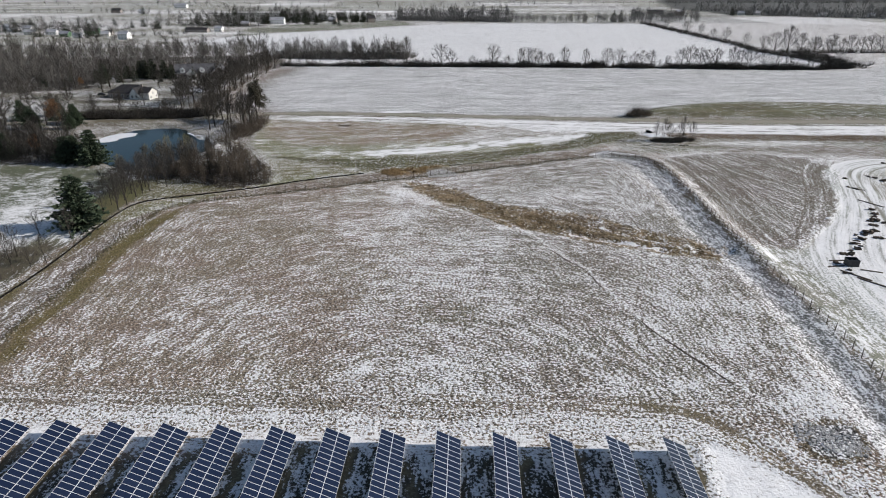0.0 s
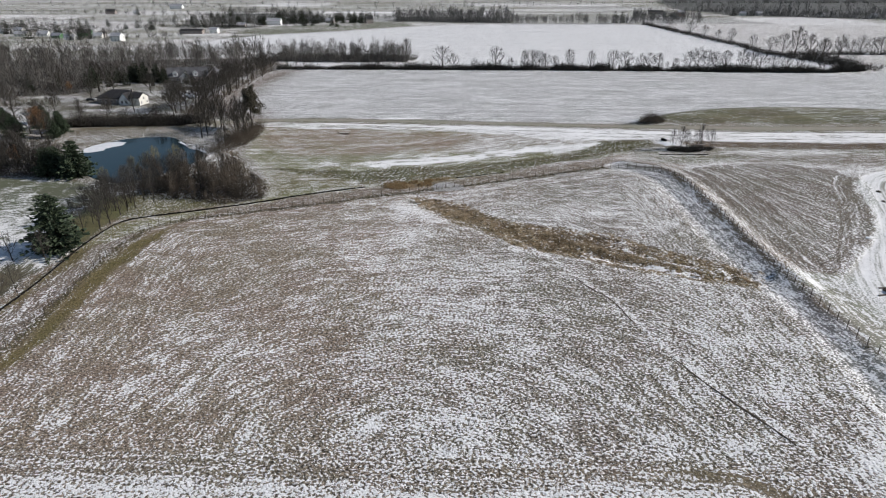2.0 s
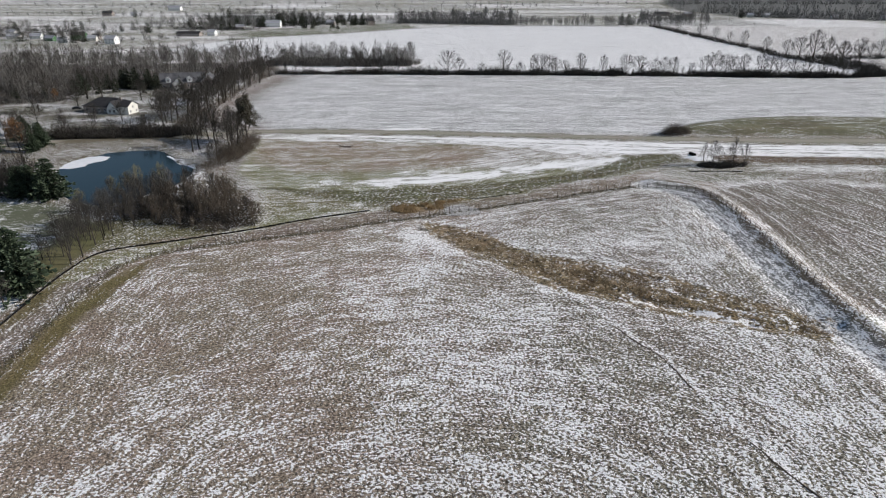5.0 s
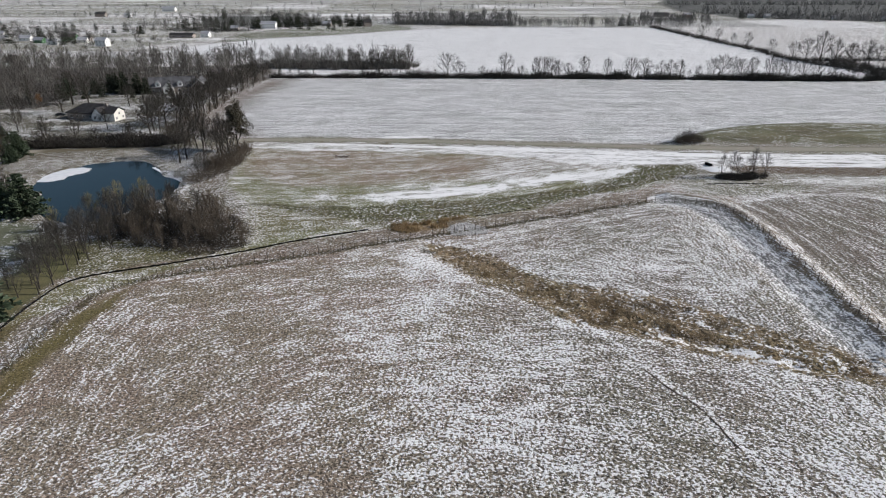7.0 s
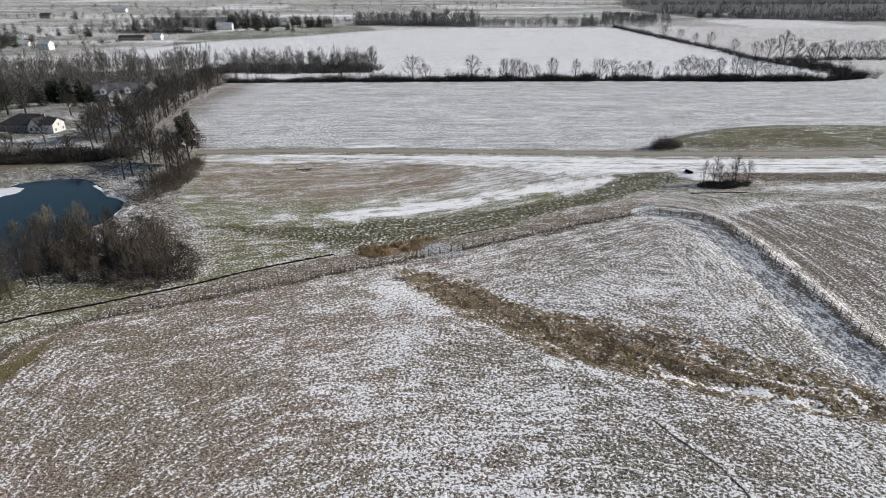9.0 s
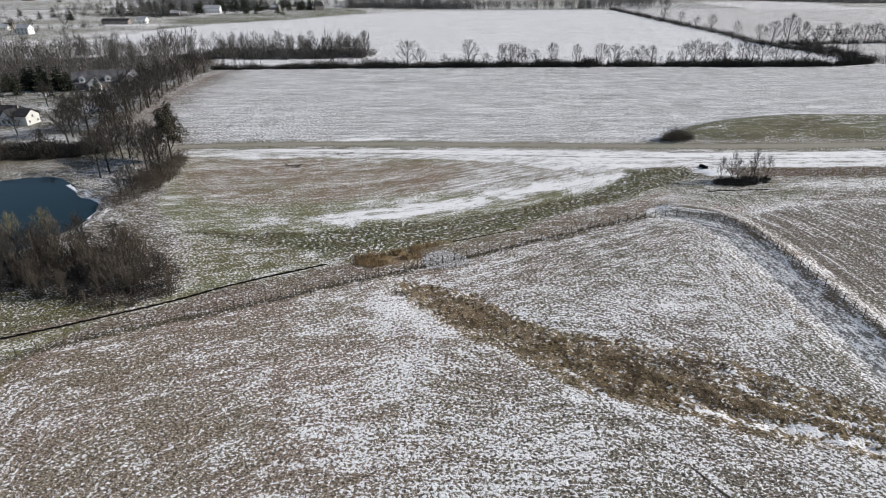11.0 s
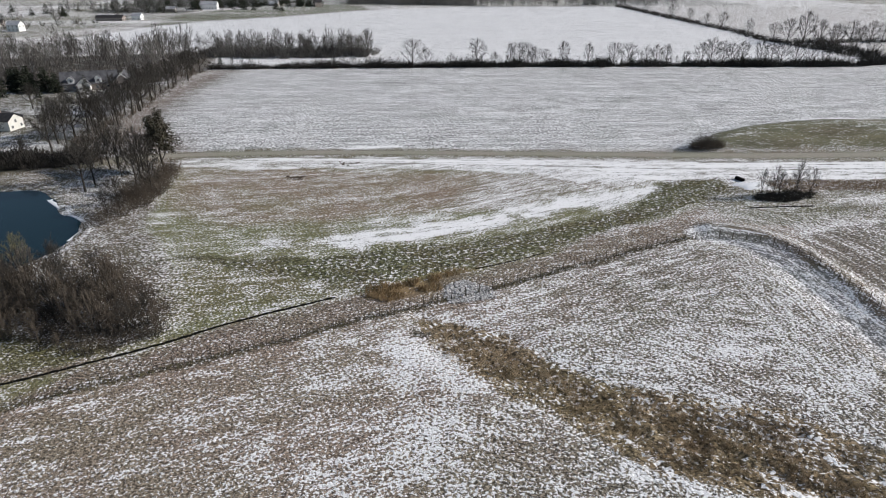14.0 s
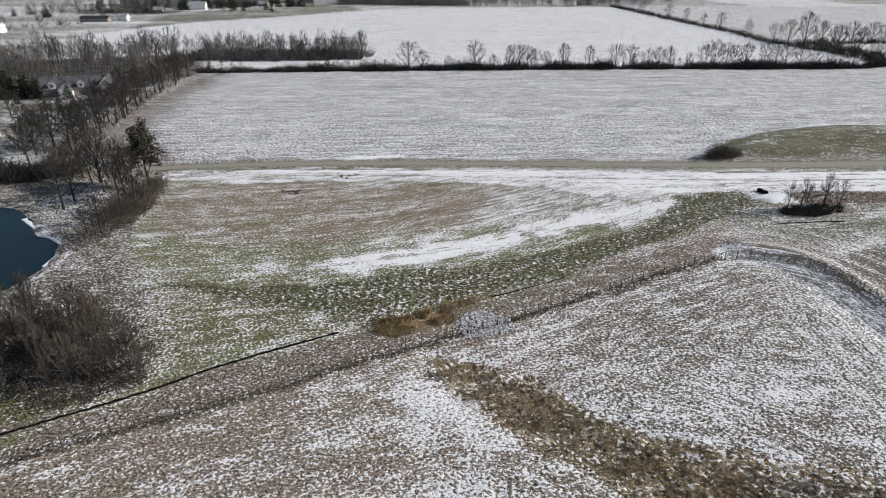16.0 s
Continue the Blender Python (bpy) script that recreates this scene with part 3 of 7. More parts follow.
# brown banks round the pond, snow cut back to imitate shadows there
paint(zone(wobx, woby, [(-330, 200), (-330, 290), (-200, 280), (-140, 288), (-100, 296), (-92, 262), (-88, 238), (-78, 222), (-66, 200), (-73, 184), (-106, 190), (-150, 206)], 4), (0.150, 0.125, 0.090), 0.30)
# green lawn, with less snow painted to imitate the pines' shade
paint(zone(wobx, woby, LEFT_LAWN, 3), (0.135, 0.142, 0.098), 0.44)
soil[:, 3] += zone(wobx, woby, LEFT_LAWN, 3) * (0.40 * (vnoise(X + 0.4 * Y, 0.5 * Y, 16, 24) - 0.45) + 0.15 * (vnoise(X, Y, 5, 25) - 0.5))
paint(0.8 * zone(wobx, woby, [(-122, 92), (-100, 92), (-100, 136), (-108, 140), (-120, 130)], 4), (0.14, 0.118, 0.085), 0.34)
paint(zone(wobx, woby, THICKET, 3), (0.10, 0.08, 0.06), 0.30)
paint(0.85 * zone(wobx, woby, [(-112, 150), (-101, 150), (-100, 168), (-94, 172.5), (-70, 183), (-76, 186), (-93, 189), (-106, 192), (-114, 186)], 2.5), (0.165, 0.150, 0.074), 0.13)
# soil darkened and snow thinned to deepen the tables' shadow
paint(zone(X, Y, SOLAR_GROUND, 0.8), (0.085, 0.075, 0.06), 0.54, 90)
soil[:, 3] += zone(X, Y, SOLAR_GROUND, 0.8) * 0.25 * (vnoise(X, Y, 4, 68) - 0.5)
for k in range(14):
    x0 = 28.6 - 8.03 * k
    paint(0.85 * zone(wobx, Y, [(x0 + 3.3, 40), (x0 + 4.5, 40), (x0 + 4.5, 69), (x0 + 3.3, 69)], 0.6), (0.22, 0.18, 0.12), 0.25)
    paint(0.6 * zone(X, woby, [(x0 - 4.6, 67.2), (x0 + 0.4, 67.2), (x0 + 0.4, 70.2), (x0 - 4.6, 70.2)], 0.8), (0.19, 0.15, 0.10), 0.36)
paint(zone(wobx, woby, [(-101, 60), (33, 70), (60, 60), (86, 60), (86, 142), (75, 232), (60, 245), (10, 219), (-36, 200), (-94, 172), (-101, 168)], 1), (0.265, 0.205, 0.160), 0.42, 150)
near_field = zone(wobx, woby, FIELD, 1)
paint(near_field, (0.300, 0.238, 0.190), 0.0, 118)
paint(0.8 * near_field * step(-35, 15, X - 0.2 * (Y - 120)), (0.215, 0.190, 0.158))
soil[:, 3] += near_field * (0.345 + 0.09 * step(30, 48, X) * step(118, 95, Y) + 0.10 * step(-55, 10, X - 0.35 * (Y - 120)) + 0.05 * step(92, 74, Y) + 0.05 * step(130, 180, Y) * step(-45, -10, X))
soil[:, 3] += 0.09 * zone(wobx, woby, [(-19, 184), (-30, 155), (-36, 118), (6, 112), (4, 150), (-8, 173)], 8)
soil[:, 3] += near_field * (0.18 * (vnoise(X, Y, 26, 21) - 0.5) + 0.18 * (vnoise(X, Y, 9, 22) - 0.5) + 0.24 * (vnoise(0.6 * X, Y, 3.2, 58) - 0.5))
for x_, y_, r_, k_ in ((-58.9, 95.5, 5, 0.16), (-67, 86.5, 4.5, 0.16), (-19.5, 87, 6, 0.15), (56, 79, 6, 0.2), (26, 82, 6, 0.08), (-20.3, 176, 6, 0.2), (-23, 141.5, 5, 0.12), (-40, 156, 6, 0.08)):
    soil[:, 3] += near_field * k_ * step(r_, 0.3 * r_, np.hypot(wobx - x_, woby - y_))
paint(zone(wobx, woby, [(-86, 74), (-60, 74), (-62, 120), (-66, 160), (-90, 160)], 6), None, None, 93)
paint(zone(X, Y, [(-86, 71), (-86, 79), (30, 80), (44, 79), (60, 66), (33, 70)], 1.0), (0.25, 0.205, 0.165), 0.47, 0)
paint(zone(wobx, woby, [(-100, 66), (36, 66), (46, 60), (58, 54), (66, 60), (58, 66), (46, 71), (36, 74.5), (-100, 74)], 1.2) * (0.55 + 0.45 * vnoise(X, Y, 7, 23)), None, 0.72, 0)
paint(zone(wobx, woby, [(36, 69), (33.8, 60), (44, 54), (60, 54), (50, 61), (42, 68)], 1.5), None, 0.80)
paint(0.6 * band(0.5 * (X + wobx), 0.5 * (Y + woby), TURN_STRIP, 1.5, 0.9) * (0.25 + 0.95 * step(14, 30, X)) * (0.55 + 0.45 * vnoise(X, Y, 2.5, 69)), (0.205, 0.160, 0.102), 0.26)
out = np.zeros(len(X))
pick = (X > -92) & (X < 62) & (Y > 166) & (Y < 245)
out[pick] = step(10.5, 8.5, line_dist(wobx[pick], woby[pick], WIRE_LINE)) * ~inside(X[pick], Y[pick], FIELD)
paint(0.9 * out, (0.245, 0.196, 0.158), 0.17, None)
paint(0.85 * band(wobx, woby, WIRE_LINE[:80], 0.8, 0.7), (0.12, 0.10, 0.07), 0.2)
paint(0.9 * zone(wobx, woby, GRASS_STRIP, 1.4), (0.175, 0.143, 0.062), 0.11)
silt_left = [(-96.8, 62), (-96.5, 118), (-98.3, 150), (-97.5, 165), (-92.5, 169.3), (-80, 174.5)]
paint(0.85 * band(wobx, woby, silt_left, 2.0, 1.2), (0.17, 0.140, 0.072), 0.12)
paint(0.8 * band(wobx, woby, [(-92.5, 62), (-93, 120), (-94.3, 150), (-92.5, 163), (-86, 169.5)], 3.0, 1.2), (0.235, 0.192, 0.165), 0.36, 92)
paint(zone(wobx, woby, MEADOW, 2), (0.220, 0.211, 0.116), 0.39, 8)
soil[:, 3] += zone(X, Y, MEADOW, 3) * (0.16 * (vnoise(X, Y, 14, 62) - 0.5) + 0.14 * (vnoise(X, Y, 5, 63) - 0.5))
paint(zone(wobx, woby, [(-72, 208), (-66, 192), (-36, 203), (-44, 210), (-52, 213), (-70, 217)], 3), (0.20, 0.18, 0.10), 0.36)
paint(0.9 * zone(wobx, woby, BROWN_PATCH, 5) * (0.65 + 0.35 * vnoise(X, Y, 12, 64)), (0.300, 0.218, 0.170), 0.37, 10)
paint(0.95 * zone(wobx, woby, GREEN_BAND, 2), (0.150, 0.146, 0.082), 0.19)
paint(0.5 * zone(wobx, woby, GREEN_BAND, 2) * step(0.5, 0.65, vnoise(X, Y, 4, 67)), (0.17, 0.14, 0.08), 0.2)
paint(zone(wobx, woby, [(-10, 246), (12, 248), (44, 262), (58, 265), (40, 269), (18, 275), (2, 272)], 4), (0.25, 0.21, 0.16), 0.56, 8)
tb = vnoise(X, Y, 9, 41) * 0.6 + vnoise(X, Y, 3.5, 42) * 0.4
tongue = zone(X + 8 * (vnoise(X, Y, 11, 43) - 0.5) + 4 * (vnoise(X, Y, 3, 46) - 0.5), Y + 8 * (vnoise(X, Y, 11, 44) - 0.5) + 3 * (vnoise(X, Y, 3, 47) - 0.5), SNOW_TONGUE, 2.6)
paint(tongue * (0.25 + 0.75 * step(0.32, 0.56, tb + 0.14 * step(-10, 40, X))), (0.2, 0.19, 0.14), 0.86)
paint(0.8 * band(wobx, woby, [(-83, 214.5), (-72, 219.5), (-60, 218), (-51, 217.3), (-42, 217.6), (-34, 218.5), (-27, 221)], 0.7, 0.7), (0.11, 0.10, 0.06), 0.15)
paint(zone(wobx, woby, SNOW_PATCH, 1.5), (0.2, 0.19, 0.14), 0.75)
rim = band(wobx, woby, SWALE + SWALE[:1], 1.6, 1.2)
soil[:, 3] += 0.16 * rim * (vnoise(X, Y, 5, 74) > 0.3)
paint(0.95 * zone(wobx, woby, SWALE, 0.9), (0.265, 0.203, 0.128), 0.20)
soil[:, 3] += 0.08 * zone(X, Y, SWALE, 2) * step(22, 34, X)
soil[:, 3] += zone(X, Y, SWALE, 2) * 0.30 * (vnoise(X, Y, 4.5, 48) - 0.5)
near = zone(wobx, woby, SWALE, 1.8)
near[near > 0] *= step(0.46, 0.56, streak(X[near > 0], Y[near > 0]))
# soil darkened along the streaks, as shadow between grass ridges
paint(0.7 * near, (0.165, 0.124, 0.076), 0.12)
paint(0.7 * zone(wobx, woby, MOTTLED, 2.0), (0.24, 0.19, 0.135), 0.40)
paint(0.7 * band(wobx, woby, THALWEG, 1.0, 1.0), (0.155, 0.112, 0.064), 0.10)
for path, half in ((SNOW_LINE, 0.75), (SNOW_LINE_2, 0.6), (SNOW_LINE_3, 0.5)):
    paint(0.95 * band(X + 2.2 * (vnoise(X, Y, 3.0, 52) - 0.5), Y + 2.2 * (vnoise(X, Y, 3.0, 53) - 0.5), path, half, 0.5) * step(0.28, 0.45, vnoise(X, Y, 3.5, 54)), None, 0.95)
paint(0.95 * zone(X + 0.3 * (wobx - X), Y + 0.3 * (woby - Y), RIPRAP, 0.7), (0.10, 0.10, 0.105), 0.46)
paint(zone(wobx, woby, [(-26, 184), (-20, 189), (-15, 183), (-7, 173), (-12, 168), (-20, 176)], 2), None, 0.70)
paint(0.9 * zone(wobx, woby, [(-21.2, 189.3), (-16.6, 187.5), (-17.7, 184.6), (-20.8, 185.5)], 0.8), (0.10, 0.09, 0.075), 0.25)
paint(0.85 * zone(wobx, woby, SEDGE, 1.8) * (0.8 + 0.2 * vnoise(X, Y, 3, 65)), (0.30, 0.205, 0.105), 0.15)
paint(0.8 * step(4.2, 1.5, np.hypot(wobx + 26.2, 1.3 * (woby - 202.6))), (0.13, 0.085, 0.045), 0.1)
paint(0.8 * band(X, Y, [(x + 0.8, y + 0.5) for x, y in RILL], 0.5, 0.5), None, 0.85)
paint(0.8 * band(X, Y, [(30.1, 121.0), (33.0, 120.2), (34.7, 118.4), (35.8, 114.8)], 0.2, 0.5), None, 0.85)
pad = np.hypot((X - 55.2) * 0.80 + (Y - 71.2) * 0.60, 1.75 * (-(X - 55.2) * 0.60 - (Y - 71.2) * -0.80)) + 1.2 * (vnoise(X, Y, 2.0, 70) - 0.5)
paint(0.9 * step(7.6, 6.2, pad), (0.16, 0.13, 0.085), 0.2)
paint(0.95 * step(5.2, 4.4, pad), (0.075, 0.075, 0.08), 0.50)
paint(zone(wobx, woby, RIGHT_GRASS, 2), (0.205, 0.185, 0.135), 0.35, 5)
paint(0.7 * zone(wobx, woby, [(100, 236), (137, 230), (420, 230), (420, 247), (130, 246), (108, 243)], 2), (0.215, 0.170, 0.140), 0.34, 5)
paint(zone(wobx, woby, [(96, 246), (120, 244), (150, 250), (140, 255), (105, 251)], 2), None, 0.62)
paint(zone(X, Y, [(71, 60), (72.5, 100), (72, 142), (84, 142), (86.7, 128), (86, 108), (95, 60)], 1.5), (0.32, 0.31, 0.26), 0.52, 100)
paint(0.95 * zone(wobx, woby, DARK_PATCH, 1.0), (0.215, 0.184, 0.158), 0.26, 112)
soil[:, 3] += 0.08 * zone(X, Y, [(74, 170), (80, 143), (110, 165), (118, 190), (105, 212), (92, 190)], 8)
lot = zone(X + 0.25 * (wobx - X), Y + 0.25 * (woby - Y), DIRT, 0.6)
paint(lot, (0.43, 0.43, 0.41), 0.645, 70)
soil[:, 3] += lot * 0.10 * (vnoise(X, Y, 8, 61) - 0.5)
paint(0.5 * lot * band(X, Y, [(80.5, 62), (80.8, 123), (80.4, 136), (85, 142), (93, 151)], 2.2, 1.6), (0.36, 0.34, 0.29), 0.50)
for off, half, dark in ((0.0, 0.35, 0.75), (4.5, 0.7, 0.45), (7.5, 0.5, 0.35), (-3.0, 0.3, 0.3)):
    paint(dark * lot * band(X, Y, [(x + off, y - 0.5 * off) for x, y in HAUL_2], half, 0.5), (0.235, 0.205, 0.165), 0.30)
paint(0.55 * lot * zone(wobx, woby, [(136, 206), (146, 212), (170, 214), (260, 214), (260, 200), (180, 204), (150, 200), (138, 190), (130, 172), (128, 180)], 2.0), (0.33, 0.29, 0.235), 0.48)
# ditch bank greyed in colour, imitating the berm's shade on it
paint(band(wobx, woby, [(x - 1.5, y - 0.5) for x, y in BANK], 4.2, 0.9), (0.235, 0.225, 0.225), 0.53, 90)
paint(0.8 * band(wobx, woby, [(x + 2.4, y + 0.3) for x, y in BERM if y > 132], 0.9, 0.7) * (0.4 + 0.6 * step(0.35, 0.6, vnoise(X, Y, 5, 29))), None, 0.95)
paint(0.5 * band(wobx, woby, [(x + 2.0, y + 0.4) for x, y in BERM if y > 140], 1.6, 1.0), (0.17, 0.15, 0.125), 0.42)
paint(0.4 * band(wobx, woby, [(57, 228), (66, 223.5), (70, 214), (70.6, 198), (70.3, 170), (69.8, 146), (71, 124)], 0.9, 0.6), (0.10, 0.085, 0.06), 0.12)
paint(zone(wobx, woby, SNOW_STRIP, 1.2) * (0.55 + 0.45 * step(0.28, 0.5, vnoise(X / 5, Y, 2.6, 45))), (0.24, 0.22, 0.19), 0.80, 0)
paint(0.6 * band(X, Y, [(-96, 289), (-40, 288.2), (10, 284.5), (55, 279), (90, 276), (230, 276.5), (600, 280)], 0.5, 0.5), (0.22, 0.2, 0.17), 0.40)
paint(0.35 * band(X, Y, [(-90, 285.8), (-40, 285), (10, 281), (55, 274), (90, 271.5), (230, 272)], 0.8, 0.8), (0.22, 0.2, 0.17), 0.45)
paint(0.8 * band(X, Y, [(76, 284.3), (230, 285.5), (600, 290)], 0.6, 0.8), (0.09, 0.08, 0.055), 0.2)
paint(zone(wobx, woby, MOUND, 2.2), (0.160, 0.152, 0.100), 0.33, 5)
paint(0.5 * zone(wobx, woby, [(110, 299), (128, 318), (145, 320), (160, 302)], 8), (0.17, 0.135, 0.08), 0.2)
soil[:, :3] *= (1 + 0.5 * zone(X, Y, MOUND, 3) * (vnoise(X / 3, Y, 5, 28) - 0.5))[:, None]
paint(0.85 * band(wobx, woby, ROAD, 5.0, 1.5), (0.17, 0.145, 0.09), 0.28)
paint(band(X, Y, ROAD, 2.2, 0.8), (0.37, 0.34, 0.295), 0.10, 0)
paint(0.7 * band(X, Y, [(-62, 294.6), (-30, 293.6)], 0.5, 0.7), (0.16, 0.13, 0.08), 0.2)
paint(zone(wobx, woby, [(-46, 306), (-24, 306), (-26, 309), (-40, 309)], 1.5), None, 0.9)
paint(zone(wobx, woby, [(128, 334), (150, 339), (175, 338), (150, 342)], 2), None, 0.85)
# ground under the bank trees darkened as painted shade
paint(0.9 * zone(wobx, woby, [(-100, 262), (-116, 281), (-125, 284), (-124, 272), (-113, 256), (-104, 247)], 2), (0.12, 0.105, 0.085), 0.40)
paint(0.9 * zone(wobx, woby, [(92, 257), (87, 262), (88, 265.5), (230, 264), (420, 264), (420, 256), (140, 255)], 1.6), (0.165, 0.115, 0.080), 0.20)
paint(0.95 * zone(wobx, woby, [(78.5, 264.6), (84.5, 265.3), (87, 262), (86, 258.5), (80.5, 259)], 0.9), None, 1.15)
# brown far bank, its low snow also imitating cast shadows
paint(0.85 * zone(wobx, woby, [(-163, 250), (-160, 260), (-152, 266), (-137, 269), (-126, 270), (-122, 276), (-135, 283), (-157, 286), (-176, 282), (-174, 258)], 2), (0.145, 0.117, 0.078), 0.28)
soil[:, 3] += 0.35 * band(wobx, woby, [(-162, 256), (-152, 267.5), (-138, 270), (-127, 269)], 3, 2) * (vnoise(X, Y, 3.5, 57) - 0.35)
paint(0.9 * band(wobx, woby, [(-128, 263), (-122, 257), (-113, 249), (-102, 240.5), (-100.5, 232), (-103, 223)], 0.7, 0.8), None, 0.8)
paint(0.9 * band(X, Y, [(-640, 840), (-592, 900), (-559, 1079), (-519, 1367)], 5, 3), (0.33, 0.31, 0.28), 0.45)
paint(0.8 * zone(X, Y, [(-640, 640), (-360, 640), (-300, 760), (-420, 800), (-640, 800)], 10), (0.16, 0.155, 0.105), 0.37)
away = ((Y > 640) & (X < -150) | (Y > 1150)) * (1 - zone(X, Y, FIELD_2, 4)) * (soil[:, 3] > 0)
soil[:, 3] += away * 0.55 * (vnoise(X / 9, Y, 26, 26) - 0.5)
paint(0.55 * away * step(0.55, 0.68, vnoise(X / 6, Y, 18, 27)), (0.16, 0.15, 0.10), 0.30)
del cell

Z = relief(X, Y)
near = (X > -109) & (X < 133) & (Y < 242)
Z += near * (0.10 * (vnoise(X, Y, 2.2, 31) - 0.5) + 0.09 * (vnoise(X, Y, 1.1, 32) - 0.5) + 0.05 * (vnoise(X, Y, 0.7, 33) - 0.5)) * (1 + 1.2 * zone(X, Y, SWALE, 2))
Z += zone(X, Y, SWALE, 2) * (0.55 * (vnoise(X, Y, 1.9, 34) - 0.5) + 0.45 * (vnoise(X, Y, 3.6, 35) - 0.5))
nx, ny = len(gx), len(gy)
quad = (np.arange(ny - 1)[:, None] * nx + np.arange(nx - 1)[None, :]).ravel()
tris = np.vstack([np.column_stack([quad, quad + 1, quad + nx + 1]), np.column_stack([quad, quad + nx + 1, quad + nx])])
me = tri_mesh("ground", np.column_stack([X, Y, Z]), tris, mats=[GROUND], smooth=True)
at = me.attributes.new("soil", 'FLOAT_COLOR', 'POINT')
at.data.foreach_set("color", np.ascontiguousarray(np.clip(soil, 0, 1), np.float32).ravel())
rut = np.zeros(len(X))
for poly, soft, k in ((FIELD, 2, 0.22), (FIELD_1, 4, 0.34), (FIELD_2, 6, 0.15), (MEADOW, 4, 0.55), (BROWN_PATCH, 6, 0.6), (SNOW_TONGUE, 3, 0.7), (DARK_PATCH, 3, 0.95), (DIRT, 1, 0.55), (SNOW_STRIP, 2, 0.8), ([(-6, 198), (36, 220), (56, 224), (60, 214), (30, 200), (8, 192)], 5, 0.55), ([(-86, 71), (-86, 80), (30, 80.5), (44, 79), (60, 66), (33, 70)], 1.5, 0.4), (RIGHT_GRASS, 3, 0.5)):
    z_ = zone(X, Y, poly, soft)
    rut += z_ * (k - rut)
rut_damp = 1 - 0.85 * band(X, Y, [(x - 1.5, y - 0.5) for x, y in BANK], 4.2, 1.0)
rut += near_field * 0.22 * step(-25, 5, X)
# how strongly the cover breaks up into clumps
grain = np.ones(len(X))
for mask, k in ((near_field * step(-8, -40, X - 0.2 * (Y - 120)), 0.84), (zone(X, Y, DIRT, 0.8), 0.16), (zone(X, Y, SNOW_STRIP, 2), 0.38), (zone(X, Y, FIELD_1, 4), 0.55), (zone(X, Y, FIELD_2, 4), 0.35), (zone(X, Y, MOUND, 3), 0.45), (zone(X, Y, SOLAR_GROUND, 1), 0.30), (zone(X, Y, [(36, 70), (33.8, 60), (44, 54), (60, 54), (50, 60), (42, 67)], 1.5), 0.3), (zone(X, Y, LEFT_LAWN, 4), 0.14), (band(X, Y, BANK, 4.2, 0.8), 0.5), (band(X, Y, ROAD, 2.4, 0.8), 0.3),
                (zone(X, Y, [(72, 60), (73, 100), (73, 142), (84, 142), (86.7, 128), (86, 108), (95, 60)], 1.5), 0.38), (zone(X, Y, MEADOW, 4), 0.72), (zone(X, Y, DARK_PATCH, 2), 0.85), (zone(X, Y, GREEN_BAND, 3), 1.0), (zone(X, Y, SNOW_TONGUE, 3), 0.5), (zone(X, Y, YARD, 4), 0.7), (band(X, Y, TURN_STRIP, 1.6, 0.8) * step(10, 28, X), 0.55), (zone(X, Y, GRASS_STRIP, 1.5), 0.55), (zone(X, Y, SWALE, 1.5), 0.95), (zone(X, Y, SEDGE, 1.5), 0.5), (band(X, Y, silt_left, 1.6, 1.2), 0.55), (band(X, Y, [(-92.5, 62), (-93, 120), (-94.3, 150), (-92.5, 163), (-86, 169.5)], 3.0, 1.2), 0.7)):
    grain += mask * (k - grain)
at = me.attributes.new("grain", 'FLOAT', 'POINT')
at.data.foreach_set("value", np.ascontiguousarray(grain, np.float32))
broken = np.ones(len(X))            # how patchy it is on a larger scale
for mask, k in ((zone(X, Y, DIRT, 0.8), 0.12), (zone(X, Y, SOLAR_GROUND, 1), 0.7), (zone(X, Y, [(-86, 70), (-86, 80), (44, 79), (70, 54), (33, 54), (33, 70)], 2), 0.6), (zone(X, Y, FIELD_1, 4), 0.36), (zone(X, Y, FIELD_2, 4), 0.25), (zone(X, Y, MEADOW, 4), 0.65), (zone(X, Y, DARK_PATCH, 3), 0.65), (zone(X, Y, SNOW_STRIP, 2), 0.7), (zone(X, Y, MOUND, 3), 0.7), (zone(X, Y, LEFT_LAWN, 4), 0.4), (band(X, Y, ROAD, 5.0, 1.5), 0.5)):
    broken += mask * (k - broken)
at = me.attributes.new("broken", 'FLOAT', 'POINT')
at.data.foreach_set("value", np.ascontiguousarray(broken, np.float32))
# each face lays its grain along the rows of its own area, or along the fence and tracks
an = np.radians(angle[tris[:, 0]])[:, None]
U, V = -np.sin(an) * X[tris] + np.cos(an) * Y[tris], np.cos(an) * X[tris] + np.sin(an) * Y[tris]
FU, FV = (Y + 0.12 * X)[tris], (X - 0.12 * Y)[tris]
# in the near field the cover lies along contours that ring its southern end
use = inside(X[tris[:, 0]], Y[tris[:, 0]], FIELD) & (Y[tris[:, 0]] > 82)
ring = np.hypot(X + 7, Y - 64) + 9.0 * (vnoise(X, Y, 18, 75) - 0.5)
arc = np.arctan2(X + 7, Y - 64) * np.hypot(X + 7, Y - 64)
U[use], V[use] = ring[tris[use]], arc[tris[use]]
close = (X > -125) & (X < 200) & (Y > 50) & (Y < 245)
idx = np.nonzero(close)[0]
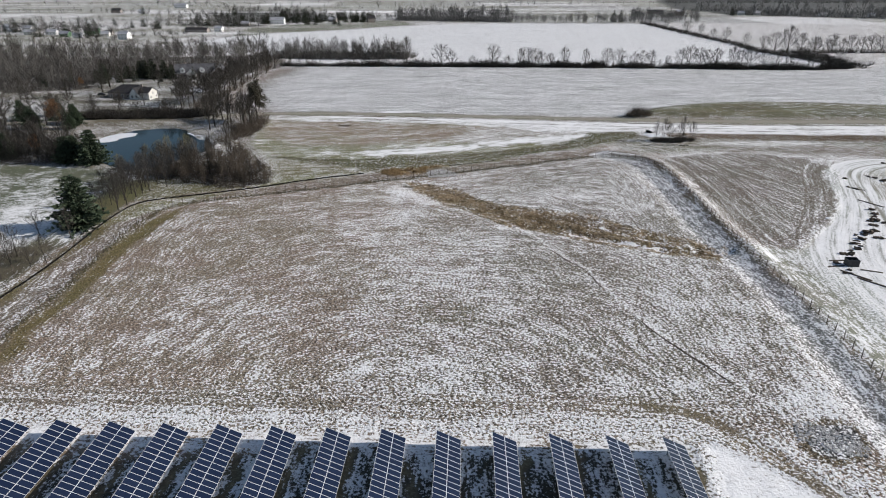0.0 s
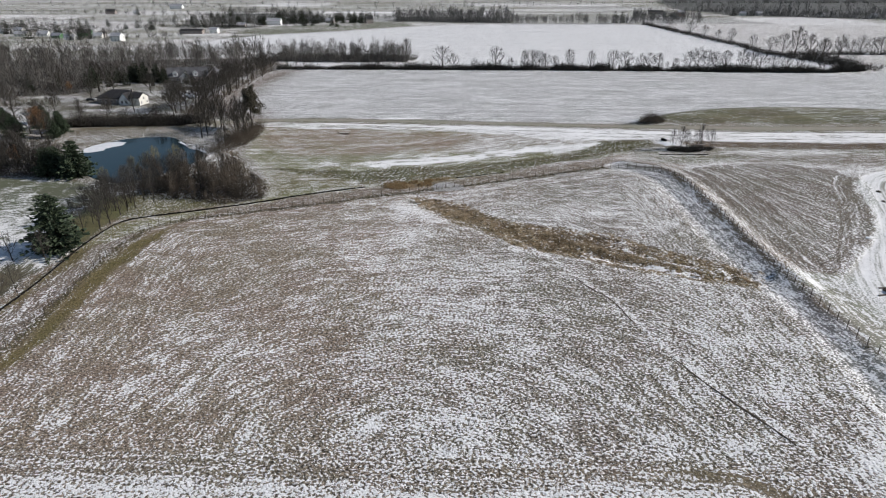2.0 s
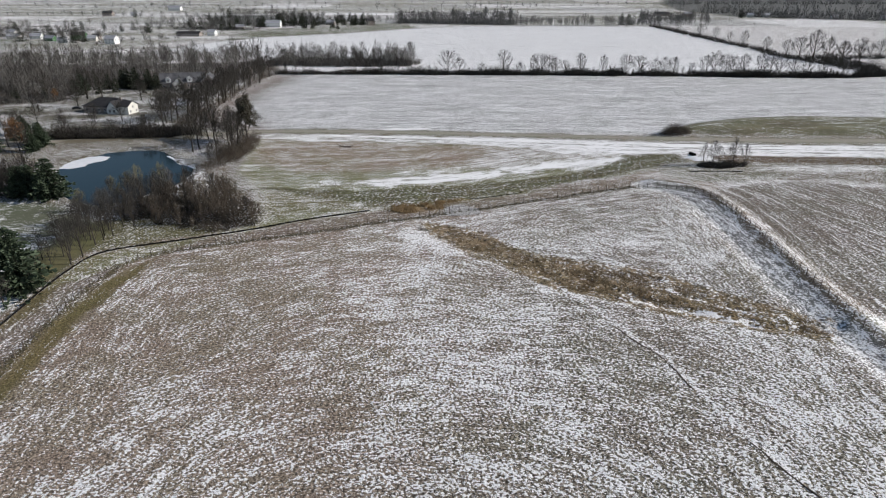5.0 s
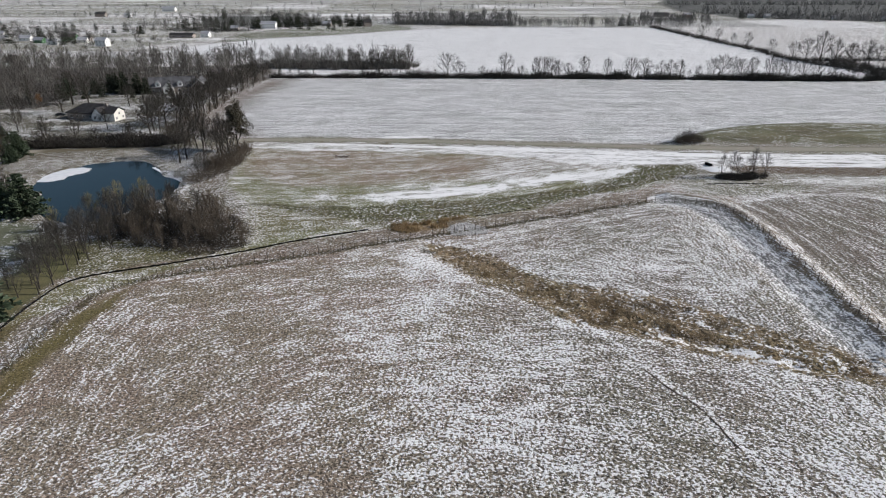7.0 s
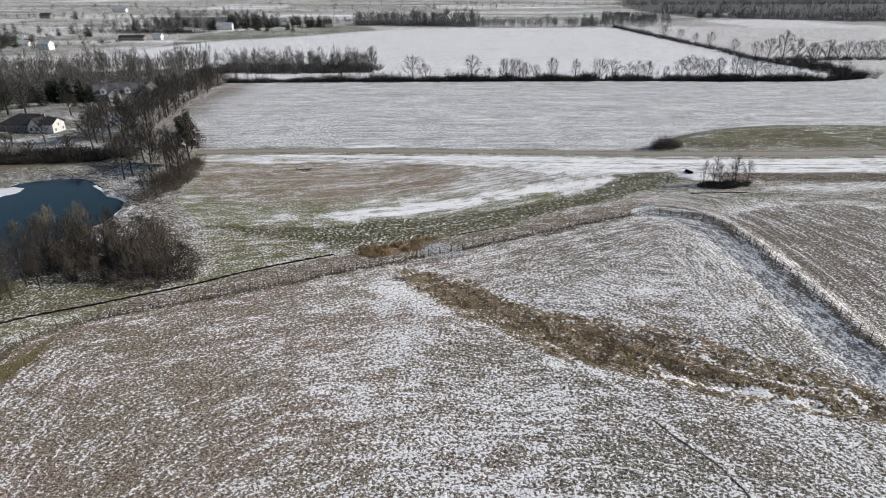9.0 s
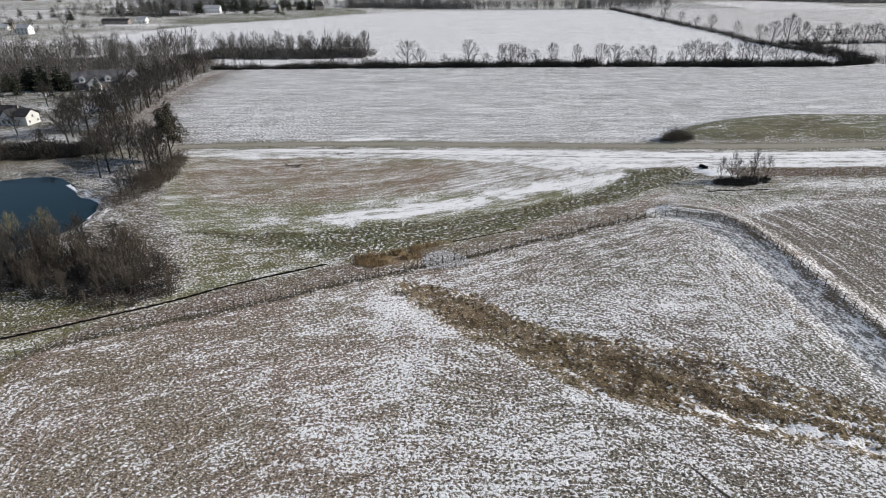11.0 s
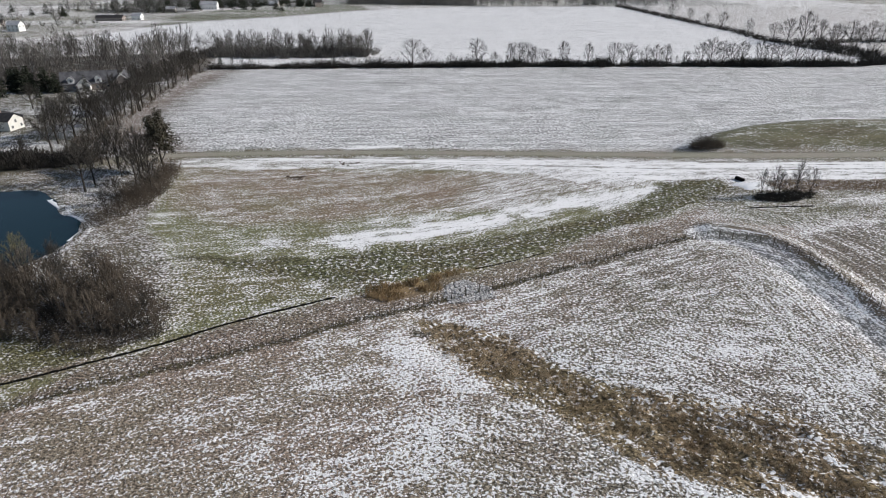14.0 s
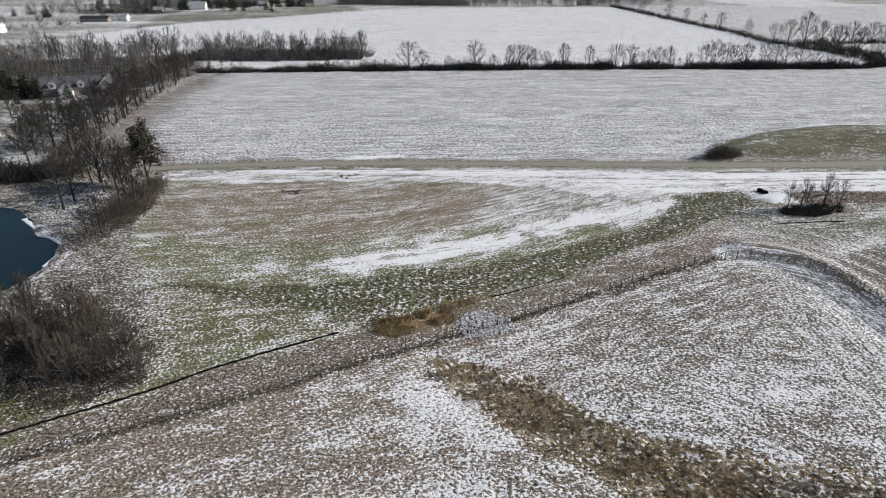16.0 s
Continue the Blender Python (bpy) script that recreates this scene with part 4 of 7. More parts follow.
for path, reach, k in ((WIRE_LINE, 24.0, 0.45), (HAUL, 16.0, 0.25), (TURN_STRIP, 3.0, 0.8)):
    d_ = np.full(len(X), 1e3)
    d_[idx] = line_dist(X[idx], Y[idx], path)
    rut = np.maximum(rut, k * step(reach, reach * 0.5, d_) * (np.where(inside(X, Y, FIELD), 1.0, 0.4) if path[0] == WIRE_LINE[0] else 1.0))
    if path[0] == WIRE_LINE[0]:
        d_ *= np.where(inside(X, Y, FIELD) | ((Y < 82) & (X > -85.2)), 1.0, -1.0)
    use = (np.abs(d_[tris]) < reach).all(axis=1)
    U[use], V[use] = d_[tris[use]], 0.5 * X[tris[use]] + 1.0 * Y[tris[use]]
# the meadow's rows bend with its southern edge
use = inside(X[tris[:, 0]], Y[tris[:, 0]], MEADOW)
d_ = np.full(len(X), 1e3)
idx = np.unique(tris[use])
d_[idx] = line_dist(X[idx], Y[idx], smooth_line([(-180, 186), (-60, 190), (-12, 199), (24, 214), (90, 250)], 3))
U[use], V[use] = 0.55 * d_[tris[use]], 0.7 * X[tris[use]]
for poly, ku, kv in ((FIELD_1, 0.65, 0.65), (FIELD_2, 0.30, 0.45), (GREEN_BAND, 0.62, 0.62), (SWALE, 0.7, 0.7), (DARK_PATCH, 0.85, 0.85)):
    use = inside(X[tris[:, 0]], Y[tris[:, 0]], poly)
    U[use] *= ku
    V[use] *= kv
    FU[use] *= ku
    FV[use] *= kv
rut *= rut_damp
at = me.attributes.new("lay", 'FLOAT_VECTOR', 'CORNER')
at.data.foreach_set("vector", np.ascontiguousarray(np.stack([U, V, rut[tris]], axis=-1), np.float32).ravel())
at = me.attributes.new("fleck", 'FLOAT_VECTOR', 'CORNER')
at.data.foreach_set("vector", np.ascontiguousarray(np.stack([FU, FV, 0 * FU], axis=-1), np.float32).ravel())
del U, V, FU, FV
tagged(new("ground", me), "thin broken snow over brown stubble, grass and dirt", "ground", kind="structure")

# ---- pond ----
g = Geo()
g.add([(-160, 198, -0.4), (-99, 198, -0.4), (-99, 271, -0.4), (-160, 271, -0.4)], [(0, 1, 2, 3)])
tagged(new("pond_water", geo_mesh("pond_water", g, WATER)), "dark blue-green still water of a farm pond", "pond", kind="structure")
g = Geo()
ice = smooth_line(ICE + ICE[:1], 3)[:-1]
g.slab([(x + 2.0 * (vnoise(x, y, 2.2, 5) - 0.5), y + 2.0 * (vnoise(x, y, 2.2, 6) - 0.5)) for x, y in ice], -0.42, -0.32)
tagged(new("ice_sheet", geo_mesh("ice_sheet", g, SNOW)), "snow-covered sheet of ice on the pond's edge", "ice")

g = Geo()
rows = []
shore = along(smooth_line([(-122.6, 258.6), (-119, 255), (-114, 250.2), (-108.5, 245.6), (-103.6, 241.2), (-102.6, 236), (-103, 230)], 1), 0.7)
for x, y, a in shore:
    n_in, n_out = 0.1 + 1.0 * step(0.35, 0.8, vnoise(np.array([x]), np.array([y]), 4.0, 58)[0]), 1.0
    nx_, ny_ = math.sin(a), -math.cos(a)
    for o, z in ((n_in, -0.45), (n_in - 0.1, -0.33), (-0.5 * n_out, -0.25), (-0.5 * n_out - 0.2, -0.6)):
        rows.append((x - nx_ * o, y - ny_ * o, z))
g.add(rows, [(4 * k + s_, 4 * k + s_ + 1, 4 * k + s_ + 5, 4 * k + s_ + 4) for k in range(len(shore) - 1) for s_ in range(3)])
tagged(new("ice_shelf", geo_mesh("ice_shelf", g, SNOW)), "snowy ragged rim of ice along the pond bank", "ice")

# ---- solar tables ----
TILT_T, MOD_W, MOD_L = radians(26.0), 0.965, 1.96


def solar_table(x_high, y_end, columns=20):
    """A tilted table of two modules across; its high edge lies towards -x."""
    tb = thing("solar_table", pose(x_high, y_end, 0), "fixed-tilt table of dark blue solar panels on steel posts", "solar panel", "solar tables")
    ct, st = math.cos(TILT_T), math.sin(TILT_T)
    slope = Matrix.Translation((0, 0, 2.6)) @ Matrix.Rotation(TILT_T, 4, 'Y')
    g = Geo()
    w, l, e = MOD_W - 0.02, MOD_L, 0.033
    g.box(0, l, -w, 0, -0.04, -0.004, 1)
    g.box(e, l - e, -w + e, -e, -0.004, 0.0, 0)
    for x0, x1, y0, y1 in ((0, l, -w, -w + e), (0, l, -e, 0), (0, e, -w + e, -e), (l - e, l, -w + e, -e)):
        g.box(x0, x1, y0, y1, -0.004, 0.006, 1)
    mod = geo_mesh("solar_panel", g, [GLASS, ALU])
    for i in range(columns):
        for j in range(2):
            part("solar_panel", mod, None, tb, at=slope @ Matrix.Translation((0.01 + j * (MOD_L + 0.03), -i * MOD_W, 0)))
    gp = Geo()
    gp.box(-0.04, 0.04, -columns * MOD_W, 0, -0.16, -0.045)
    purlin = geo_mesh("purlin", gp, STEEL)
    for d in (0.45, 1.5, 2.45, 3.5):
        part("purlin", purlin, None, tb, at=slope @ Matrix.Translation((d, 0, 0)))
    gr = Geo()
    gr.box(0.25, 3.7, -0.05, 0.05, -0.30, -0.165)
    rafter = geo_mesh("rafter", gr, STEEL)
    for i in range(5):
        y = -1.0 - i * (columns * MOD_W - 2) / 4
        part("rafter", rafter, None, tb, at=slope @ Matrix.Translation((0, y, 0)))
        for d in (0.9, 3.0):
            top = 2.6 - d * st - 0.30
            g = Geo()
            g.box(d * ct - 0.06, d * ct + 0.06, y - 0.09, y + 0.09, -0.4, top)
            part("post", g, STEEL, tb)
    return tb


for k in range(14):
    if k == 0:
        table = solar_table(28.6, 68.25)
    else:
        copy_thing(table, pose(28.6 - 8.03 * k, 68.25 + 0.03 * (k % 3), 0))

# ---- fences ----
fence = thing("wire_fence", pose(0, 0, 0), "tall woven wire farm fence on dark posts", "fence")
stops = along(WIRE_LINE, 3.05)
g = Geo()
g.tube([(0, 0, -0.4), (0.01, 0, 1.0), (0.0, 0.01, 2.05)], [0.085, 0.08, 0.072], 6, cap=True)
post = geo_mesh("fence_post", g, POST)
fr = random.Random(4)
for x, y, a in stops:
    part("fence_post", post, None, fence, at=pose(x, y, hz(x, y), fr.uniform(-2, 2), fr.uniform(-2, 2), math.degrees(a)) @ Matrix.Diagonal((1, 1, fr.uniform(0.95, 1.05), 1)))
ground_at = [hz(x, y) for x, y, a in stops]
for level in (0.08, 0.35, 0.65, 0.95, 1.25, 1.55, 1.92):
    g = Geo()
    for k in range(len(stops) - 1):
        (ax, ay, _), (bx, by, _) = stops[k], stops[k + 1]
        g.tube([(ax, ay, ground_at[k] + level), ((ax + bx) / 2, (ay + by) / 2, (ground_at[k] + ground_at[k + 1]) / 2 + level - 0.02), (bx, by, ground_at[k + 1] + level)], [0.006], 3)
    part("wire", g, WIRE, fence)
g = Geo()
for k in range(len(stops) - 1):
    (ax, ay, _), (bx, by, _) = stops[k], stops[k + 1]
    for s in range(1, 10):
        q = s / 10
        z = ground_at[k] * (1 - q) + ground_at[k + 1] * q
        x, y = ax + (bx - ax) * q, ay + (by - ay) * q
        g.spike((x, y, z + 0.05), (x, y, z + 1.6), 0.005)
tagged(part("mesh_stays", g, WIRE, fence), kind="stuff")


def silt_fence(line, seed, tall):
    r = random.Random(seed)
    sf = thing("silt_fence", pose(0, 0, 0), "sagging black silt fence fabric on wooden stakes", "silt fence", "silt fences")
    pts = along(line, 0.5)
    g, rows = Geo(), []
    sag = [0.06 * math.sin(k * 6.2832 / 5) for k in range(len(pts))]
    for k, (x, y, a) in enumerate(pts):
        z, nx_, ny_ = hz(x, y), -math.sin(a), math.cos(a)
        lean = 0.12 * (vnoise(np.array([x]), np.array([y]), 6.0, seed)[0] - 0.3)
        h = tall + sag[k] + 0.10 * (vnoise(np.array([x]), np.array([y]), 3.0, seed + 1)[0] - 0.5)
        for o, zz in ((-0.012, -0.12), (-0.012 + lean, h), (0.012 + lean, h), (0.012, -0.12)):
            rows.append((x + nx_ * o, y + ny_ * o, z + zz))
    n = len(pts)
    g.add(rows, [(4 * k + s, 4 * k + 4 + s, 4 * k + 4 + (s + 1) % 4, 4 * k + (s + 1) % 4) for k in range(n - 1) for s in range(4)])
    part("fabric", g, FABRIC, sf)
    g = Geo()
    g.box(-0.025, 0.025, -0.025, 0.025, -0.3, 0.85)
    stake = geo_mesh("stake", g, POST)
    for k in range(0, n, 5):
        x, y, a = pts[k]
        part("stake", stake, None, sf, at=pose(x + 0.05 * math.sin(a), y - 0.05 * math.cos(a), hz(x, y), r.uniform(-4, 4), r.uniform(-4, 4), math.degrees(a)))
    return sf


for k, (line, tall) in enumerate(((SILT_LINE, 0.38), (SILT_LINE_2, 0.20), (SILT_LINE_3, 0.28))):
    silt_fence(line, 50 + k, tall)


# ---- plants ----
def off_axis(d, tilt, turn):
    """d turned away by tilt, about itself by turn."""
    d = Vector(d).normalized()
    a = d.cross(Vector((0.3, 0.2, 0.93)) if abs(d.z) < 0.9 else Vector((1, 0.1, 0))).normalized()
    b = d.cross(a)
    return (math.cos(tilt) * d + math.sin(tilt) * (math.cos(turn) * a + math.sin(turn) * b)).normalized()


def bent(r, p, d, length, n, rise=0.12, wander=0.16):
    pts = [Vector(p)]
    d = Vector(d)
    for _ in range(n):
        d = (d + Vector((r.uniform(-wander, wander), r.uniform(-wander, wander), rise + r.uniform(-wander, wander) * 0.5))).normalized()
        pts.append(pts[-1] + d * (length / n))
    return pts


def bare_tree(seed, h, limbs=11, subs=5, twigs=6, thick=0.020, twig_r=0.022, fork=0.22, spread=1.0, sides=6, plain=False):
    """A leafless tree: rising limbs that fill a rounded crown. Trunk with limbs in one mesh, branches and twigs in the other."""
    r = random.Random(seed)
    trunk, crown = Geo(), Geo()
    n_t, n_l, n_s = (3, 2, 1) if plain else (5, 4, 2)
    rx, ry, rz, mid = 0.31 * spread * h * r.uniform(0.85, 1.15), 0.31 * spread * h * r.uniform(0.85, 1.15), 0.42 * h, Vector((0, 0, 0.57 * h))
    lobes = [r.uniform(0, 6.28) for _ in range(3)]

    def shell(a, p, k):
        """A place in the crown: heading a, p from the top, k of the way out."""
        k *= 0.90 + 0.13 * math.sin(2 * a + lobes[0]) * math.sin(p + lobes[1]) + 0.07 * math.sin(5 * a + lobes[2] + 3 * p)
        return mid + Vector((rx * math.cos(a) * math.sin(p), ry * math.sin(a) * math.sin(p), rz * math.cos(p))) * k

    def curve(a, b, n, lift):
        c = a.lerp(b, 0.45) + Vector((0, 0, lift * (b - a).length))
        pts_ = []
        for q in range(n + 1):
            u = q / n
            w = 0.05 * (b - a).length * (0 < q < n)
            pts_.append(a * (1 - u) ** 2 + c * 2 * u * (1 - u) + b * u * u + Vector((r.uniform(-w, w), r.uniform(-w, w), r.uniform(-w, w))))
        return pts_

    path = bent(r, (0, 0, -0.03 * h), (r.uniform(-0.06, 0.06), r.uniform(-0.06, 0.06), 1), h * 0.74, n_t, 0.25, 0.07)
    trunk.tube(path, [h * thick * (1.15 - 1.0 * (k / n_t) ** 0.8) for k in range(n_t + 1)], sides)
    for i in range(limbs):
        s = (i + 0.8 * r.random()) / limbs
        f = fork + (0.66 - fork) * s
        k = min(int(f / 0.74 * n_t), n_t - 1)
        base = path[k].lerp(path[k + 1], min(1.0, f / 0.74 * n_t - k))
        a, p = i * 2.4 + r.uniform(-0.4, 0.4), radians(108 - 98 * s + r.uniform(-10, 10))
        end = shell(a, p, r.uniform(0.82, 1.0))
        lp = curve(base, end, n_l, 0.10 if p < 1.2 else -0.04)
        ln, lr = (end - base).length, h * thick * 0.42 * (1.1 - 0.5 * s)
        first = len(trunk.v)
        trunk.tube(lp, [lr * (1 - 0.88 * q / n_l) for q in range(n_l + 1)], max(3, sides - 2))
        close_ = min(range(sides * (n_t + 1)), key=lambda n: (Vector(trunk.v[n]) - base).length)
        trunk.f.append((first, first + 1, close_))
        trunk.m.append(0)
        for j in range(subs):
            q = 0.22 + 0.74 * (j + r.random()) / subs
            m = min(int(q * n_l), n_l - 1)
            sb = lp[m].lerp(lp[m + 1], min(1, q * n_l - m))
            se = sb.lerp(shell(a + r.gauss(0, 0.42), max(0.02, min(2.3, p + r.gauss(-0.05, 0.36))), r.uniform(0.80, 1.02)), r.uniform(0.55, 1.0) if q < 0.6 else 1.0)
            if (se - sb).length < 0.06 * h:
                se = sb + off_axis(lp[m + 1] - lp[m], radians(r.uniform(25, 60)), r.uniform(0, 6.28)) * 0.12 * h
            sp = curve(sb, se, n_s, 0.06)
            if plain:
                crown.spike(sp[0], sp[-1], max(lr * 0.34, twig_r * 1.25))
            else:
                crown.tube(sp, [max(lr * 0.34, twig_r * 1.25), max(lr * 0.2, twig_r), twig_r * 0.7], 3)
            for t in range(twigs):
                u = 0.12 + 0.88 * (t + r.random()) / twigs
                v = min(int(u * n_s), n_s - 1)
                tb = sp[v].lerp(sp[v + 1], min(1, u * n_s - v))
                td = off_axis(sp[v + 1] - sp[v], radians(r.uniform(18, 58)), r.uniform(0, 6.28))
                td = (td + Vector((0, 0, 0.25)) + 0.35 * (tb - mid).normalized()).normalized()
                tl = h * r.uniform(0.045, 0.10)
                te = tb + td * tl
                o = te - mid
                over = math.sqrt((o.x / rx) ** 2 + (o.y / ry) ** 2 + (o.z / rz) ** 2)
                if over > 1.04:
                    te = tb.lerp(te, max(0.35, 1 - (over - 1.04) * 3.0))
                if plain:
                    crown.sliver(tb, te, twig_r)
                else:
                    crown.spike(tb, te, twig_r)
                    hb = tb.lerp(te, 0.4)
                    crown.sliver(hb, hb + off_axis(td, radians(r.uniform(25, 50)), r.uniform(0, 6.28)) * tl * 0.55, twig_r * 0.8)
    return trunk, crown


def conifer(seed, h, width, tiers=14, arms=9, clumps=6, low=0.06, ragged=0.25, power=0.75, spray=1.0, blades=4):
    """Whorls of drooping branches set with sprays of needles."""
    r = random.Random(seed)
    trunk, crown = Geo(), Geo()
    trunk.tube([(0, 0, -0.3), (0.03 * h * 0.1, 0, h * 0.5), (0, 0, h * 0.97)], [h * 0.018, h * 0.011, 0.02], 6)
    for i in range(tiers):
        s = low + (0.97 - low) * (i + 0.3 * r.random()) / tiers
        reach = width * 0.5 * ((1 - s) ** power + 0.04) * r.uniform(1 - ragged, 1.05)
        for j in range(arms):
            a = j * 6.283 / arms + i * 0.7 + r.uniform(-0.25, 0.25)
            ln = reach * r.uniform(0.7, 1.1)
            d = Vector((math.cos(a), math.sin(a), r.uniform(-0.15, 0.25)))
            p0 = Vector((0, 0, s * h))
            trunk.spike(p0, p0 + d * ln * 0.9, 0.03 + 0.006 * h * (1 - s))
            for c in range(clumps):
                q = (c + 0.6 + 0.4 * r.random()) / clumps
                p = p0 + d * ln * q + Vector((0, 0, -0.10 * ln * q * q))
                size = spray * (0.32 + 0.30 * ln * (1 - 0.4 * q)) * r.uniform(0.75, 1.25)
                for _ in range(blades):
                    e = off_axis(d, radians(r.uniform(10, 75)), r.uniform(0, 6.28))
                    e.z = e.z * 0.6 + 0.12
                    w = e.cross(Vector((r.uniform(-1, 1), r.uniform(-1, 1), r.uniform(-0.4, 1)))).normalized() * size * 0.24
                    m_ = p + e * size * 0.5
                    crown.add([p - w * 0.3, m_ - w, p + e * size, m_ + w], [(0, 1, 2), (0, 2, 3)])
    return trunk, crown


def leafy(seed, h, crown_r, leaves, leaf, low=0.25, flat=0.8, core=None):
    """Leaf clumps round branch ends, with gaps between them."""
    r = random.Random(seed)
    trunk, wood = bare_tree(seed, h, 9, 4, 3, spread=crown_r / (0.36 * h))
    ends = [Vector(v) for v in wood.v[::7] if v[2] > h * low]
    g = Geo()
    for _ in range(leaves):
        c = r.choice(ends) + Vector((r.gauss(0, 0.35), r.gauss(0, 0.35), r.gauss(0, 0.35)))
        e = Vector((r.gauss(0, 1), r.gauss(0, 1), r.gauss(0, 0.7))).normalized() * leaf * r.uniform(0.6, 1.3)
        w = e.cross(Vector((r.gauss(0, 1), r.gauss(0, 1), r.gauss(0, 1)))).normalized() * leaf * 0.35
        g.add([c - e * 0.5, c + w, c + e * 0.5, c - w], [(0, 1, 2), (0, 2, 3)])
    return trunk, wood, g


def shrub(seed, h, stems=12, spread=0.5, twigs=5, r0=0.03, tr=0.014, plain=False):
    """Stems fanning out from one root to a rounded outline, with side twigs."""
    r = random.Random(seed)
    g = Geo()
    for i in range(stems):
        a, p = i * 2.4 + r.uniform(-0.5, 0.5), radians(8 + 68 * math.sqrt((i + r.random()) / stems))
        b = Vector((math.cos(a) * spread * r.random() * 0.3, math.sin(a) * spread * r.random() * 0.3, -0.12))
        e_ = Vector((math.cos(a) * math.sin(p) * spread * 1.15, math.sin(a) * math.sin(p) * spread * 1.15, h * (0.18 + 0.82 * math.cos(p) ** 0.8))) * r.uniform(0.8, 1.0)
        c = b.lerp(e_, 0.45) + Vector((0, 0, 0.10 * h))
        p = [b * (1 - u) ** 2 + c * 2 * u * (1 - u) + e_ * u * u for u in (0, 0.34, 0.67, 1)]
        if plain:
            g.spike(p[0], p[3], r0)
        else:
            g.tube(p, [r0, r0 * 0.7, r0 * 0.4, tr * 0.5], 3)
        for t in range(twigs):
            u = 0.25 + 0.72 * (t + r.random()) / twigs
            k = min(int(u * 3), 2)
            q = p[k].lerp(p[k + 1], u * 3 - k)
            e = q + off_axis(p[k + 1] - p[k], radians(r.uniform(18, 55)), r.uniform(0, 6.28)) * h * r.uniform(0.10, 0.22)
            if plain:
                g.sliver(q, e, tr)
            else:
                g.spike(q, e, tr)
                g.sliver(q.lerp(e, 0.5), q.lerp(e, 0.5) + off_axis(e - q, radians(r.uniform(20, 50)), r.uniform(0, 6.28)) * h * r.uniform(0.05, 0.12), tr * 0.8)
    return g


def tuft(seed, h, blades, spread, width):
    r = random.Random(seed)
    g = Geo()
    for _ in range(blades):
        a, b = r.uniform(0, 6.283), r.uniform(0, 6.283)
        c = Vector((math.cos(b) * spread * r.random() * 0.4, math.sin(b) * spread * r.random() * 0.4, -0.03))
        t = c + Vector((math.cos(a) * spread * r.random(), math.sin(a) * spread * r.random(), h * r.uniform(0.6, 1.1)))
        g.spike(c, t, width)
    return g.arrays()


def scatter(poly, n, seed):
    """n random places inside a polygon."""
    r = np.random.default_rng(seed)
    px, py = [p[0] for p in poly], [p[1] for p in poly]
    out_x, out_y, have = [], [], 0
    while have < n:
        x, y = r.uniform(min(px), max(px), 2 * n), r.uniform(min(py), max(py), 2 * n)
        ok = inside(x, y, poly)
        out_x.append(x[ok])
        out_y.append(y[ok])
        have += int(ok.sum())
    return np.concatenate(out_x)[:n], np.concatenate(out_y)[:n]


def stuff(name, variants, xs, ys, sizes, mats, label, category, seed, squash=0.25, sink=0.0):
    r = np.random.default_rng(seed)
    zs = relief(xs, ys) - sink
    turns = r.uniform(0, 6.283, len(xs))
    kinds = r.integers(0, len(variants), len(xs))
    highs = sizes * r.uniform(1 - squash, 1 + squash, len(xs))
    me_ = merged(name, variants, zip(xs, ys, zs, turns, sizes, highs, kinds), mats)
    return tagged(new(name, me_), label, category, kind="stuff")


def make_tree(kind, trunk, crown, label, group, bark=None, leaf=None, category="tree", crown_name="crown"):
    tr = thing(kind, pose(0, 0, -500), label, category, group)
    part("trunk", trunk, bark or BARK, tr, smooth=True)
    part(crown_name, crown, leaf or TWIG, tr)
    return tr


def plant(tr, x, y, size=1.0, turn=0.0, height=1.0):
    """Put the model at its first place, or a copy at a further one."""
    m = pose(x, y, hz(x, y), 0, 0, turn)
    if tr.matrix_basis.translation.z < -400:
        ob = tr
        ob.matrix_basis = m
    else:
        ob = copy_thing(tr, m)
    ob.scale = (size, size, size * height)
    return ob

tr_ = random.Random(21)
# bare trees, built once each and copied
BIG = [make_tree("bare_tree", *bare_tree(100 + k, 10.0, 13, 6, 6, 0.026, 0.034, 0.20, 1.5), "leafless spreading tree standing in snowy grass", "yard trees") for k in range(4)]
AFAR = [make_tree("bare_tree", *bare_tree(160 + k, 10.0, 14, 7, 10, 0.019, 0.021, 0.07, 1.6 - 0.1 * k, 5, True), "leafless grey deciduous tree with a rounded crown", "hedgerow trees", leaf=GREYTWIG) for k in range(6)]
TALL = [make_tree("bare_tree", *bare_tree(120 + k, 10.0, 13, 6, 8, 0.022, 0.028, 0.22, 1.15), "tall slender leafless grey tree", "trees along the field border") for k in range(4)]
SMALL = [make_tree("sapling", *bare_tree(140 + k, 10.0, 12, 6, 9, 0.0145, 0.014, 0.12, 0.85, 5), "thin leafless sapling with upright twigs", "saplings by the silt fence") for k in range(4)]

# hedgerow between the far fields: x, y, height
HEDGE_TREES = [(-20, 480, 17), (-12, 481, 12), (4, 481, 8), (20, 482, 17), (31, 482, 9), (41, 483, 14), (47, 483, 15.5), (52, 484, 14), (57, 484, 12), (64, 484, 10),
               (75, 485, 14.5), (91, 485, 13.5), (107, 483, 15), (116, 483, 14), (128, 484, 11), (134, 484, 12), (141, 485, 12.5), (153, 482, 9), (163, 482, 15), (169, 483, 17),
               (177, 483, 15), (183, 484, 13), (190, 484, 14.5), (202, 484, 15), (208, 482, 14), (214, 482, 15), (224, 482, 13), (233, 481, 12), (243, 481, 11), (-51, 528, 18), (-62, 527, 15)]
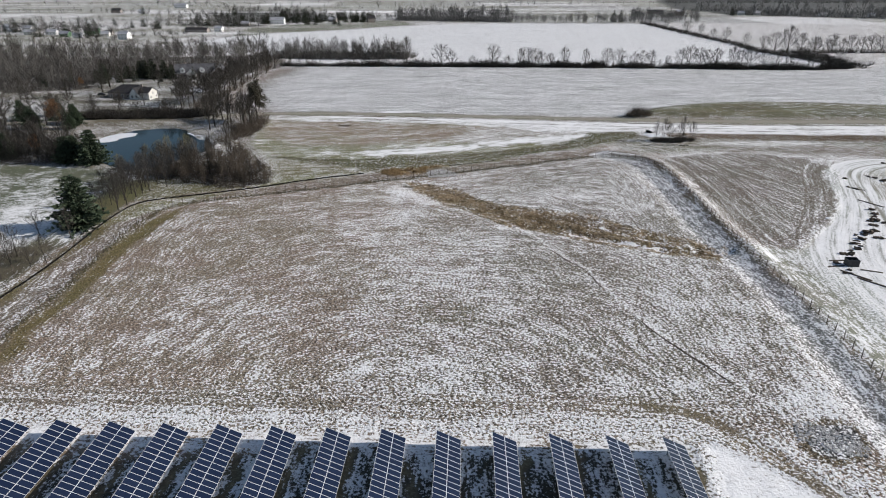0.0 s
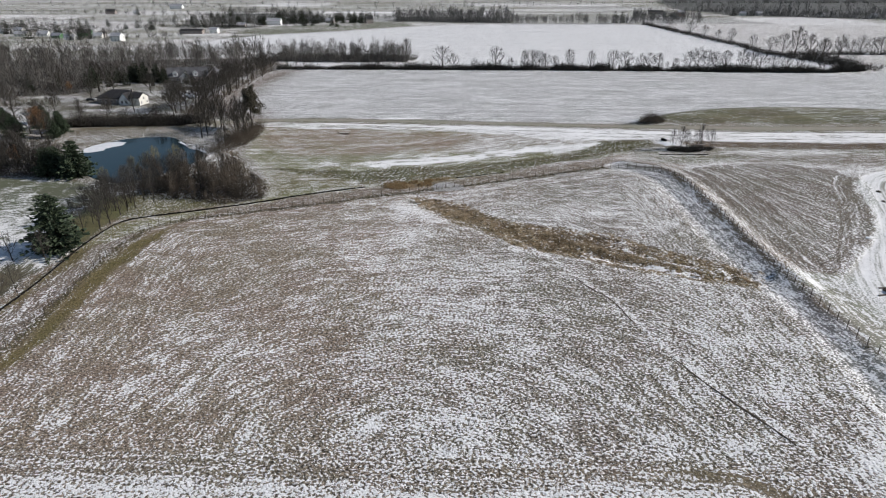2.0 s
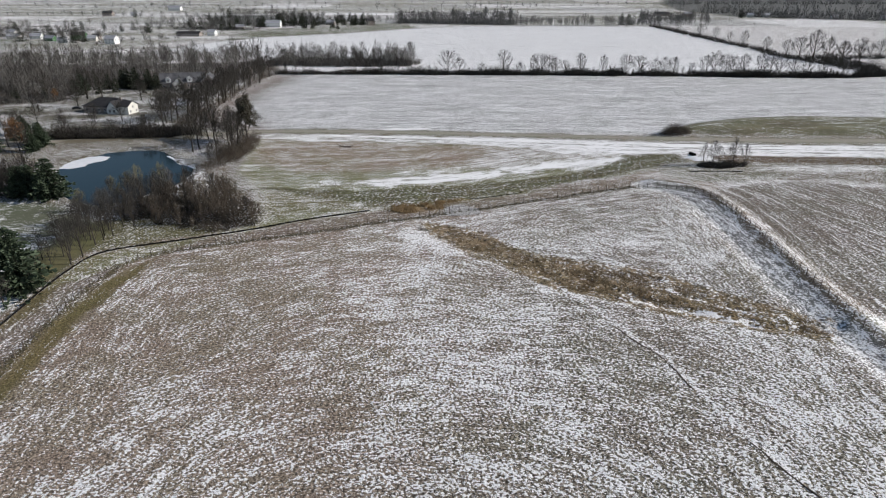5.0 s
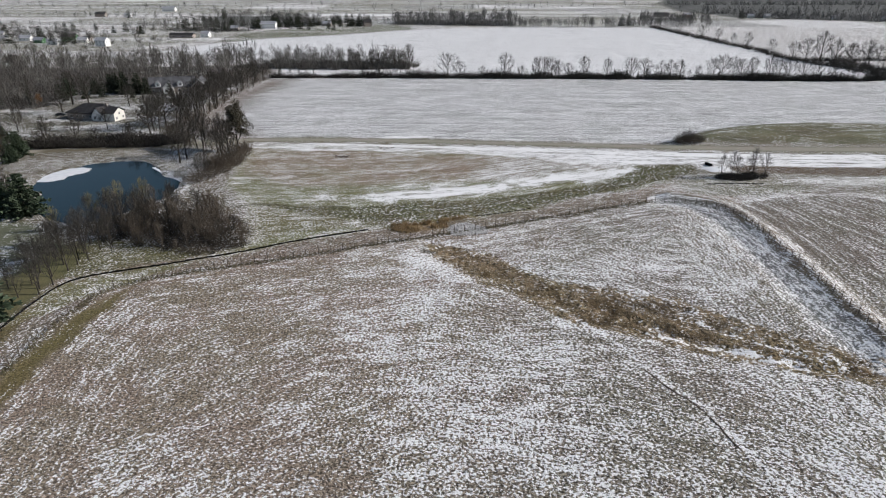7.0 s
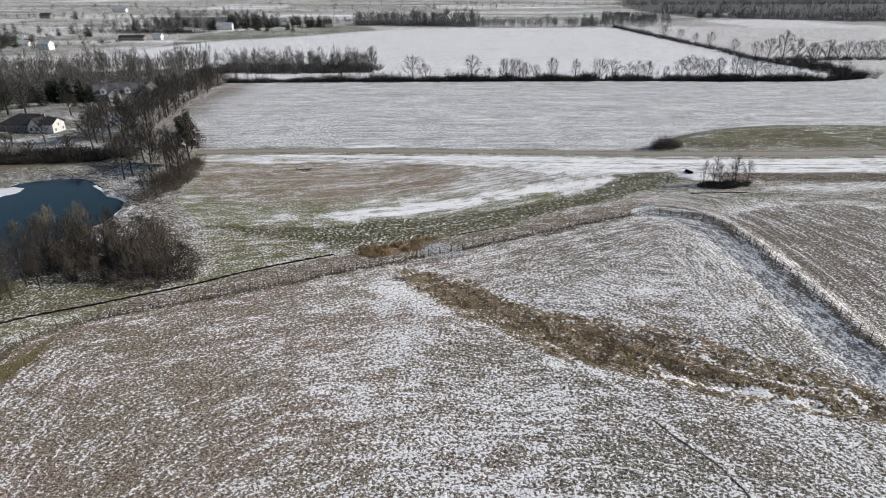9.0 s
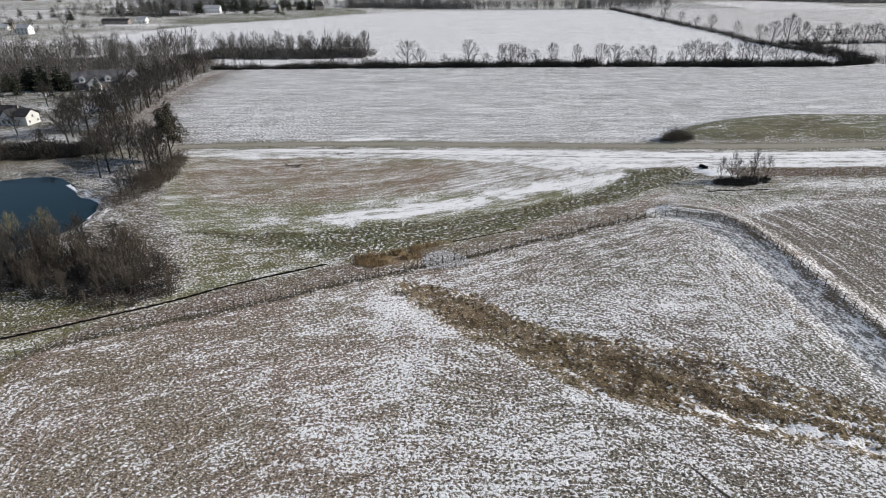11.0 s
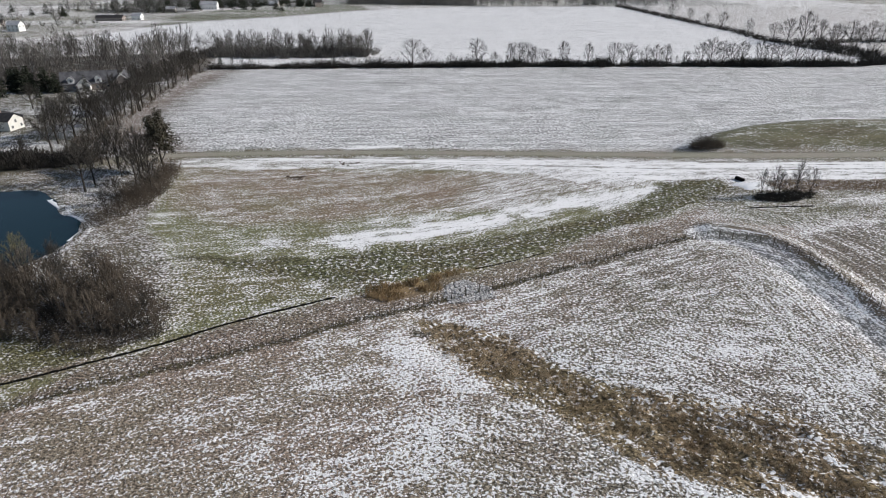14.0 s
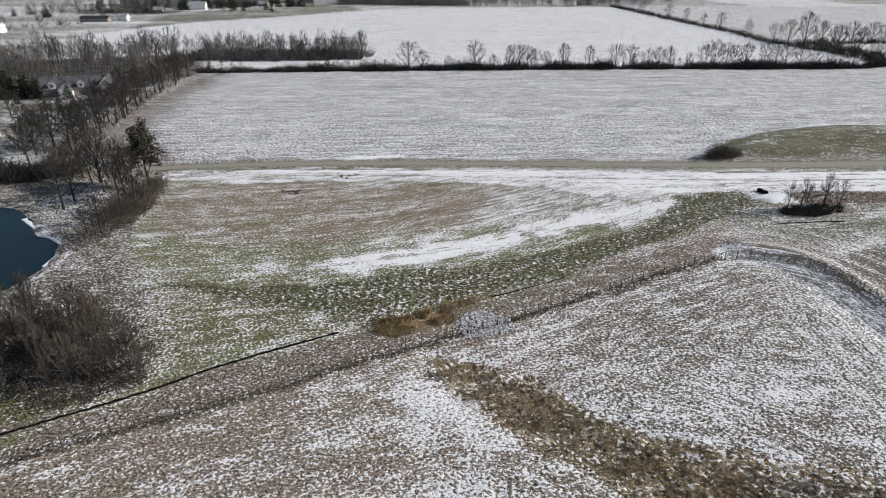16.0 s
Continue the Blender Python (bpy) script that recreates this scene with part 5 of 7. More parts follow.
for k, (x, y, h) in enumerate(HEDGE_TREES):
    plant(AFAR[k % 6], x, y, h / 9.4, tr_.uniform(0, 360), tr_.uniform(0.95, 1.05))
for k, (x, y, h) in enumerate([(299, 517, 12), (303, 540, 16), (301, 560, 17), (298, 577, 19), (291, 585, 24), (286, 599, 18), (282, 612, 14), (286, 662, 12), (285, 712, 14), (281, 739, 11),
                               (283, 785, 12), (280, 827, 14), (275, 894, 13), (318, 589, 14), (334, 592, 17), (344, 593, 13), (352, 593, 16), (362, 593, 15), (371, 594, 17), (381, 595, 16), (394, 596, 15), (409, 597, 17), (425, 598, 14)]):
    ob = plant(AFAR[(k + 1) % 6], x, y, h / 9.4, tr_.uniform(0, 360))
    tagged(ob, group="trees on the far field boundary")
# border of the field, yards and pond bank
BORDER = [(-115, 264, 15), (-115, 270, 14), (-114.4, 284.6, 13), (-103.2, 275, 15), (-100.5, 252, 9), (-117, 285, 12), (-102.2, 268.5, 12), (-99.4, 271.6, 14), (-95, 262, 11), (-106, 283, 12), (-122, 290, 13), (-101, 247, 7), (-97, 246, 6), (-110, 277, 9),
          (-140, 343, 13), (-145, 339, 12), (-136, 323, 13), (-142, 328, 13), (-149, 367, 13), (-141, 360, 15), (-141, 367, 14), (-143, 387, 15)]
for x, y, a in along([(-141, 306), (-142, 340), (-145, 380), (-147, 420), (-149, 472)], 6.2):
    BORDER.append((x + tr_.gauss(0, 3.2), y + tr_.gauss(0, 2), tr_.uniform(12.5, 16.5)))
for k, (x, y, h) in enumerate(BORDER):
    plant(TALL[k % 4], x, y, h / 9.4, tr_.uniform(0, 360), tr_.uniform(0.9, 1.1))
YARD_TREES = [(-239, 367, 16), (-223, 376, 17), (-214, 376, 17), (-208, 310, 10), (-190, 302, 9), (-183, 314, 9), (-222, 300, 11), (-236, 318, 12), (-182, 288, 9), (-172, 294, 9), (-160, 288, 8), (-146, 290, 9), (-248, 330, 13), (-226, 338, 11), (-214, 352, 12), (-166, 345, 11), (-172, 318, 9),
              (-147.6, 324, 16), (-120, 300, 12), (-167, 376, 10), (-175, 372, 8), (-190, 373, 11)]
for x, y in zip(*scatter([(-245, 220), (-162, 218), (-162, 234), (-176, 240), (-180, 272), (-205, 290), (-245, 290)], 24, 215)):
    YARD_TREES.append((float(x), float(y), tr_.uniform(8.5, 13)))
for k, (x, y, h) in enumerate(YARD_TREES):
    ob = plant(BIG[k % 4], x, y, h / 9.4, tr_.uniform(0, 360))
    tagged(ob, group="yard trees")
for k, (x, y, h) in enumerate([(-104.4, 117, 14), (-107, 124, 9), (-101.9, 123.5, 7), (-99.8, 126, 7), (-103, 141, 9), (-101.4, 161.5, 10), (-103, 164, 11), (-101.2, 166, 11), (-104, 170, 11), (-102, 173, 12), (-105, 176, 11), (-101.8, 176.5, 10), (-100.7, 179, 10), (-104, 183, 11), (-101, 185, 10), (-107, 187, 11), (-110, 180, 9), (-97, 183, 9), (-105, 160, 8), (-106, 166, 9), (-108, 172, 10), (-112, 186, 9), (-108, 178, 10), (-106, 189, 10), (-103, 179, 11), (-114, 176, 8), (-99, 187, 9), (-104, 153, 7), (-110, 164, 8)]):
    plant(SMALL[k % 4], x, y, h / 9.4, tr_.uniform(0, 360), tr_.uniform(0.92, 1.08))
g1, g2 = bare_tree(171, 10.0, 9, 6, 7, 0.02, 0.02, 0.10, 1.0)
low_tree = make_tree("bare_tree", g1, g2, "low spreading leafless tree on the pond lawn", "saplings by the silt fence")
for x, y, h in ((-109, 129, 8), (-112, 142, 7)):
    plant(low_tree, x, y, h / 9, tr_.uniform(0, 360))

xs, ys = scatter([(-118, 98), (-99.8, 98), (-99.8, 131), (-108, 135), (-118, 128)], 90, 261)
stuff("bramble", [shrub(310 + k, 1.0, 9, 0.9, 9, 0.008, 0.0050).arrays() for k in range(3)], xs, ys, np.random.default_rng(262).uniform(1.5, 3.6, len(xs)), [SHRUB], "brown bramble and saplings by the silt fence", "bramble", 263)
# conifers
PINE = [make_tree("pine_tree", *conifer(200 + k, 10.0, 9.6, 17, 11, 6, 0.02, 0.42, 0.62, 0.75, 5), "dark green full pine tree", "pines", leaf=NEEDLE) for k in range(2)]
for k, (x, y, h) in enumerate([(-104.2, 147.8, 15.5), (-135.5, 208, 13.5), (-143.5, 210, 11), (-172, 214, 10), (-182.9, 274, 9), (-201, 290, 9), (-210, 277, 10), (-196, 279, 9), (-178, 262, 8), (-192, 214, 12), (-146.5, 209, 10), (-194.9, 261.6, 11), (-180, 270, 9), (-241, 402, 11)]):
    plant(PINE[k % 2], x, y, h / 10, tr_.uniform(0, 360), tr_.uniform(0.95, 1.05))
DUSK = make_tree("cedar_tree", *conifer(230, 10.0, 7.5, 13, 9, 4, 0.02, 0.3, 0.6), "dark brown-green spreading cedar by the house", "cedars", leaf=CEDAR)
for x, y, h in ((-217, 411, 13), (-211, 409, 13), (-204, 411, 12), (-198, 409, 10), (-222, 414, 12), (-228, 408, 11)):
    plant(DUSK, x, y, h / 10, tr_.uniform(0, 360), tr_.uniform(0.9, 1.1))
SPRUCE = make_tree("cedar_tree", *conifer(220, 10.0, 5.2, 10, 7, 3, 0.03, 0.2), "dark dense conical cedar", "cedars", leaf=CEDAR)
for x, y, h in [(97, 482, 5), (104, 483, 6), (112, 483, 5.5), (118, 483, 9), (216, 484, 5), (-152.5, 300, 7), (-163, 291, 4.5), (-183, 408, 9), (-225, 392, 12), (-232, 386, 13), (-240, 392, 12), (-218, 398, 11), (-250, 380, 10), (-262, 372, 11), (-200, 396, 8), (-140, 489, 7), (-60, 483, 4), (-40, 483, 4)]:
    plant(SPRUCE, x, y, h / 10, tr_.uniform(0, 360), tr_.uniform(0.9, 1.1))
t_, w_, l_ = leafy(231, 10.0, 3.0, 5600, 0.34, 0.30)
ivy = make_tree("ivy_tree", t_, l_, "old tree clothed in dull dark ivy", "", leaf=IVY, crown_name="ivy")
part("branches", w_, TWIG, ivy)
plant(ivy, -98.6, 281, 1.85, 40)
t_, w_, l_ = leafy(241, 10.0, 3.2, 2200, 0.36, 0.2)
oak = make_tree("oak_tree", t_, l_, "oak holding rust-brown winter leaves", "oaks with brown leaves", leaf=RUSTY, crown_name="leaves")
part("branches", w_, TWIG, oak)
plant(oak, -183.5, 262, 1.3, 10)
plant(oak, -164, 219, 0.8, 100)
plant(oak, -236, 368, 0.7, 200)

# thicket by the pond
THICK = [shrub(360 + k, 1.0, 11, 0.85, 4, 0.030, 0.022, True).arrays() for k in range(6)]
LIGHT = [shrub(330 + k, 1.0, 7, 0.55, 3, 0.022, 0.014, True).arrays() for k in range(6)]
BUSH = [shrub(300 + k, 1.0, 10, 0.7, 9, 0.0068, 0.0040).arrays() for k in range(6)]
COPSE = []
for k in range(6):
    t_, c_ = bare_tree(340 + k, 1.0, 10, 5, 7, 0.010, 0.0029, 0.14, 0.85, 4, True)
    v1, f1, m1 = t_.arrays()
    v2, f2, m2 = c_.arrays()
    COPSE.append((np.vstack([v1, v2]), np.vstack([f1, f2 + len(v1)]), np.concatenate([m1, m2])))
xs, ys = scatter(THICKET, 95, 67)
stuff("copse", COPSE, xs, ys, np.random.default_rng(68).uniform(7.0, 11.5, len(xs)) * (0.6 + 0.4 * step(0, 7, line_dist(xs, ys, THICKET + THICKET[:1]))), [SHRUB], "close-set thin brown leafless trees by the pond", "copse", 69)
xs, ys = scatter(THICKET, 190, 61)
stuff("thicket", BUSH, xs, ys, np.random.default_rng(62).uniform(2.6, 5.4, len(xs)) * (0.55 + 0.45 * step(0, 9, -np.where(inside(xs, ys, THICKET), -1, 1) * line_dist(xs, ys, THICKET + THICKET[:1]))), [SHRUB], "dense brown leafless thicket beside the pond", "thicket", 63)
xs, ys = scatter(THICKET, 210, 161)
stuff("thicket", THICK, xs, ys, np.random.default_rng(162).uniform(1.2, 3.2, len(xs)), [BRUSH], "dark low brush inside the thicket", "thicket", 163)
xs, ys = scatter([(-100.3, 250), (-92, 252), (-91, 262), (-92, 274), (-96.5, 287), (-104, 288), (-106, 279), (-103.6, 265.7)], 330, 64)
keep = vnoise(xs, ys, 5, 167) > 0.40
xs, ys = xs[keep], ys[keep]
stuff("thicket", BUSH, xs, ys, np.random.default_rng(65).uniform(0.9, 1.2, len(xs)) * (1.5 + 5.0 * vnoise(xs, ys, 4.5, 168) ** 1.5), [SHRUB], "brown brush under the bank trees", "thicket", 66)
xs, ys = scatter([(-104, 238), (-99, 236), (-92, 250), (-92, 262), (-97, 266), (-101, 254)], 110, 185)
stuff("thicket", BUSH, xs, ys, np.random.default_rng(186).uniform(1.2, 4.5, len(xs)), [SHRUB], "brown brush at the pond's edge", "thicket", 187)
pts = [(x - 3 + tr_.gauss(0, 2), y + tr_.gauss(0, 2)) for x, y, a in along([(-108, 301), (-118, 306), (-130, 322), (-138, 340), (-140, 372), (-143, 420), (-146, 470)], 0.7)]
xs, ys = np.array([p[0] for p in pts]), np.array([p[1] for p in pts])
stuff("thicket", LIGHT, xs, ys, np.random.default_rng(168).uniform(1.2, 4.0, len(xs)), [SHRUB], "brown brush along the field border", "thicket", 169)
for k, (x, y, h) in enumerate([(-104, 199, 10), (-95, 197, 10), (-90, 203, 12), (-86, 198, 11), (-82, 201, 11), (-79, 194, 9), (-94, 192, 9), (-72, 190, 7), (-110, 197, 10), (-99, 201, 11), (-87, 194, 10), (-76, 199, 9), (-69, 192, 7), (-108, 203, 10), (-101, 194, 10), (-83, 206, 9), (-92, 207, 10)]):
    ob = plant(SMALL[(k + 2) % 4], x, y, h / 9.4, tr_.uniform(0, 360))
    tagged(ob, "thin leafless tree rising from the thicket", group="trees in the thicket")
WILLOW = make_tree("willow", *bare_tree(181, 10.0, 14, 5, 8, 0.014, 0.016, 0.14, 0.95, 5), "small willow with ochre winter twigs", "willows", leaf=OCHRE)
for x, y, h in ((-112, 202, 9), (-107, 206.5, 11), (-119, 196, 7), (-101, 209, 11), (-110, 206, 9)):
    plant(WILLOW, x, y, h / 9.4, tr_.uniform(0, 360))
# brown trees and brush among the pines
xs, ys = scatter([(-205, 206), (-150, 206), (-141, 211), (-150, 223), (-215, 238)], 200, 201)
stuff("copse", COPSE, xs, ys, np.random.default_rng(202).uniform(7.0, 12.5, len(xs)), [BRUSH], "dark brown leafless trees among the pines", "copse", 203)
xs, ys = scatter([(-205, 206), (-149, 206), (-139, 211), (-152, 223), (-215, 236)], 260, 204)
stuff("thicket", BUSH, xs, ys, np.random.default_rng(205).uniform(2.5, 5.5, len(xs)), [BRUSH], "dark brush under the pines", "thicket", 206)
xs, ys = scatter([(-118, 289), (-126, 296), (-136, 320), (-142, 345), (-148, 345), (-146, 318), (-136, 294)], 130, 207)
stuff("thicket", BUSH, xs, ys, np.random.default_rng(208).uniform(2.0, 5.0, len(xs)), [SHRUB], "olive-brown brush below the yard trees", "thicket", 209)
# shrub clump by the culvert, and the dark bush on the bank
xs, ys = scatter([(76, 250.5), (82, 248), (93, 251), (97, 255), (92, 257), (80, 255)], 26, 71)
stuff("shrub_clump", BUSH, xs, ys, np.random.default_rng(72).uniform(1.5, 3.6, len(xs)), [BRUSH], "dark leafless shrubs by the culvert", "shrub", 73)
for k, (x, y, h) in enumerate([(79.5, 252, 8), (82.5, 251, 9.5), (85.5, 253, 7), (89, 252, 8), (91.5, 254.5, 9.5), (95, 253.5, 8)]):
    ob = plant(SMALL[k % 4], x, y, h / 9.4, tr_.uniform(0, 360))
    tagged(ob, "thin leafless stem among dark shrubs", group="stems by the culvert")
xs, ys = scatter([(77, 295.2), (90, 295.2), (90, 299), (84, 300.5), (78, 299)], 110, 74)
stuff("bank_bush", BUSH, xs, ys, np.random.default_rng(75).uniform(2.4, 4.8, len(xs)) * (0.55 + 0.45 * step(7, 2, np.abs(xs - 84))), [SHRUB], "dark rounded leafless bush beside the gravel road", "bush", 76)
xs, ys = scatter([(77, 249.5), (84, 247.5), (94, 250.5), (97, 254), (88, 255), (78, 253)], 210, 171)
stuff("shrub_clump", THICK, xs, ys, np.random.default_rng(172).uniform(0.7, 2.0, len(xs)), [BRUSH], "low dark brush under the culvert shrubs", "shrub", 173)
# dark hedge behind the pond
xs, ys = scatter([(-196, 281), (-172, 283), (-154, 283), (-133, 286), (-125, 294), (-150, 296), (-196, 292)], 680, 77)
keep = vnoise(xs, ys, 9, 177) > 0.25 + 0.25 * step(-165, -180, xs)
xs, ys = xs[keep], ys[keep]
stuff("yard_hedge", THICK, xs, ys, np.random.default_rng(78).uniform(0.7, 1.2, len(xs)) * (1.8 + 6.2 * vnoise(xs, ys, 8, 178)), [BRUSH], "dark tangled hedge between pond and houses", "hedge", 79)
# brush at the foot of the hedgerows
HEDGE_LINE = [(-142, 478), (-55, 481), (32, 482), (117, 480), (201, 478), (262, 477), (291, 486)]
pts = [(x + tr_.gauss(0, 1.3), y + tr_.gauss(0, 1.6)) for x, y, a in along(HEDGE_LINE, 0.33)]
xs, ys = np.array([p[0] for p in pts]), np.array([p[1] for p in pts])
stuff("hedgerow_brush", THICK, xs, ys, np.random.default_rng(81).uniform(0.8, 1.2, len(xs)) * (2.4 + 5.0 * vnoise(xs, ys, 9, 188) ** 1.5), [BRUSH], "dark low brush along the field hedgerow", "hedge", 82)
pts = [(x + tr_.gauss(0, 3), y + tr_.gauss(0, 3)) for x, y, a in along([(294, 490), (288, 524), (280, 570), (272, 600), (277, 673), (273, 739), (269, 873), (266, 985)], 1.2)] + \
      [(x + tr_.gauss(0, 1.5), y + tr_.gauss(0, 1.8)) for x, y, a in along([(272, 588), (386, 594), (460, 600), (700, 606)], 1.4)] + \
      [(x + tr_.gauss(0, 8), y + tr_.gauss(0, 9)) for x, y, a in along([(296, 495), (300, 540), (300, 585)], 0.5)]
xs, ys = np.array([p[0] for p in pts]), np.array([p[1] for p in pts])
stuff("hedgerow_brush", THICK, xs, ys, np.random.default_rng(83).uniform(2.5, 6.0, len(xs)), [BRUSH], "dark brush along the far field boundary", "hedge", 84)

# pale scrub between the hedgerow trees
pts = [(x + tr_.gauss(0, 1.5), y + 2 + tr_.gauss(0, 2.0)) for x, y, a in along(HEDGE_LINE, 1.5)] + [(x + tr_.gauss(0, 5), y + tr_.gauss(0, 6)) for x, y, a in along([(294, 490), (299, 540), (296, 585), (340, 592), (430, 598)], 1.5)]
xs, ys = np.array([p[0] for p in pts]), np.array([p[1] for p in pts])
keep = vnoise(xs, ys, 16, 181) > 0.42
xs, ys = xs[keep], ys[keep]
stuff("hedgerow_scrub", COPSE, xs, ys, np.random.default_rng(182).uniform(2.5, 7.0, len(xs)) * (0.6 + 0.7 * vnoise(xs, ys, 22, 184)), [WOODBARK], "pale leafless scrub in the field hedgerow", "hedge", 183)

# woodland
WOODS = []
for k in range(6):
    t_, c_ = bare_tree(400 + k, 1.0, 10, 4, 6, 0.012, 0.0030, 0.28, 0.85, 4, True)
    v1, f1, m1 = t_.arrays()
    v2, f2, m2 = c_.arrays()
    WOODS.append((np.vstack([v1, v2]), np.vstack([f1, f2 + len(v1)]), np.concatenate([m1, m2])))
xs, ys = scatter([(-480, 355), (-420, 352), (-272, 348), (-233, 372), (-248, 412), (-208, 428), (-172, 440), (-160, 480), (-170, 545), (-300, 510), (-460, 500), (-480, 520)], 800, 91)
stuff("woodland", WOODS, xs, ys, np.random.default_rng(92).uniform(15.5, 19.5, len(xs)), [WOODBARK], "leafless grey-brown woodland", "woodland", 93)
xs, ys = scatter([(-170, 528), (-158, 524), (-108, 520), (-54, 524), (-46, 545), (-60, 556), (-160, 560)], 150, 94)
stuff("woodland", WOODS, xs, ys, np.random.default_rng(95).uniform(10, 16, len(xs)), [WOODBARK], "leafless grove behind the hedgerow", "woodland", 96)
xs, ys = scatter([(-640, 345), (-420, 346), (-272, 343), (-232, 366), (-246, 412), (-206, 424), (-166, 440), (-156, 480), (-165, 550), (-46, 545), (-54, 522), (-158, 521), (-190, 470), (-300, 440), (-640, 420)], 1000, 97)
stuff("woodland_brush", THICK, xs, ys, np.random.default_rng(98).uniform(3, 7, len(xs)), [WOODBARK], "brown undergrowth at the woodland's edge", "undergrowth", 99)

xs, ys = scatter([(-168, 530), (-158, 522), (-108, 518), (-54, 522), (-44, 540), (-60, 552), (-160, 556)], 330, 191)
stuff("woodland_brush", THICK, xs, ys, np.random.default_rng(192).uniform(4, 9, len(xs)), [WOODBARK], "brown undergrowth in the grove", "undergrowth", 193)

# far woods and tree lines
CLUMP = []
for k in range(5):
    t_, c_ = bare_tree(450 + k, 1.0, 6, 2, 2, 0.02, 0.022, 0.12, 1.1, 3, True)
    v1, f1, m1 = t_.arrays()
    v2, f2, m2 = c_.arrays()
    CLUMP.append((np.vstack([v1, v2]), np.vstack([f1, f2 + len(v1)]), np.concatenate([m1, m2])))
FARTREE = []
for k in range(5):
    t_, c_ = bare_tree(470 + k, 1.0, 8, 3, 4, 0.016, 0.010, 0.16, 1.15, 3, True)
    v1, f1, m1 = t_.arrays()
    v2, f2, m2 = c_.arrays()
    FARTREE.append((np.vstack([v1, v2]), np.vstack([f1, f2 + len(v1)]), np.concatenate([m1, m2])))
FAR = [([(-118, 1035), (60, 1005), (75, 1060), (70, 1130), (-120, 1150)], 180, 19, "far leafless wood behind the snowy field"),
       ([(60, 1000), (100, 985), (180, 990), (270, 1005), (275, 1030), (150, 1010), (60, 1030)], 110, 13, "far tree line at the field's end"),
       ([(520, 1240), (720, 1130), (1400, 1180), (2200, 1500), (2200, 2100), (560, 1900), (430, 1500)], 260, 19, "distant leafless woodland, bark paled for haze"),
       ([(-400, 1100), (-230, 990), (-200, 1060), (-330, 1250), (-480, 1250)], 110, 15, "far trees round the farmsteads"),
       ([(-470, 900), (-330, 830), (-290, 900), (-420, 1010)], 70, 14, "trees round far houses"),
       ([(-1400, 1500), (-600, 1480), (0, 1560), (500, 1700), (500, 1900), (-1400, 1800)], 60, 15, "distant tree lines"),
       ([(260, 1040), (360, 1000), (380, 1080), (280, 1100)], 90, 16, "trees at the far farmyard"),
       ([(-700, 800), (-560, 760), (-420, 730), (-440, 800), (-640, 880)], 130, 12, "scattered trees in the far hamlet")]
for k, (poly, n, h, label) in enumerate(FAR):
    xs, ys = scatter(poly, n, 500 + k)
    stuff("far_woodland", FARTREE if k in (1, 3, 4, 6, 7) else CLUMP, xs, ys, np.random.default_rng(520 + k).uniform(0.65 * h, 1.15 * h, n), [HAZEBARK], label, "woodland", 540 + k)
LINES = [([(500, 1262), (560, 1215), (720, 1128), (1100, 1140), (1600, 1260), (2300, 1500)], 6, 19), ([(480, 1400), (720, 1260), (1200, 1290), (2300, 1700)], 12, 21), ([(560, 1880), (1200, 1920), (2300, 2100)], 10, 20),
         ([(-118, 1035), (-40, 1022), (60, 1003), (100, 985), (180, 990), (268, 992)], 6, 14), ([(-1300, 1560), (-750, 1590), (-420, 1460), (-160, 1480), (100, 1650), (600, 1950)], 40, 13), ([(-900, 1190), (-740, 1230), (-560, 1180), (-480, 1140)], 7, 11),
         ([(-470, 1120), (-400, 1030), (-330, 985), (-290, 975)], 5, 13), ([(268, 1000), (330, 1120), (420, 1205)], 5, 12), ([(-250, 1010), (-200, 1060), (-120, 1075)], 4, 12), ([(-1100, 1000), (-800, 960), (-560, 985)], 12, 9)]
for k, (path, gap, h) in enumerate(LINES):
    pts = [(x + tr_.gauss(0, 4), y + tr_.gauss(0, 7)) for x, y, a in along(path, gap)]
    xs, ys = np.array([p[0] for p in pts]), np.array([p[1] for p in pts])
    stuff("far_tree_line", FARTREE if k in (3, 6, 8) else CLUMP, xs, ys, np.random.default_rng(560 + k).uniform(0.5 * h, 1.15 * h, len(xs)), [HAZEBARK], "distant leafless tree line between fields", "tree line", 580 + k)
for k, (path, gap, h) in enumerate(((LINES[0][0], 6.0, 15), (LINES[1][0], 10.0, 17), (LINES[2][0], 10.0, 17), (LINES[4][0], 30.0, 6), ([(-110, 1045), (60, 1012)], 4.0, 14), ([(-110, 1075), (60, 1050)], 5.0, 16))):
    pts = [(x + tr_.gauss(0, 3), y + tr_.gauss(0, 9)) for x, y, a in along(path, gap)]
    xs, ys = np.array([p[0] for p in pts]), np.array([p[1] for p in pts])
    stuff("far_undergrowth", THICK, xs, ys, np.random.default_rng(590 + k).uniform(0.6 * h, 1.1 * h, len(xs)), [HAZEBARK], "dense far woodland edge", "woodland", 595 + k)
FAR_CON = [(-177, 987), (-190, 986), (-185, 914), (-175, 1010), (-150, 1000), (-205, 1050), (-260, 1010), (489, 1216), (-610, 1190), (-235, 930), (-222, 925), (-196, 935), (240, 1020), (228, 1015), (-205, 1069), (-195, 1070), (-186, 1070), (-176, 1087), (-166, 1087)]
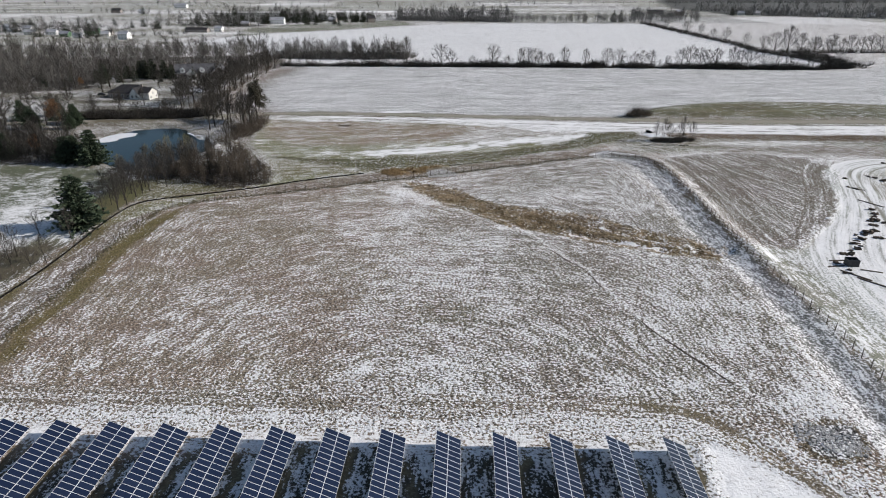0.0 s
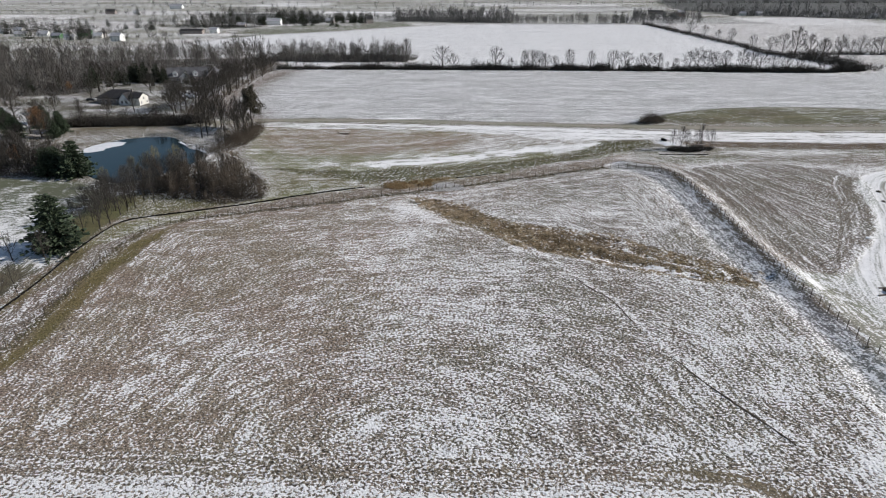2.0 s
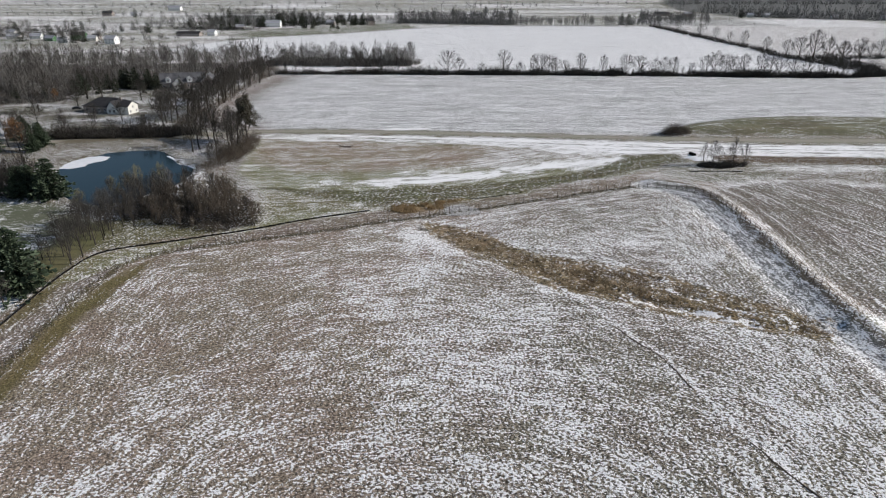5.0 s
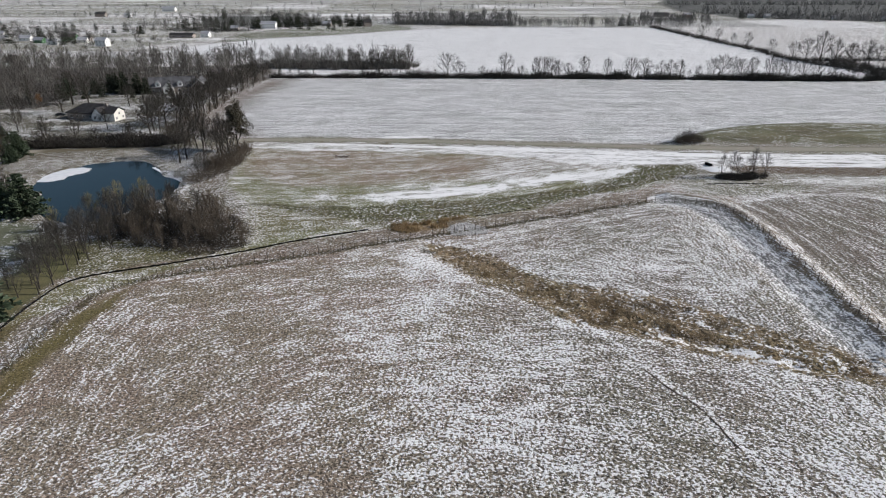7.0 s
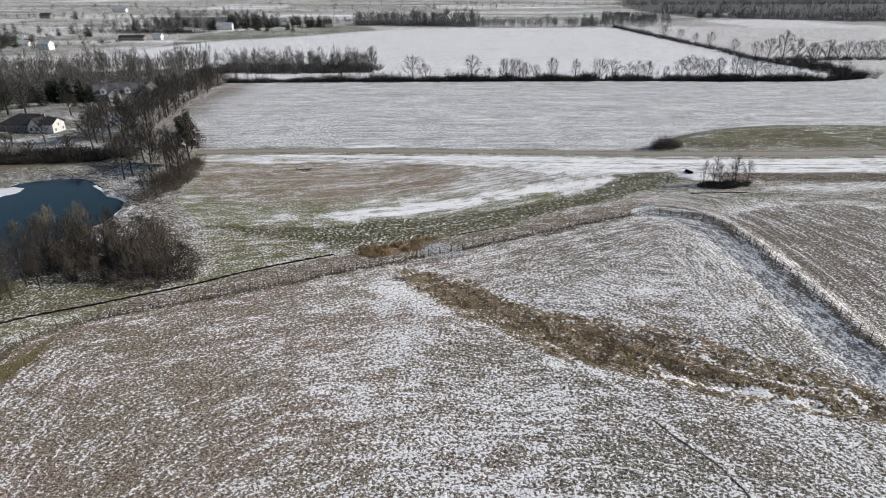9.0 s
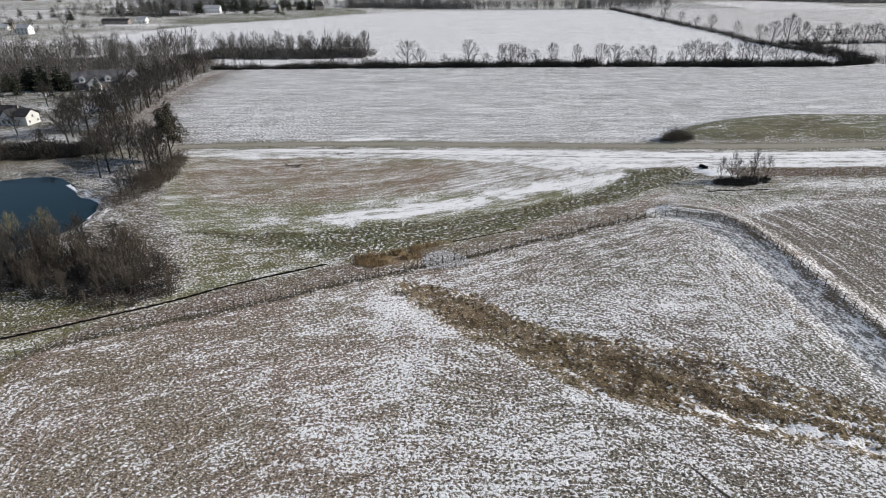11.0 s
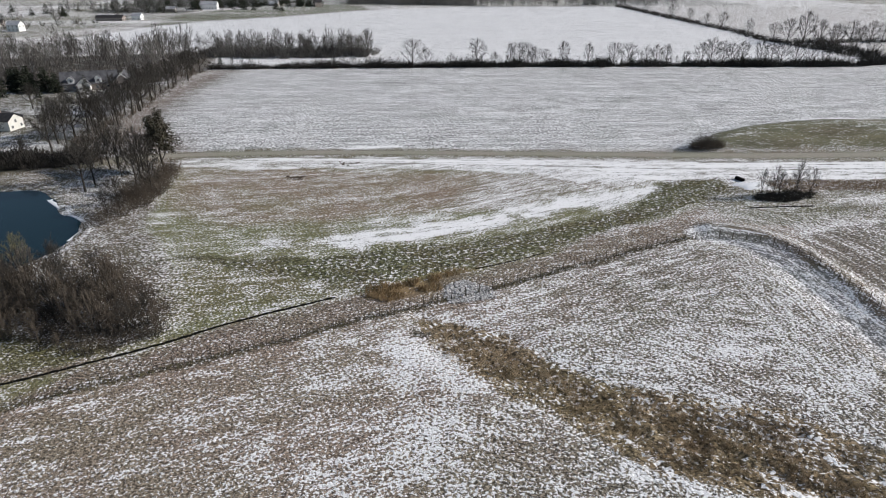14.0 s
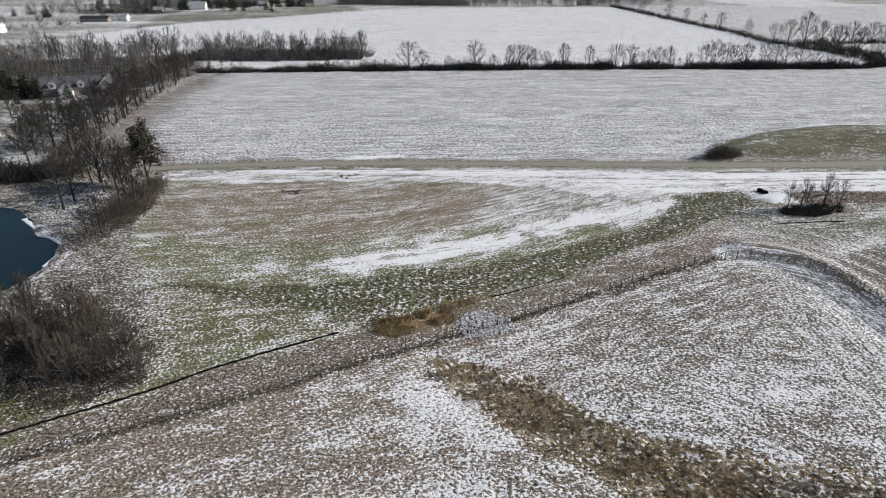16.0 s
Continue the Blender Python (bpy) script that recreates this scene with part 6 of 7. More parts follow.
for poly, n_, sd in (([(-425, 905), (-365, 872), (-335, 880), (-285, 945), (-300, 1000), (-370, 1030), (-420, 950)], 32, 216), ([(-430, 1110), (-285, 1090), (-280, 1190), (-430, 1200)], 10, 217), ([(-320, 960), (-235, 955), (-205, 990), (-210, 1060), (-300, 1040)], 34, 218), ([(-185, 990), (-150, 985), (-140, 1010), (-180, 1030)], 8, 219),
                    ([(-640, 735), (-430, 690), (-405, 735), (-600, 810)], 16, 220), ([(-560, 860), (-430, 800), (-400, 850), (-520, 920)], 8, 221)):
    FAR_CON += [(float(x), float(y)) for x, y in zip(*scatter(poly, n_, sd))]
for k, (x, y) in enumerate(FAR_CON):
    ob = plant(SPRUCE, x, y, tr_.uniform(1.3, 2.4), tr_.uniform(0, 360), tr_.uniform(0.6, 0.8))
    tagged(ob, group="far evergreens")
for x, y, h in ((-375, 749, 15), (-390, 715, 14), (-404, 712, 13), (-418, 700, 12), (-472, 690, 13), (-477, 680, 12), (-591, 866, 14), (-560, 765, 12), (-515, 760, 11), (-600, 850, 13), (-450, 735, 12), (-330, 830, 12)):
    ob = plant(AFAR[int(h) % 6], x, y, h / 9.4, tr_.uniform(0, 360))
    tagged(ob, group="hamlet trees")

xs, ys = scatter([(-700, 760), (-420, 690), (-330, 720), (-290, 860), (-180, 1000), (-200, 1080), (-420, 1010), (-700, 1000)], 300, 211)
keep = vnoise(xs, ys, 40, 212) > 0.48
xs, ys = xs[keep], ys[keep]
stuff("far_undergrowth", THICK, xs, ys, np.random.default_rng(213).uniform(2.5, 7.5, len(xs)), [BRUSH], "dark hedges and bushes round the far hamlet", "hedge", 214)

# grasses
TUFT = [tuft(600 + k, 1.0, 6, 0.5, 0.045) for k in range(6)]
FINE = [tuft(640 + k, 1.0, 9, 0.75, 0.030) for k in range(6)]
xs, ys = scatter(SWALE, 12500, 101)
edge = line_dist(xs, ys, SWALE + SWALE[:1])
core = band(xs, ys, THALWEG, 2.2, 1.8)
thin = zone(xs, ys, MOTTLED, 2.0)
snowy = sum(band(xs + 2.2 * (vnoise(xs, ys, 3.0, 52) - 0.5), ys + 2.2 * (vnoise(xs, ys, 3.0, 53) - 0.5), path, half, 0.5) for path, half in ((SNOW_LINE, 0.75), (SNOW_LINE_2, 0.6), (SNOW_LINE_3, 0.5)))
cover_ = vnoise(xs, ys, 2.6, 102) * 0.6 + vnoise(xs, ys, 7.0, 106) * 0.4
keep = (streak(xs, ys) < 0.54) & (cover_ > 0.24 + 0.10 * step(1.2, 0, edge) + 0.14 * thin * (1 - core) - 0.12 * core) & (snowy < 0.3)
xs, ys, core = xs[keep], ys[keep], core[keep]
stuff("swale_grass", FINE, xs, ys, np.random.default_rng(103).uniform(0.25, 0.65, len(xs)) * (0.25 + 1.0 * vnoise(xs, ys, 1.7, 109) + 0.3 * core), [TALLGRASS], "tall dead brown grass in the swale", "grass", 104)
xs, ys = scatter(SWALE, 10000, 155)
keep = (streak(xs, ys) > 0.50) & (line_dist(xs, ys, SWALE + SWALE[:1]) > 1.0 + 2.0 * vnoise(xs, ys, 3, 156)) & (sum(band(xs, ys, path, 0.7, 0.5) for path in (SNOW_LINE, SNOW_LINE_2, SNOW_LINE_3)) < 0.3)
xs, ys = xs[keep], ys[keep]
stuff("swale_grass", FINE, xs, ys, np.random.default_rng(157).uniform(0.3, 0.75, len(xs)), [DARKGRASS], "matted swale growth, toned dark for shadowed ridges", "grass", 158)
xs, ys = scatter(SEDGE, 700, 105)
keep = vnoise(xs, ys, 2.5, 119) > 0.42
xs, ys = xs[keep], ys[keep]
r_ = np.random.default_rng(129)
xs, ys = np.concatenate([xs, -26.2 + r_.normal(0, 1.9, 150)]), np.concatenate([ys, 202.4 + r_.normal(0, 1.3, 150)])
stuff("sedge", TUFT, xs, ys, np.random.default_rng(106).uniform(0.4, 1.3, len(xs)) * (0.4 + vnoise(xs, ys, 3, 118)), [RUSTGRASS], "rust-brown sedge in a wet hollow", "grass", 107)
xs, ys = scatter(GREEN_BAND, 5200, 108)
stuff("meadow_grass", TUFT, xs, ys, np.random.default_rng(109).uniform(0.22, 0.5, len(xs)), [OLIVE], "olive winter grass in clumps", "grass", 110)
xs, ys = scatter(MEADOW, 4200, 111)
keep = zone(xs, ys, SNOW_TONGUE, 2) < 0.4
xs, ys = xs[keep], ys[keep]
stuff("meadow_grass", TUFT, xs, ys, np.random.default_rng(112).uniform(0.2, 0.42, len(xs)), [OLIVE], "rough meadow grass showing through snow", "grass", 113)
pts = [(x + tr_.gauss(0, 0.5), y + tr_.gauss(0, 0.5)) for x, y, a in along(WIRE_LINE, 0.16) if x < 48 or tr_.random() < 0.12]
xs, ys = np.array([p[0] for p in pts]), np.array([p[1] for p in pts])
stuff("fence_grass", TUFT, xs, ys, np.random.default_rng(114).uniform(0.3, 0.85, len(xs)), [OLIVE], "dead grass standing along the wire fence", "grass", 115)
xs, ys = scatter(GRASS_STRIP, 2200, 116)
xs2, ys2 = scatter([(-98, 74), (-95, 74), (-95, 120), (-96.5, 150), (-95, 164), (-90, 168.5), (-80, 173.5), (-81, 176), (-93, 171), (-99, 166), (-99.5, 150), (-97.5, 118)], 1800, 117)
xs, ys = np.concatenate([xs, xs2]), np.concatenate([ys, ys2])
stuff("strip_grass", TUFT, xs, ys, np.random.default_rng(118).uniform(0.18, 0.42, len(xs)), [STRAWGRASS], "yellow-brown uncut grass strip", "grass", 119)
xs, ys = scatter([(92, 257), (150, 255), (230, 257), (230, 265), (90, 265)], 2600, 126)
stuff("bank_grass", TUFT, xs, ys, np.random.default_rng(127).uniform(0.3, 0.8, len(xs)), [DARKGRASS], "rough brown grass on the bank", "grass", 128)
STUB = [tuft(620 + k, 1.0, 4, 0.9, 0.11) for k in range(6)]
xs, ys = scatter([p for p in FIELD], 15000, 120)
keep = vnoise(xs, ys, 2.0, 122) > 0.35
xs, ys = xs[keep], ys[keep]
stuff("field_stubble", STUB, xs, ys, np.random.default_rng(121).uniform(0.12, 0.30, len(xs)), [STUBBLE], "short pale stubble and dead weeds in the field", "stubble", 123)
pts = [(x + tr_.gauss(0, 0.9), y + tr_.gauss(0, 0.9)) for x, y, a in along(TURN_STRIP, 0.16) if x > 22]
xs, ys = np.array([p[0] for p in pts]), np.array([p[1] for p in pts])
stuff("strip_grass", TUFT, xs, ys, np.random.default_rng(124).uniform(0.15, 0.38, len(xs)), [STRAWGRASS], "brown grass along the turning track", "grass", 125)


# ---- stones ----
def stone(seed):
    r = random.Random(seed)
    bm = bmesh.new()
    bmesh.ops.create_icosphere(bm, subdivisions=1, radius=0.5)
    for v in bm.verts:
        v.co *= r.uniform(0.72, 1.12)
        v.co.z *= 0.7
    me_ = [tuple(v.co) for v in bm.verts], [tuple(v.index for v in f.verts) for f in bm.faces]
    bm.free()
    g_ = Geo()
    g_.add(*me_)
    return g_.arrays()


PEBBLE = [stone(700 + k) for k in range(6)]
xs, ys = scatter(RIPRAP, 520, 131)
stuff("riprap", PEBBLE, xs, ys, np.random.default_rng(132).uniform(0.3, 0.75, len(xs)), [STONE], "pale riprap stones under the fence", "rocks", 133, sink=-0.03)
xs, ys = scatter(ROCKS, 480, 134)
stuff("riprap", PEBBLE, xs, ys, np.random.default_rng(135).uniform(0.2, 0.5, len(xs)), [STONE], "grey riprap stones round a basin outlet", "rocks", 136, sink=-0.03)
xs, ys = scatter([(-124, 283), (-115, 283), (-104, 268), (-101, 252), (-107, 247), (-117, 257), (-123, 267), (-138, 268.5), (-152, 265), (-153, 268), (-138, 272), (-126, 272)], 260, 137)
stuff("bank_stones", PEBBLE, xs, ys, np.random.default_rng(138).uniform(0.4, 1.0, len(xs)), [STONE], "stones along the pond bank", "rocks", 139)

# eroded rill through the field
g = Geo()
pts = along(RILL, 0.35)
rows = []
for k, (x, y, a) in enumerate(pts):
    w = 0.005 + (0.08 + 0.13 * max(0.0, vnoise(np.array([x]), np.array([y]), 7.0, 141)[0] - 0.4)) * float(max(step(139, 134, y) * step(114, 122, y), step(108, 104, y) * step(80, 88, y))) + 0.03 * tr_.random()
    nx_, ny_ = -math.sin(a), math.cos(a)
    o = 0.3 * (vnoise(np.array([x]), np.array([y]), 1.5, 142)[0] - 0.5)
    z = hz(x, y) - 0.16 * (1 - float(step(0.03, 0.07, w)))
    for s, zz in ((-w - 0.1, -0.14), (-w, 0.05), (0, 0.03), (w, 0.07), (w + 0.1, -0.14)):
        rows.append((x + nx_ * (s + o), y + ny_ * (s + o), z + zz + 0.03 * tr_.random()))
g.add(rows, [(5 * k + s, 5 * k + s + 1, 5 * k + s + 6, 5 * k + s + 5) for k in range(len(pts) - 1) for s in range(4)])
tagged(new("erosion_rill", geo_mesh("erosion_rill", g, SOIL, True)), "dark wet soil of a narrow erosion rill", "rill", kind="structure")

# snow drifted below the culvert
g = Geo()
ring_n, rows = 16, [(0.0, 0.0, 0.34)]
for q, z in ((0.4, 0.30), (0.75, 0.18), (1.0, -0.12)):
    for k in range(ring_n):
        a = k * 6.2832 / ring_n
        w = q * (1 + 0.25 * math.sin(3 * a + 1) + 0.15 * math.sin(5 * a))
        rows.append((4.4 * w * math.cos(a), 3.4 * w * math.sin(a), z + 0.04 * math.sin(7 * a + q * 9)))
g.add(rows, [(0, 1 + k, 1 + (k + 1) % ring_n) for k in range(ring_n)] + [(1 + r_ * ring_n + k, 1 + (r_ + 1) * ring_n + k, 1 + (r_ + 1) * ring_n + (k + 1) % ring_n, 1 + r_ * ring_n + (k + 1) % ring_n) for r_ in range(2) for k in range(ring_n)])
drift = new("snow_drift", geo_mesh("snow_drift", g, SNOW, True))
drift.matrix_basis = pose(80.8, 261.6, hz(80.8, 261.6), 0, 0, 15)
tagged(drift, "clean white snow drifted below a culvert", "snow")

# small heaps on the meadow
for x, y, n_ in ((-55, 274, 34), (-41, 287.6, 12)):
    r_ = np.random.default_rng(int(y))
    stuff("soil_heap", PEBBLE, x + r_.normal(0, 2.2, n_), y + r_.normal(0, 1.0, n_), r_.uniform(0.5, 1.3, n_), [SOIL], "small heap of brown clods and dead weeds", "soil heap", 150, sink=0.05)

# culvert
cv = thing("culvert_pipe", pose(80.6, 266.2, hz(80.6, 266.2) + 0.4, 0, 0, 20), "black plastic culvert pipe end in the bank", "pipe")
g = Geo()
n = 14
ring = lambda r, y: [(r * math.cos(6.2832 * k / n), y, r * math.sin(6.2832 * k / n)) for k in range(n)]
g.add(ring(0.62, -1.4) + ring(0.62, 1.4) + ring(0.52, -1.4) + ring(0.52, 1.4),
      [(k, (k + 1) % n, n + (k + 1) % n, n + k) for k in range(n)] + [(2 * n + (k + 1) % n, 2 * n + k, 3 * n + k, 3 * n + (k + 1) % n) for k in range(n)] +
      [(k, 2 * n + k, 2 * n + (k + 1) % n, (k + 1) % n) for k in range(n)] + [(n + (k + 1) % n, 3 * n + (k + 1) % n, 3 * n + k, n + k) for k in range(n)])
part("pipe", g, FABRIC, cv)


# ---- houses ----
def window_mesh(w, h):
    g = Geo()
    t = 0.09
    for x0, x1, z0, z1 in ((-w / 2 - t, w / 2 + t, -t, 0), (-w / 2 - t, w / 2 + t, h, h + t), (-w / 2 - t, -w / 2, 0, h), (w / 2, w / 2 + t, 0, h), (-0.03, 0.03, 0, h)):
        g.box(x0, x1, -0.09, 0.02, z0, z1)
    p = Geo()
    p.box(-w / 2, w / 2, -0.05, 0.01, 0, h)
    return geo_mesh("window", g, WHITE), geo_mesh("pane", p, PANE)


WIN = window_mesh(1.1, 1.4)
WIN_S = window_mesh(0.9, 1.1)


def window(house, m, kind=None):
    f, p = kind or WIN
    w = part("window", f, None, house, "white-framed window", at=m)
    part("pane", p, None, w, "dark glass")


def gable_block(house, x0, x1, y0, y1, wall_h, ridge, wall, roof, along_x=True, over=0.4, slab=0.22, end_wall=None):
    """Walls up to the gables and a roof of two slabs. The ridge runs along x or along y."""
    g = Geo()
    turn = None
    if not along_x:
        turn = Matrix.Rotation(radians(90), 4, 'Z')
        x0, x1, y0, y1 = y0, y1, -x1, -x0
    ym = (y0 + y1) / 2
    g.prism([(y0, -0.4), (y1, -0.4), (y1, wall_h), (ym, ridge), (y0, wall_h)], x0, x1, turn=turn)
    part("wall", g, wall, house)
    for side in (-1, 1):
        g = Geo()
        ye = y0 if side < 0 else y1
        slope = (ridge - wall_h) / abs(ym - ye)
        yo = ye + side * over
        zo = wall_h - slope * over
        g.prism([(yo, zo + 0.02), (ym, ridge + 0.02), (ym, ridge + slab), (yo, zo + slab)], x0 - over, x1 + over, turn=turn)
        part("roof", g, roof, house)


def hip_block(house, x0, x1, y0, y1, wall_h, ridge, wall, roof, over=0.6):
    g = Geo()
    g.box(x0, x1, y0, y1, -0.4, wall_h)
    part("wall", g, wall, house)
    run = (y1 - y0) / 2 + over
    ym = (y0 + y1) / 2
    a, b, c, d = x0 - over, x1 + over, y0 - over, y1 + over
    g = Geo()
    low = [(a, c, wall_h - 0.05), (b, c, wall_h - 0.05), (b, d, wall_h - 0.05), (a, d, wall_h - 0.05)]
    eave = [(x, y, wall_h + 0.18) for x, y, _ in low]
    top = [(a + run, ym, ridge), (b - run, ym, ridge)]
    g.add(low + eave + top, [(3, 2, 1, 0), (0, 1, 5, 4), (1, 2, 6, 5), (2, 3, 7, 6), (3, 0, 4, 7), (4, 5, 9, 8), (5, 6, 9), (6, 7, 8, 9), (7, 4, 8)])
    part("roof", g, roof, house)


def chimney(house, x, y, z0, z1, mat):
    g = Geo()
    g.box(x - 0.45, x + 0.45, y - 0.35, y + 0.35, z0, z1)
    g.box(x - 0.52, x + 0.52, y - 0.42, y + 0.42, z1, z1 + 0.15)
    part("chimney", g, mat, house)


# low hip-roofed house with a cream gable end
h1 = thing("house", pose(-188, 341, 0, 0, 0, -9), "low house with dark hip roof and cream gable end", "house", "houses by the pond")
hip_block(h1, -14, 8, -5, 7, 3.2, 7.0, BRICKY, ROOF)
gable_block(h1, 7, 12.5, -6.0, 1.6, 4.0, 6.2, SIDING, ROOF)
gable_block(h1, 1.0, 6.4, -6.6, 1.0, 3.3, 6.2, WHITE, ROOF, along_x=False, over=0.35)
chimney(h1, 4.5, 0.2, 5.5, 7.3, BRICKY)
for x in (-12, -8.5, -5, -1.5):
    window(h1, pose(x, -5.0, 0.9))
for x in (2.4, 5.0):
    window(h1, pose(x, -6.6, 0.9))
for y, z in ((-4.4, 0.9), (0.2, 0.9), (-2.2, 2.9)):
    window(h1, pose(12.5, y, z, 0, 0, 90), WIN_S)
g = Geo()
g.box(-0.5, 0.5, -0.08, 0.02, 0, 2.1)
part("door", g, WHITE, h1, at=pose(-0.1, -5.0, 0))

# larger house with white dormers
h2 = thing("house", pose(-184, 420, 0, 0, 0, 16), "large grey-roofed house with white dormer gables", "house", "houses by the pond")
gable_block(h2, -15, 11, -5, 6, 3.4, 8.6, BRICKY, GREYROOF)
gable_block(h2, 9.5, 18.5, -7, 5, 3.4, 8.0, BRICKY, GREYROOF, along_x=False)
for x in (-10, 2.5):
    gable_block(h2, x - 1.4, x + 1.4, -4.9, 1, 5.4, 6.9, WHITE, GREYROOF, along_x=False, over=0.3)
    window(h2, pose(x, -4.92, 4.3), WIN_S)
gable_block(h2, -6.8, -1.2, -8.2, 0, 3.2, 6.0, WHITE, GREYROOF, along_x=False, over=0.4)
for x in (-13, -9, 1.5, 6.5):
    window(h2, pose(x, -5.0, 1.0))
for x in (11.8, 16.2):
    window(h2, pose(x, -7.0, 1.0))
for x in (-5.4, -2.6):
    window(h2, pose(x, -8.2, 1.0), WIN_S)
for s in (-1, 1):
    g = Geo()
    g.prism([(-0.15, 0), (0.15, 0), (0.15, 0.35), (-0.15, 0.35)], 0, 7.4)
    part("gable_trim", g, WHITE, h2, at=pose(14 + s * 4.9, -7.45, 3.3, 0, -41 if s < 0 else -139, 0))
for x, half, rise, y0, z0 in ((-10, 1.7, 1.5, -5.25, 5.35), (2.5, 1.7, 1.5, -5.25, 5.35), (-4.0, 3.2, 2.85, -8.65, 3.15)):
    for s in (-1, 1):
        g = Geo()
        long_ = math.hypot(half, rise)
        g.prism([(-0.06, 0), (0.06, 0), (0.06, 0.32), (-0.06, 0.32)], 0, long_)
        tip = math.degrees(math.atan2(rise, half))
        part("gable_trim", g, WHITE, h2, at=pose(x + s * half, y0, z0, 0, -tip if s < 0 else tip - 180, 0))
chimney(h2, -8.5, 1.5, 6.5, 9.6, BRICKY)


def far_house(x, y, rot, w, d, wall_h, ridge, wall, roof, label, storeys=1, group="far houses", name="house"):
    w, d = 0.68 * w, 0.75 * d
    ob = thing(name, pose(x, y, hz(x, y), 0, 0, rot), label, "house" if name == "house" else "barn", group)
    gable_block(ob, -w / 2, w / 2, -d / 2, d / 2, wall_h, ridge, wall, roof)
    for st in range(storeys):
        for k in range(max(2, int(w / 3.2))):
            window(ob, pose(-w / 2 + (k + 0.5) * w / max(2, int(w / 3.2)), -d / 2, 0.9 + 2.7 * st))
    for yy in (-d / 4, d / 4):
        window(ob, pose(w / 2, yy, 0.9 + 2.7 * (storeys - 1), 0, 0, 90))
    return ob


far_house(-381, 692, -8, 17, 11, 5.8, 8.6, WHITE, SNOWROOF, "white two-storey farmhouse beyond the wood", 2)
far_house(-422, 726, 10, 14, 9, 3.0, 6, SIDING, SNOWROOF, "cream house with a snow-dusted roof")
far_house(-500, 748, 4, 18, 10, 3.2, 6, WHITE, SNOWROOF, "white house with a snow-dusted roof")
far_house(-455, 756, 12, 22, 12, 3.8, 7, GREENPAINT, ROOF, "green sheet-metal farm shed", 1, "far sheds", "shed")
far_house(-545, 772, -4, 16, 9, 5.6, 8.2, SIDING, SNOWROOF, "cream two-storey house far off", 2)
far_house(-570, 780, 8, 15, 9, 3.2, 6, WHITE, SNOWROOF, "white house with a pale roof")
far_house(-341, 792, -3, 42, 12, 3.4, 5.6, BRICKY, ROOF, "long low dark barn", 1, "far barns", "barn")
far_house(-316, 800, -3, 14, 11, 4.4, 7.0, WHITE, SNOWROOF, "white shed beside the long barn", 1, "far barns", "barn")
far_house(-284, 946, 3, 32, 16, 6, 9.5, WHITE, SNOWROOF, "white barn with a pale metal roof", 1, "far barns", "barn")
far_house(-212, 1000, -6, 18, 11, 3.6, 6.6, BRICKY, SNOWROOF, "house with a snowy roof among trees")
far_house(-240, 1030, 8, 18, 11, 3.6, 6.6, WHITE, SNOWROOF, "white house with a snowy roof")
far_house(-150, 990, 20, 16, 12, 6, 10, BRICKY, ROOF, "dark gabled house by evergreens", 2)
far_house(-680, 1225, 5, 26, 14, 5, 9, BRICKY, ROOF, "dark barn on a far field", 1, "far barns", "barn")
far_house(-630, 1225, 5, 16, 10, 4, 7, WHITE, SNOWROOF, "small white house far off")
far_house(-649, 1442, 0, 40, 16, 6, 10, WHITE, SNOWROOF, "wide white far barn", 1, "far barns", "barn")
far_house(363, 1270, -4, 40, 14, 4.5, 7.5, BRICKY, ROOF, "dark far barn by the snowfield", 1, "far barns", "barn")
far_house(398, 1232, 2, 20, 14, 5.5, 9, REDROOF, SNOWROOF, "faded red far barn", 1, "far barns", "barn")
far_house(515, 1238, -6, 16, 10, 4, 7, SIDING, SNOWROOF, "pale far house at the wood's edge")
far_house(545, 1240, 6, 16, 10, 4, 7, WHITE, SNOWROOF, "white far house at the wood's edge")
far_house(640, 1190, 6, 15, 10, 4, 7, WHITE, SNOWROOF, "white far house before the blue wood")
far_house(720, 1180, -8, 15, 10, 4, 7, SIDING, SNOWROOF, "cream far house before the blue wood")
far_house(-278, 345, 5, 14, 10, 3.4, 6.0, SIDING, SNOWROOF, "pale garage at the wood's edge")


far_house(-442, 704, 20, 14, 9, 3, 5.6, WHITE, SNOWROOF, "white bungalow in the far hamlet")
far_house(-467, 722, -14, 18, 9, 3.2, 5.8, GREENPAINT, SNOWROOF, "green shed with a pale roof", 1, "far sheds", "shed")
far_house(-428, 745, 5, 12, 8, 3, 5.4, BRICKY, ROOF, "brown house with a dark roof")
far_house(-522, 742, 8, 20, 10, 3.4, 6, SIDING, SNOWROOF, "cream ranch house far off")
far_house(-590, 800, -5, 16, 10, 5.4, 8, WHITE, SNOWROOF, "white two-storey house far off", 2)
far_house(-318, 905, 4, 16, 10, 3.4, 6.4, BRICKY, SNOWROOF, "brown house among evergreens")


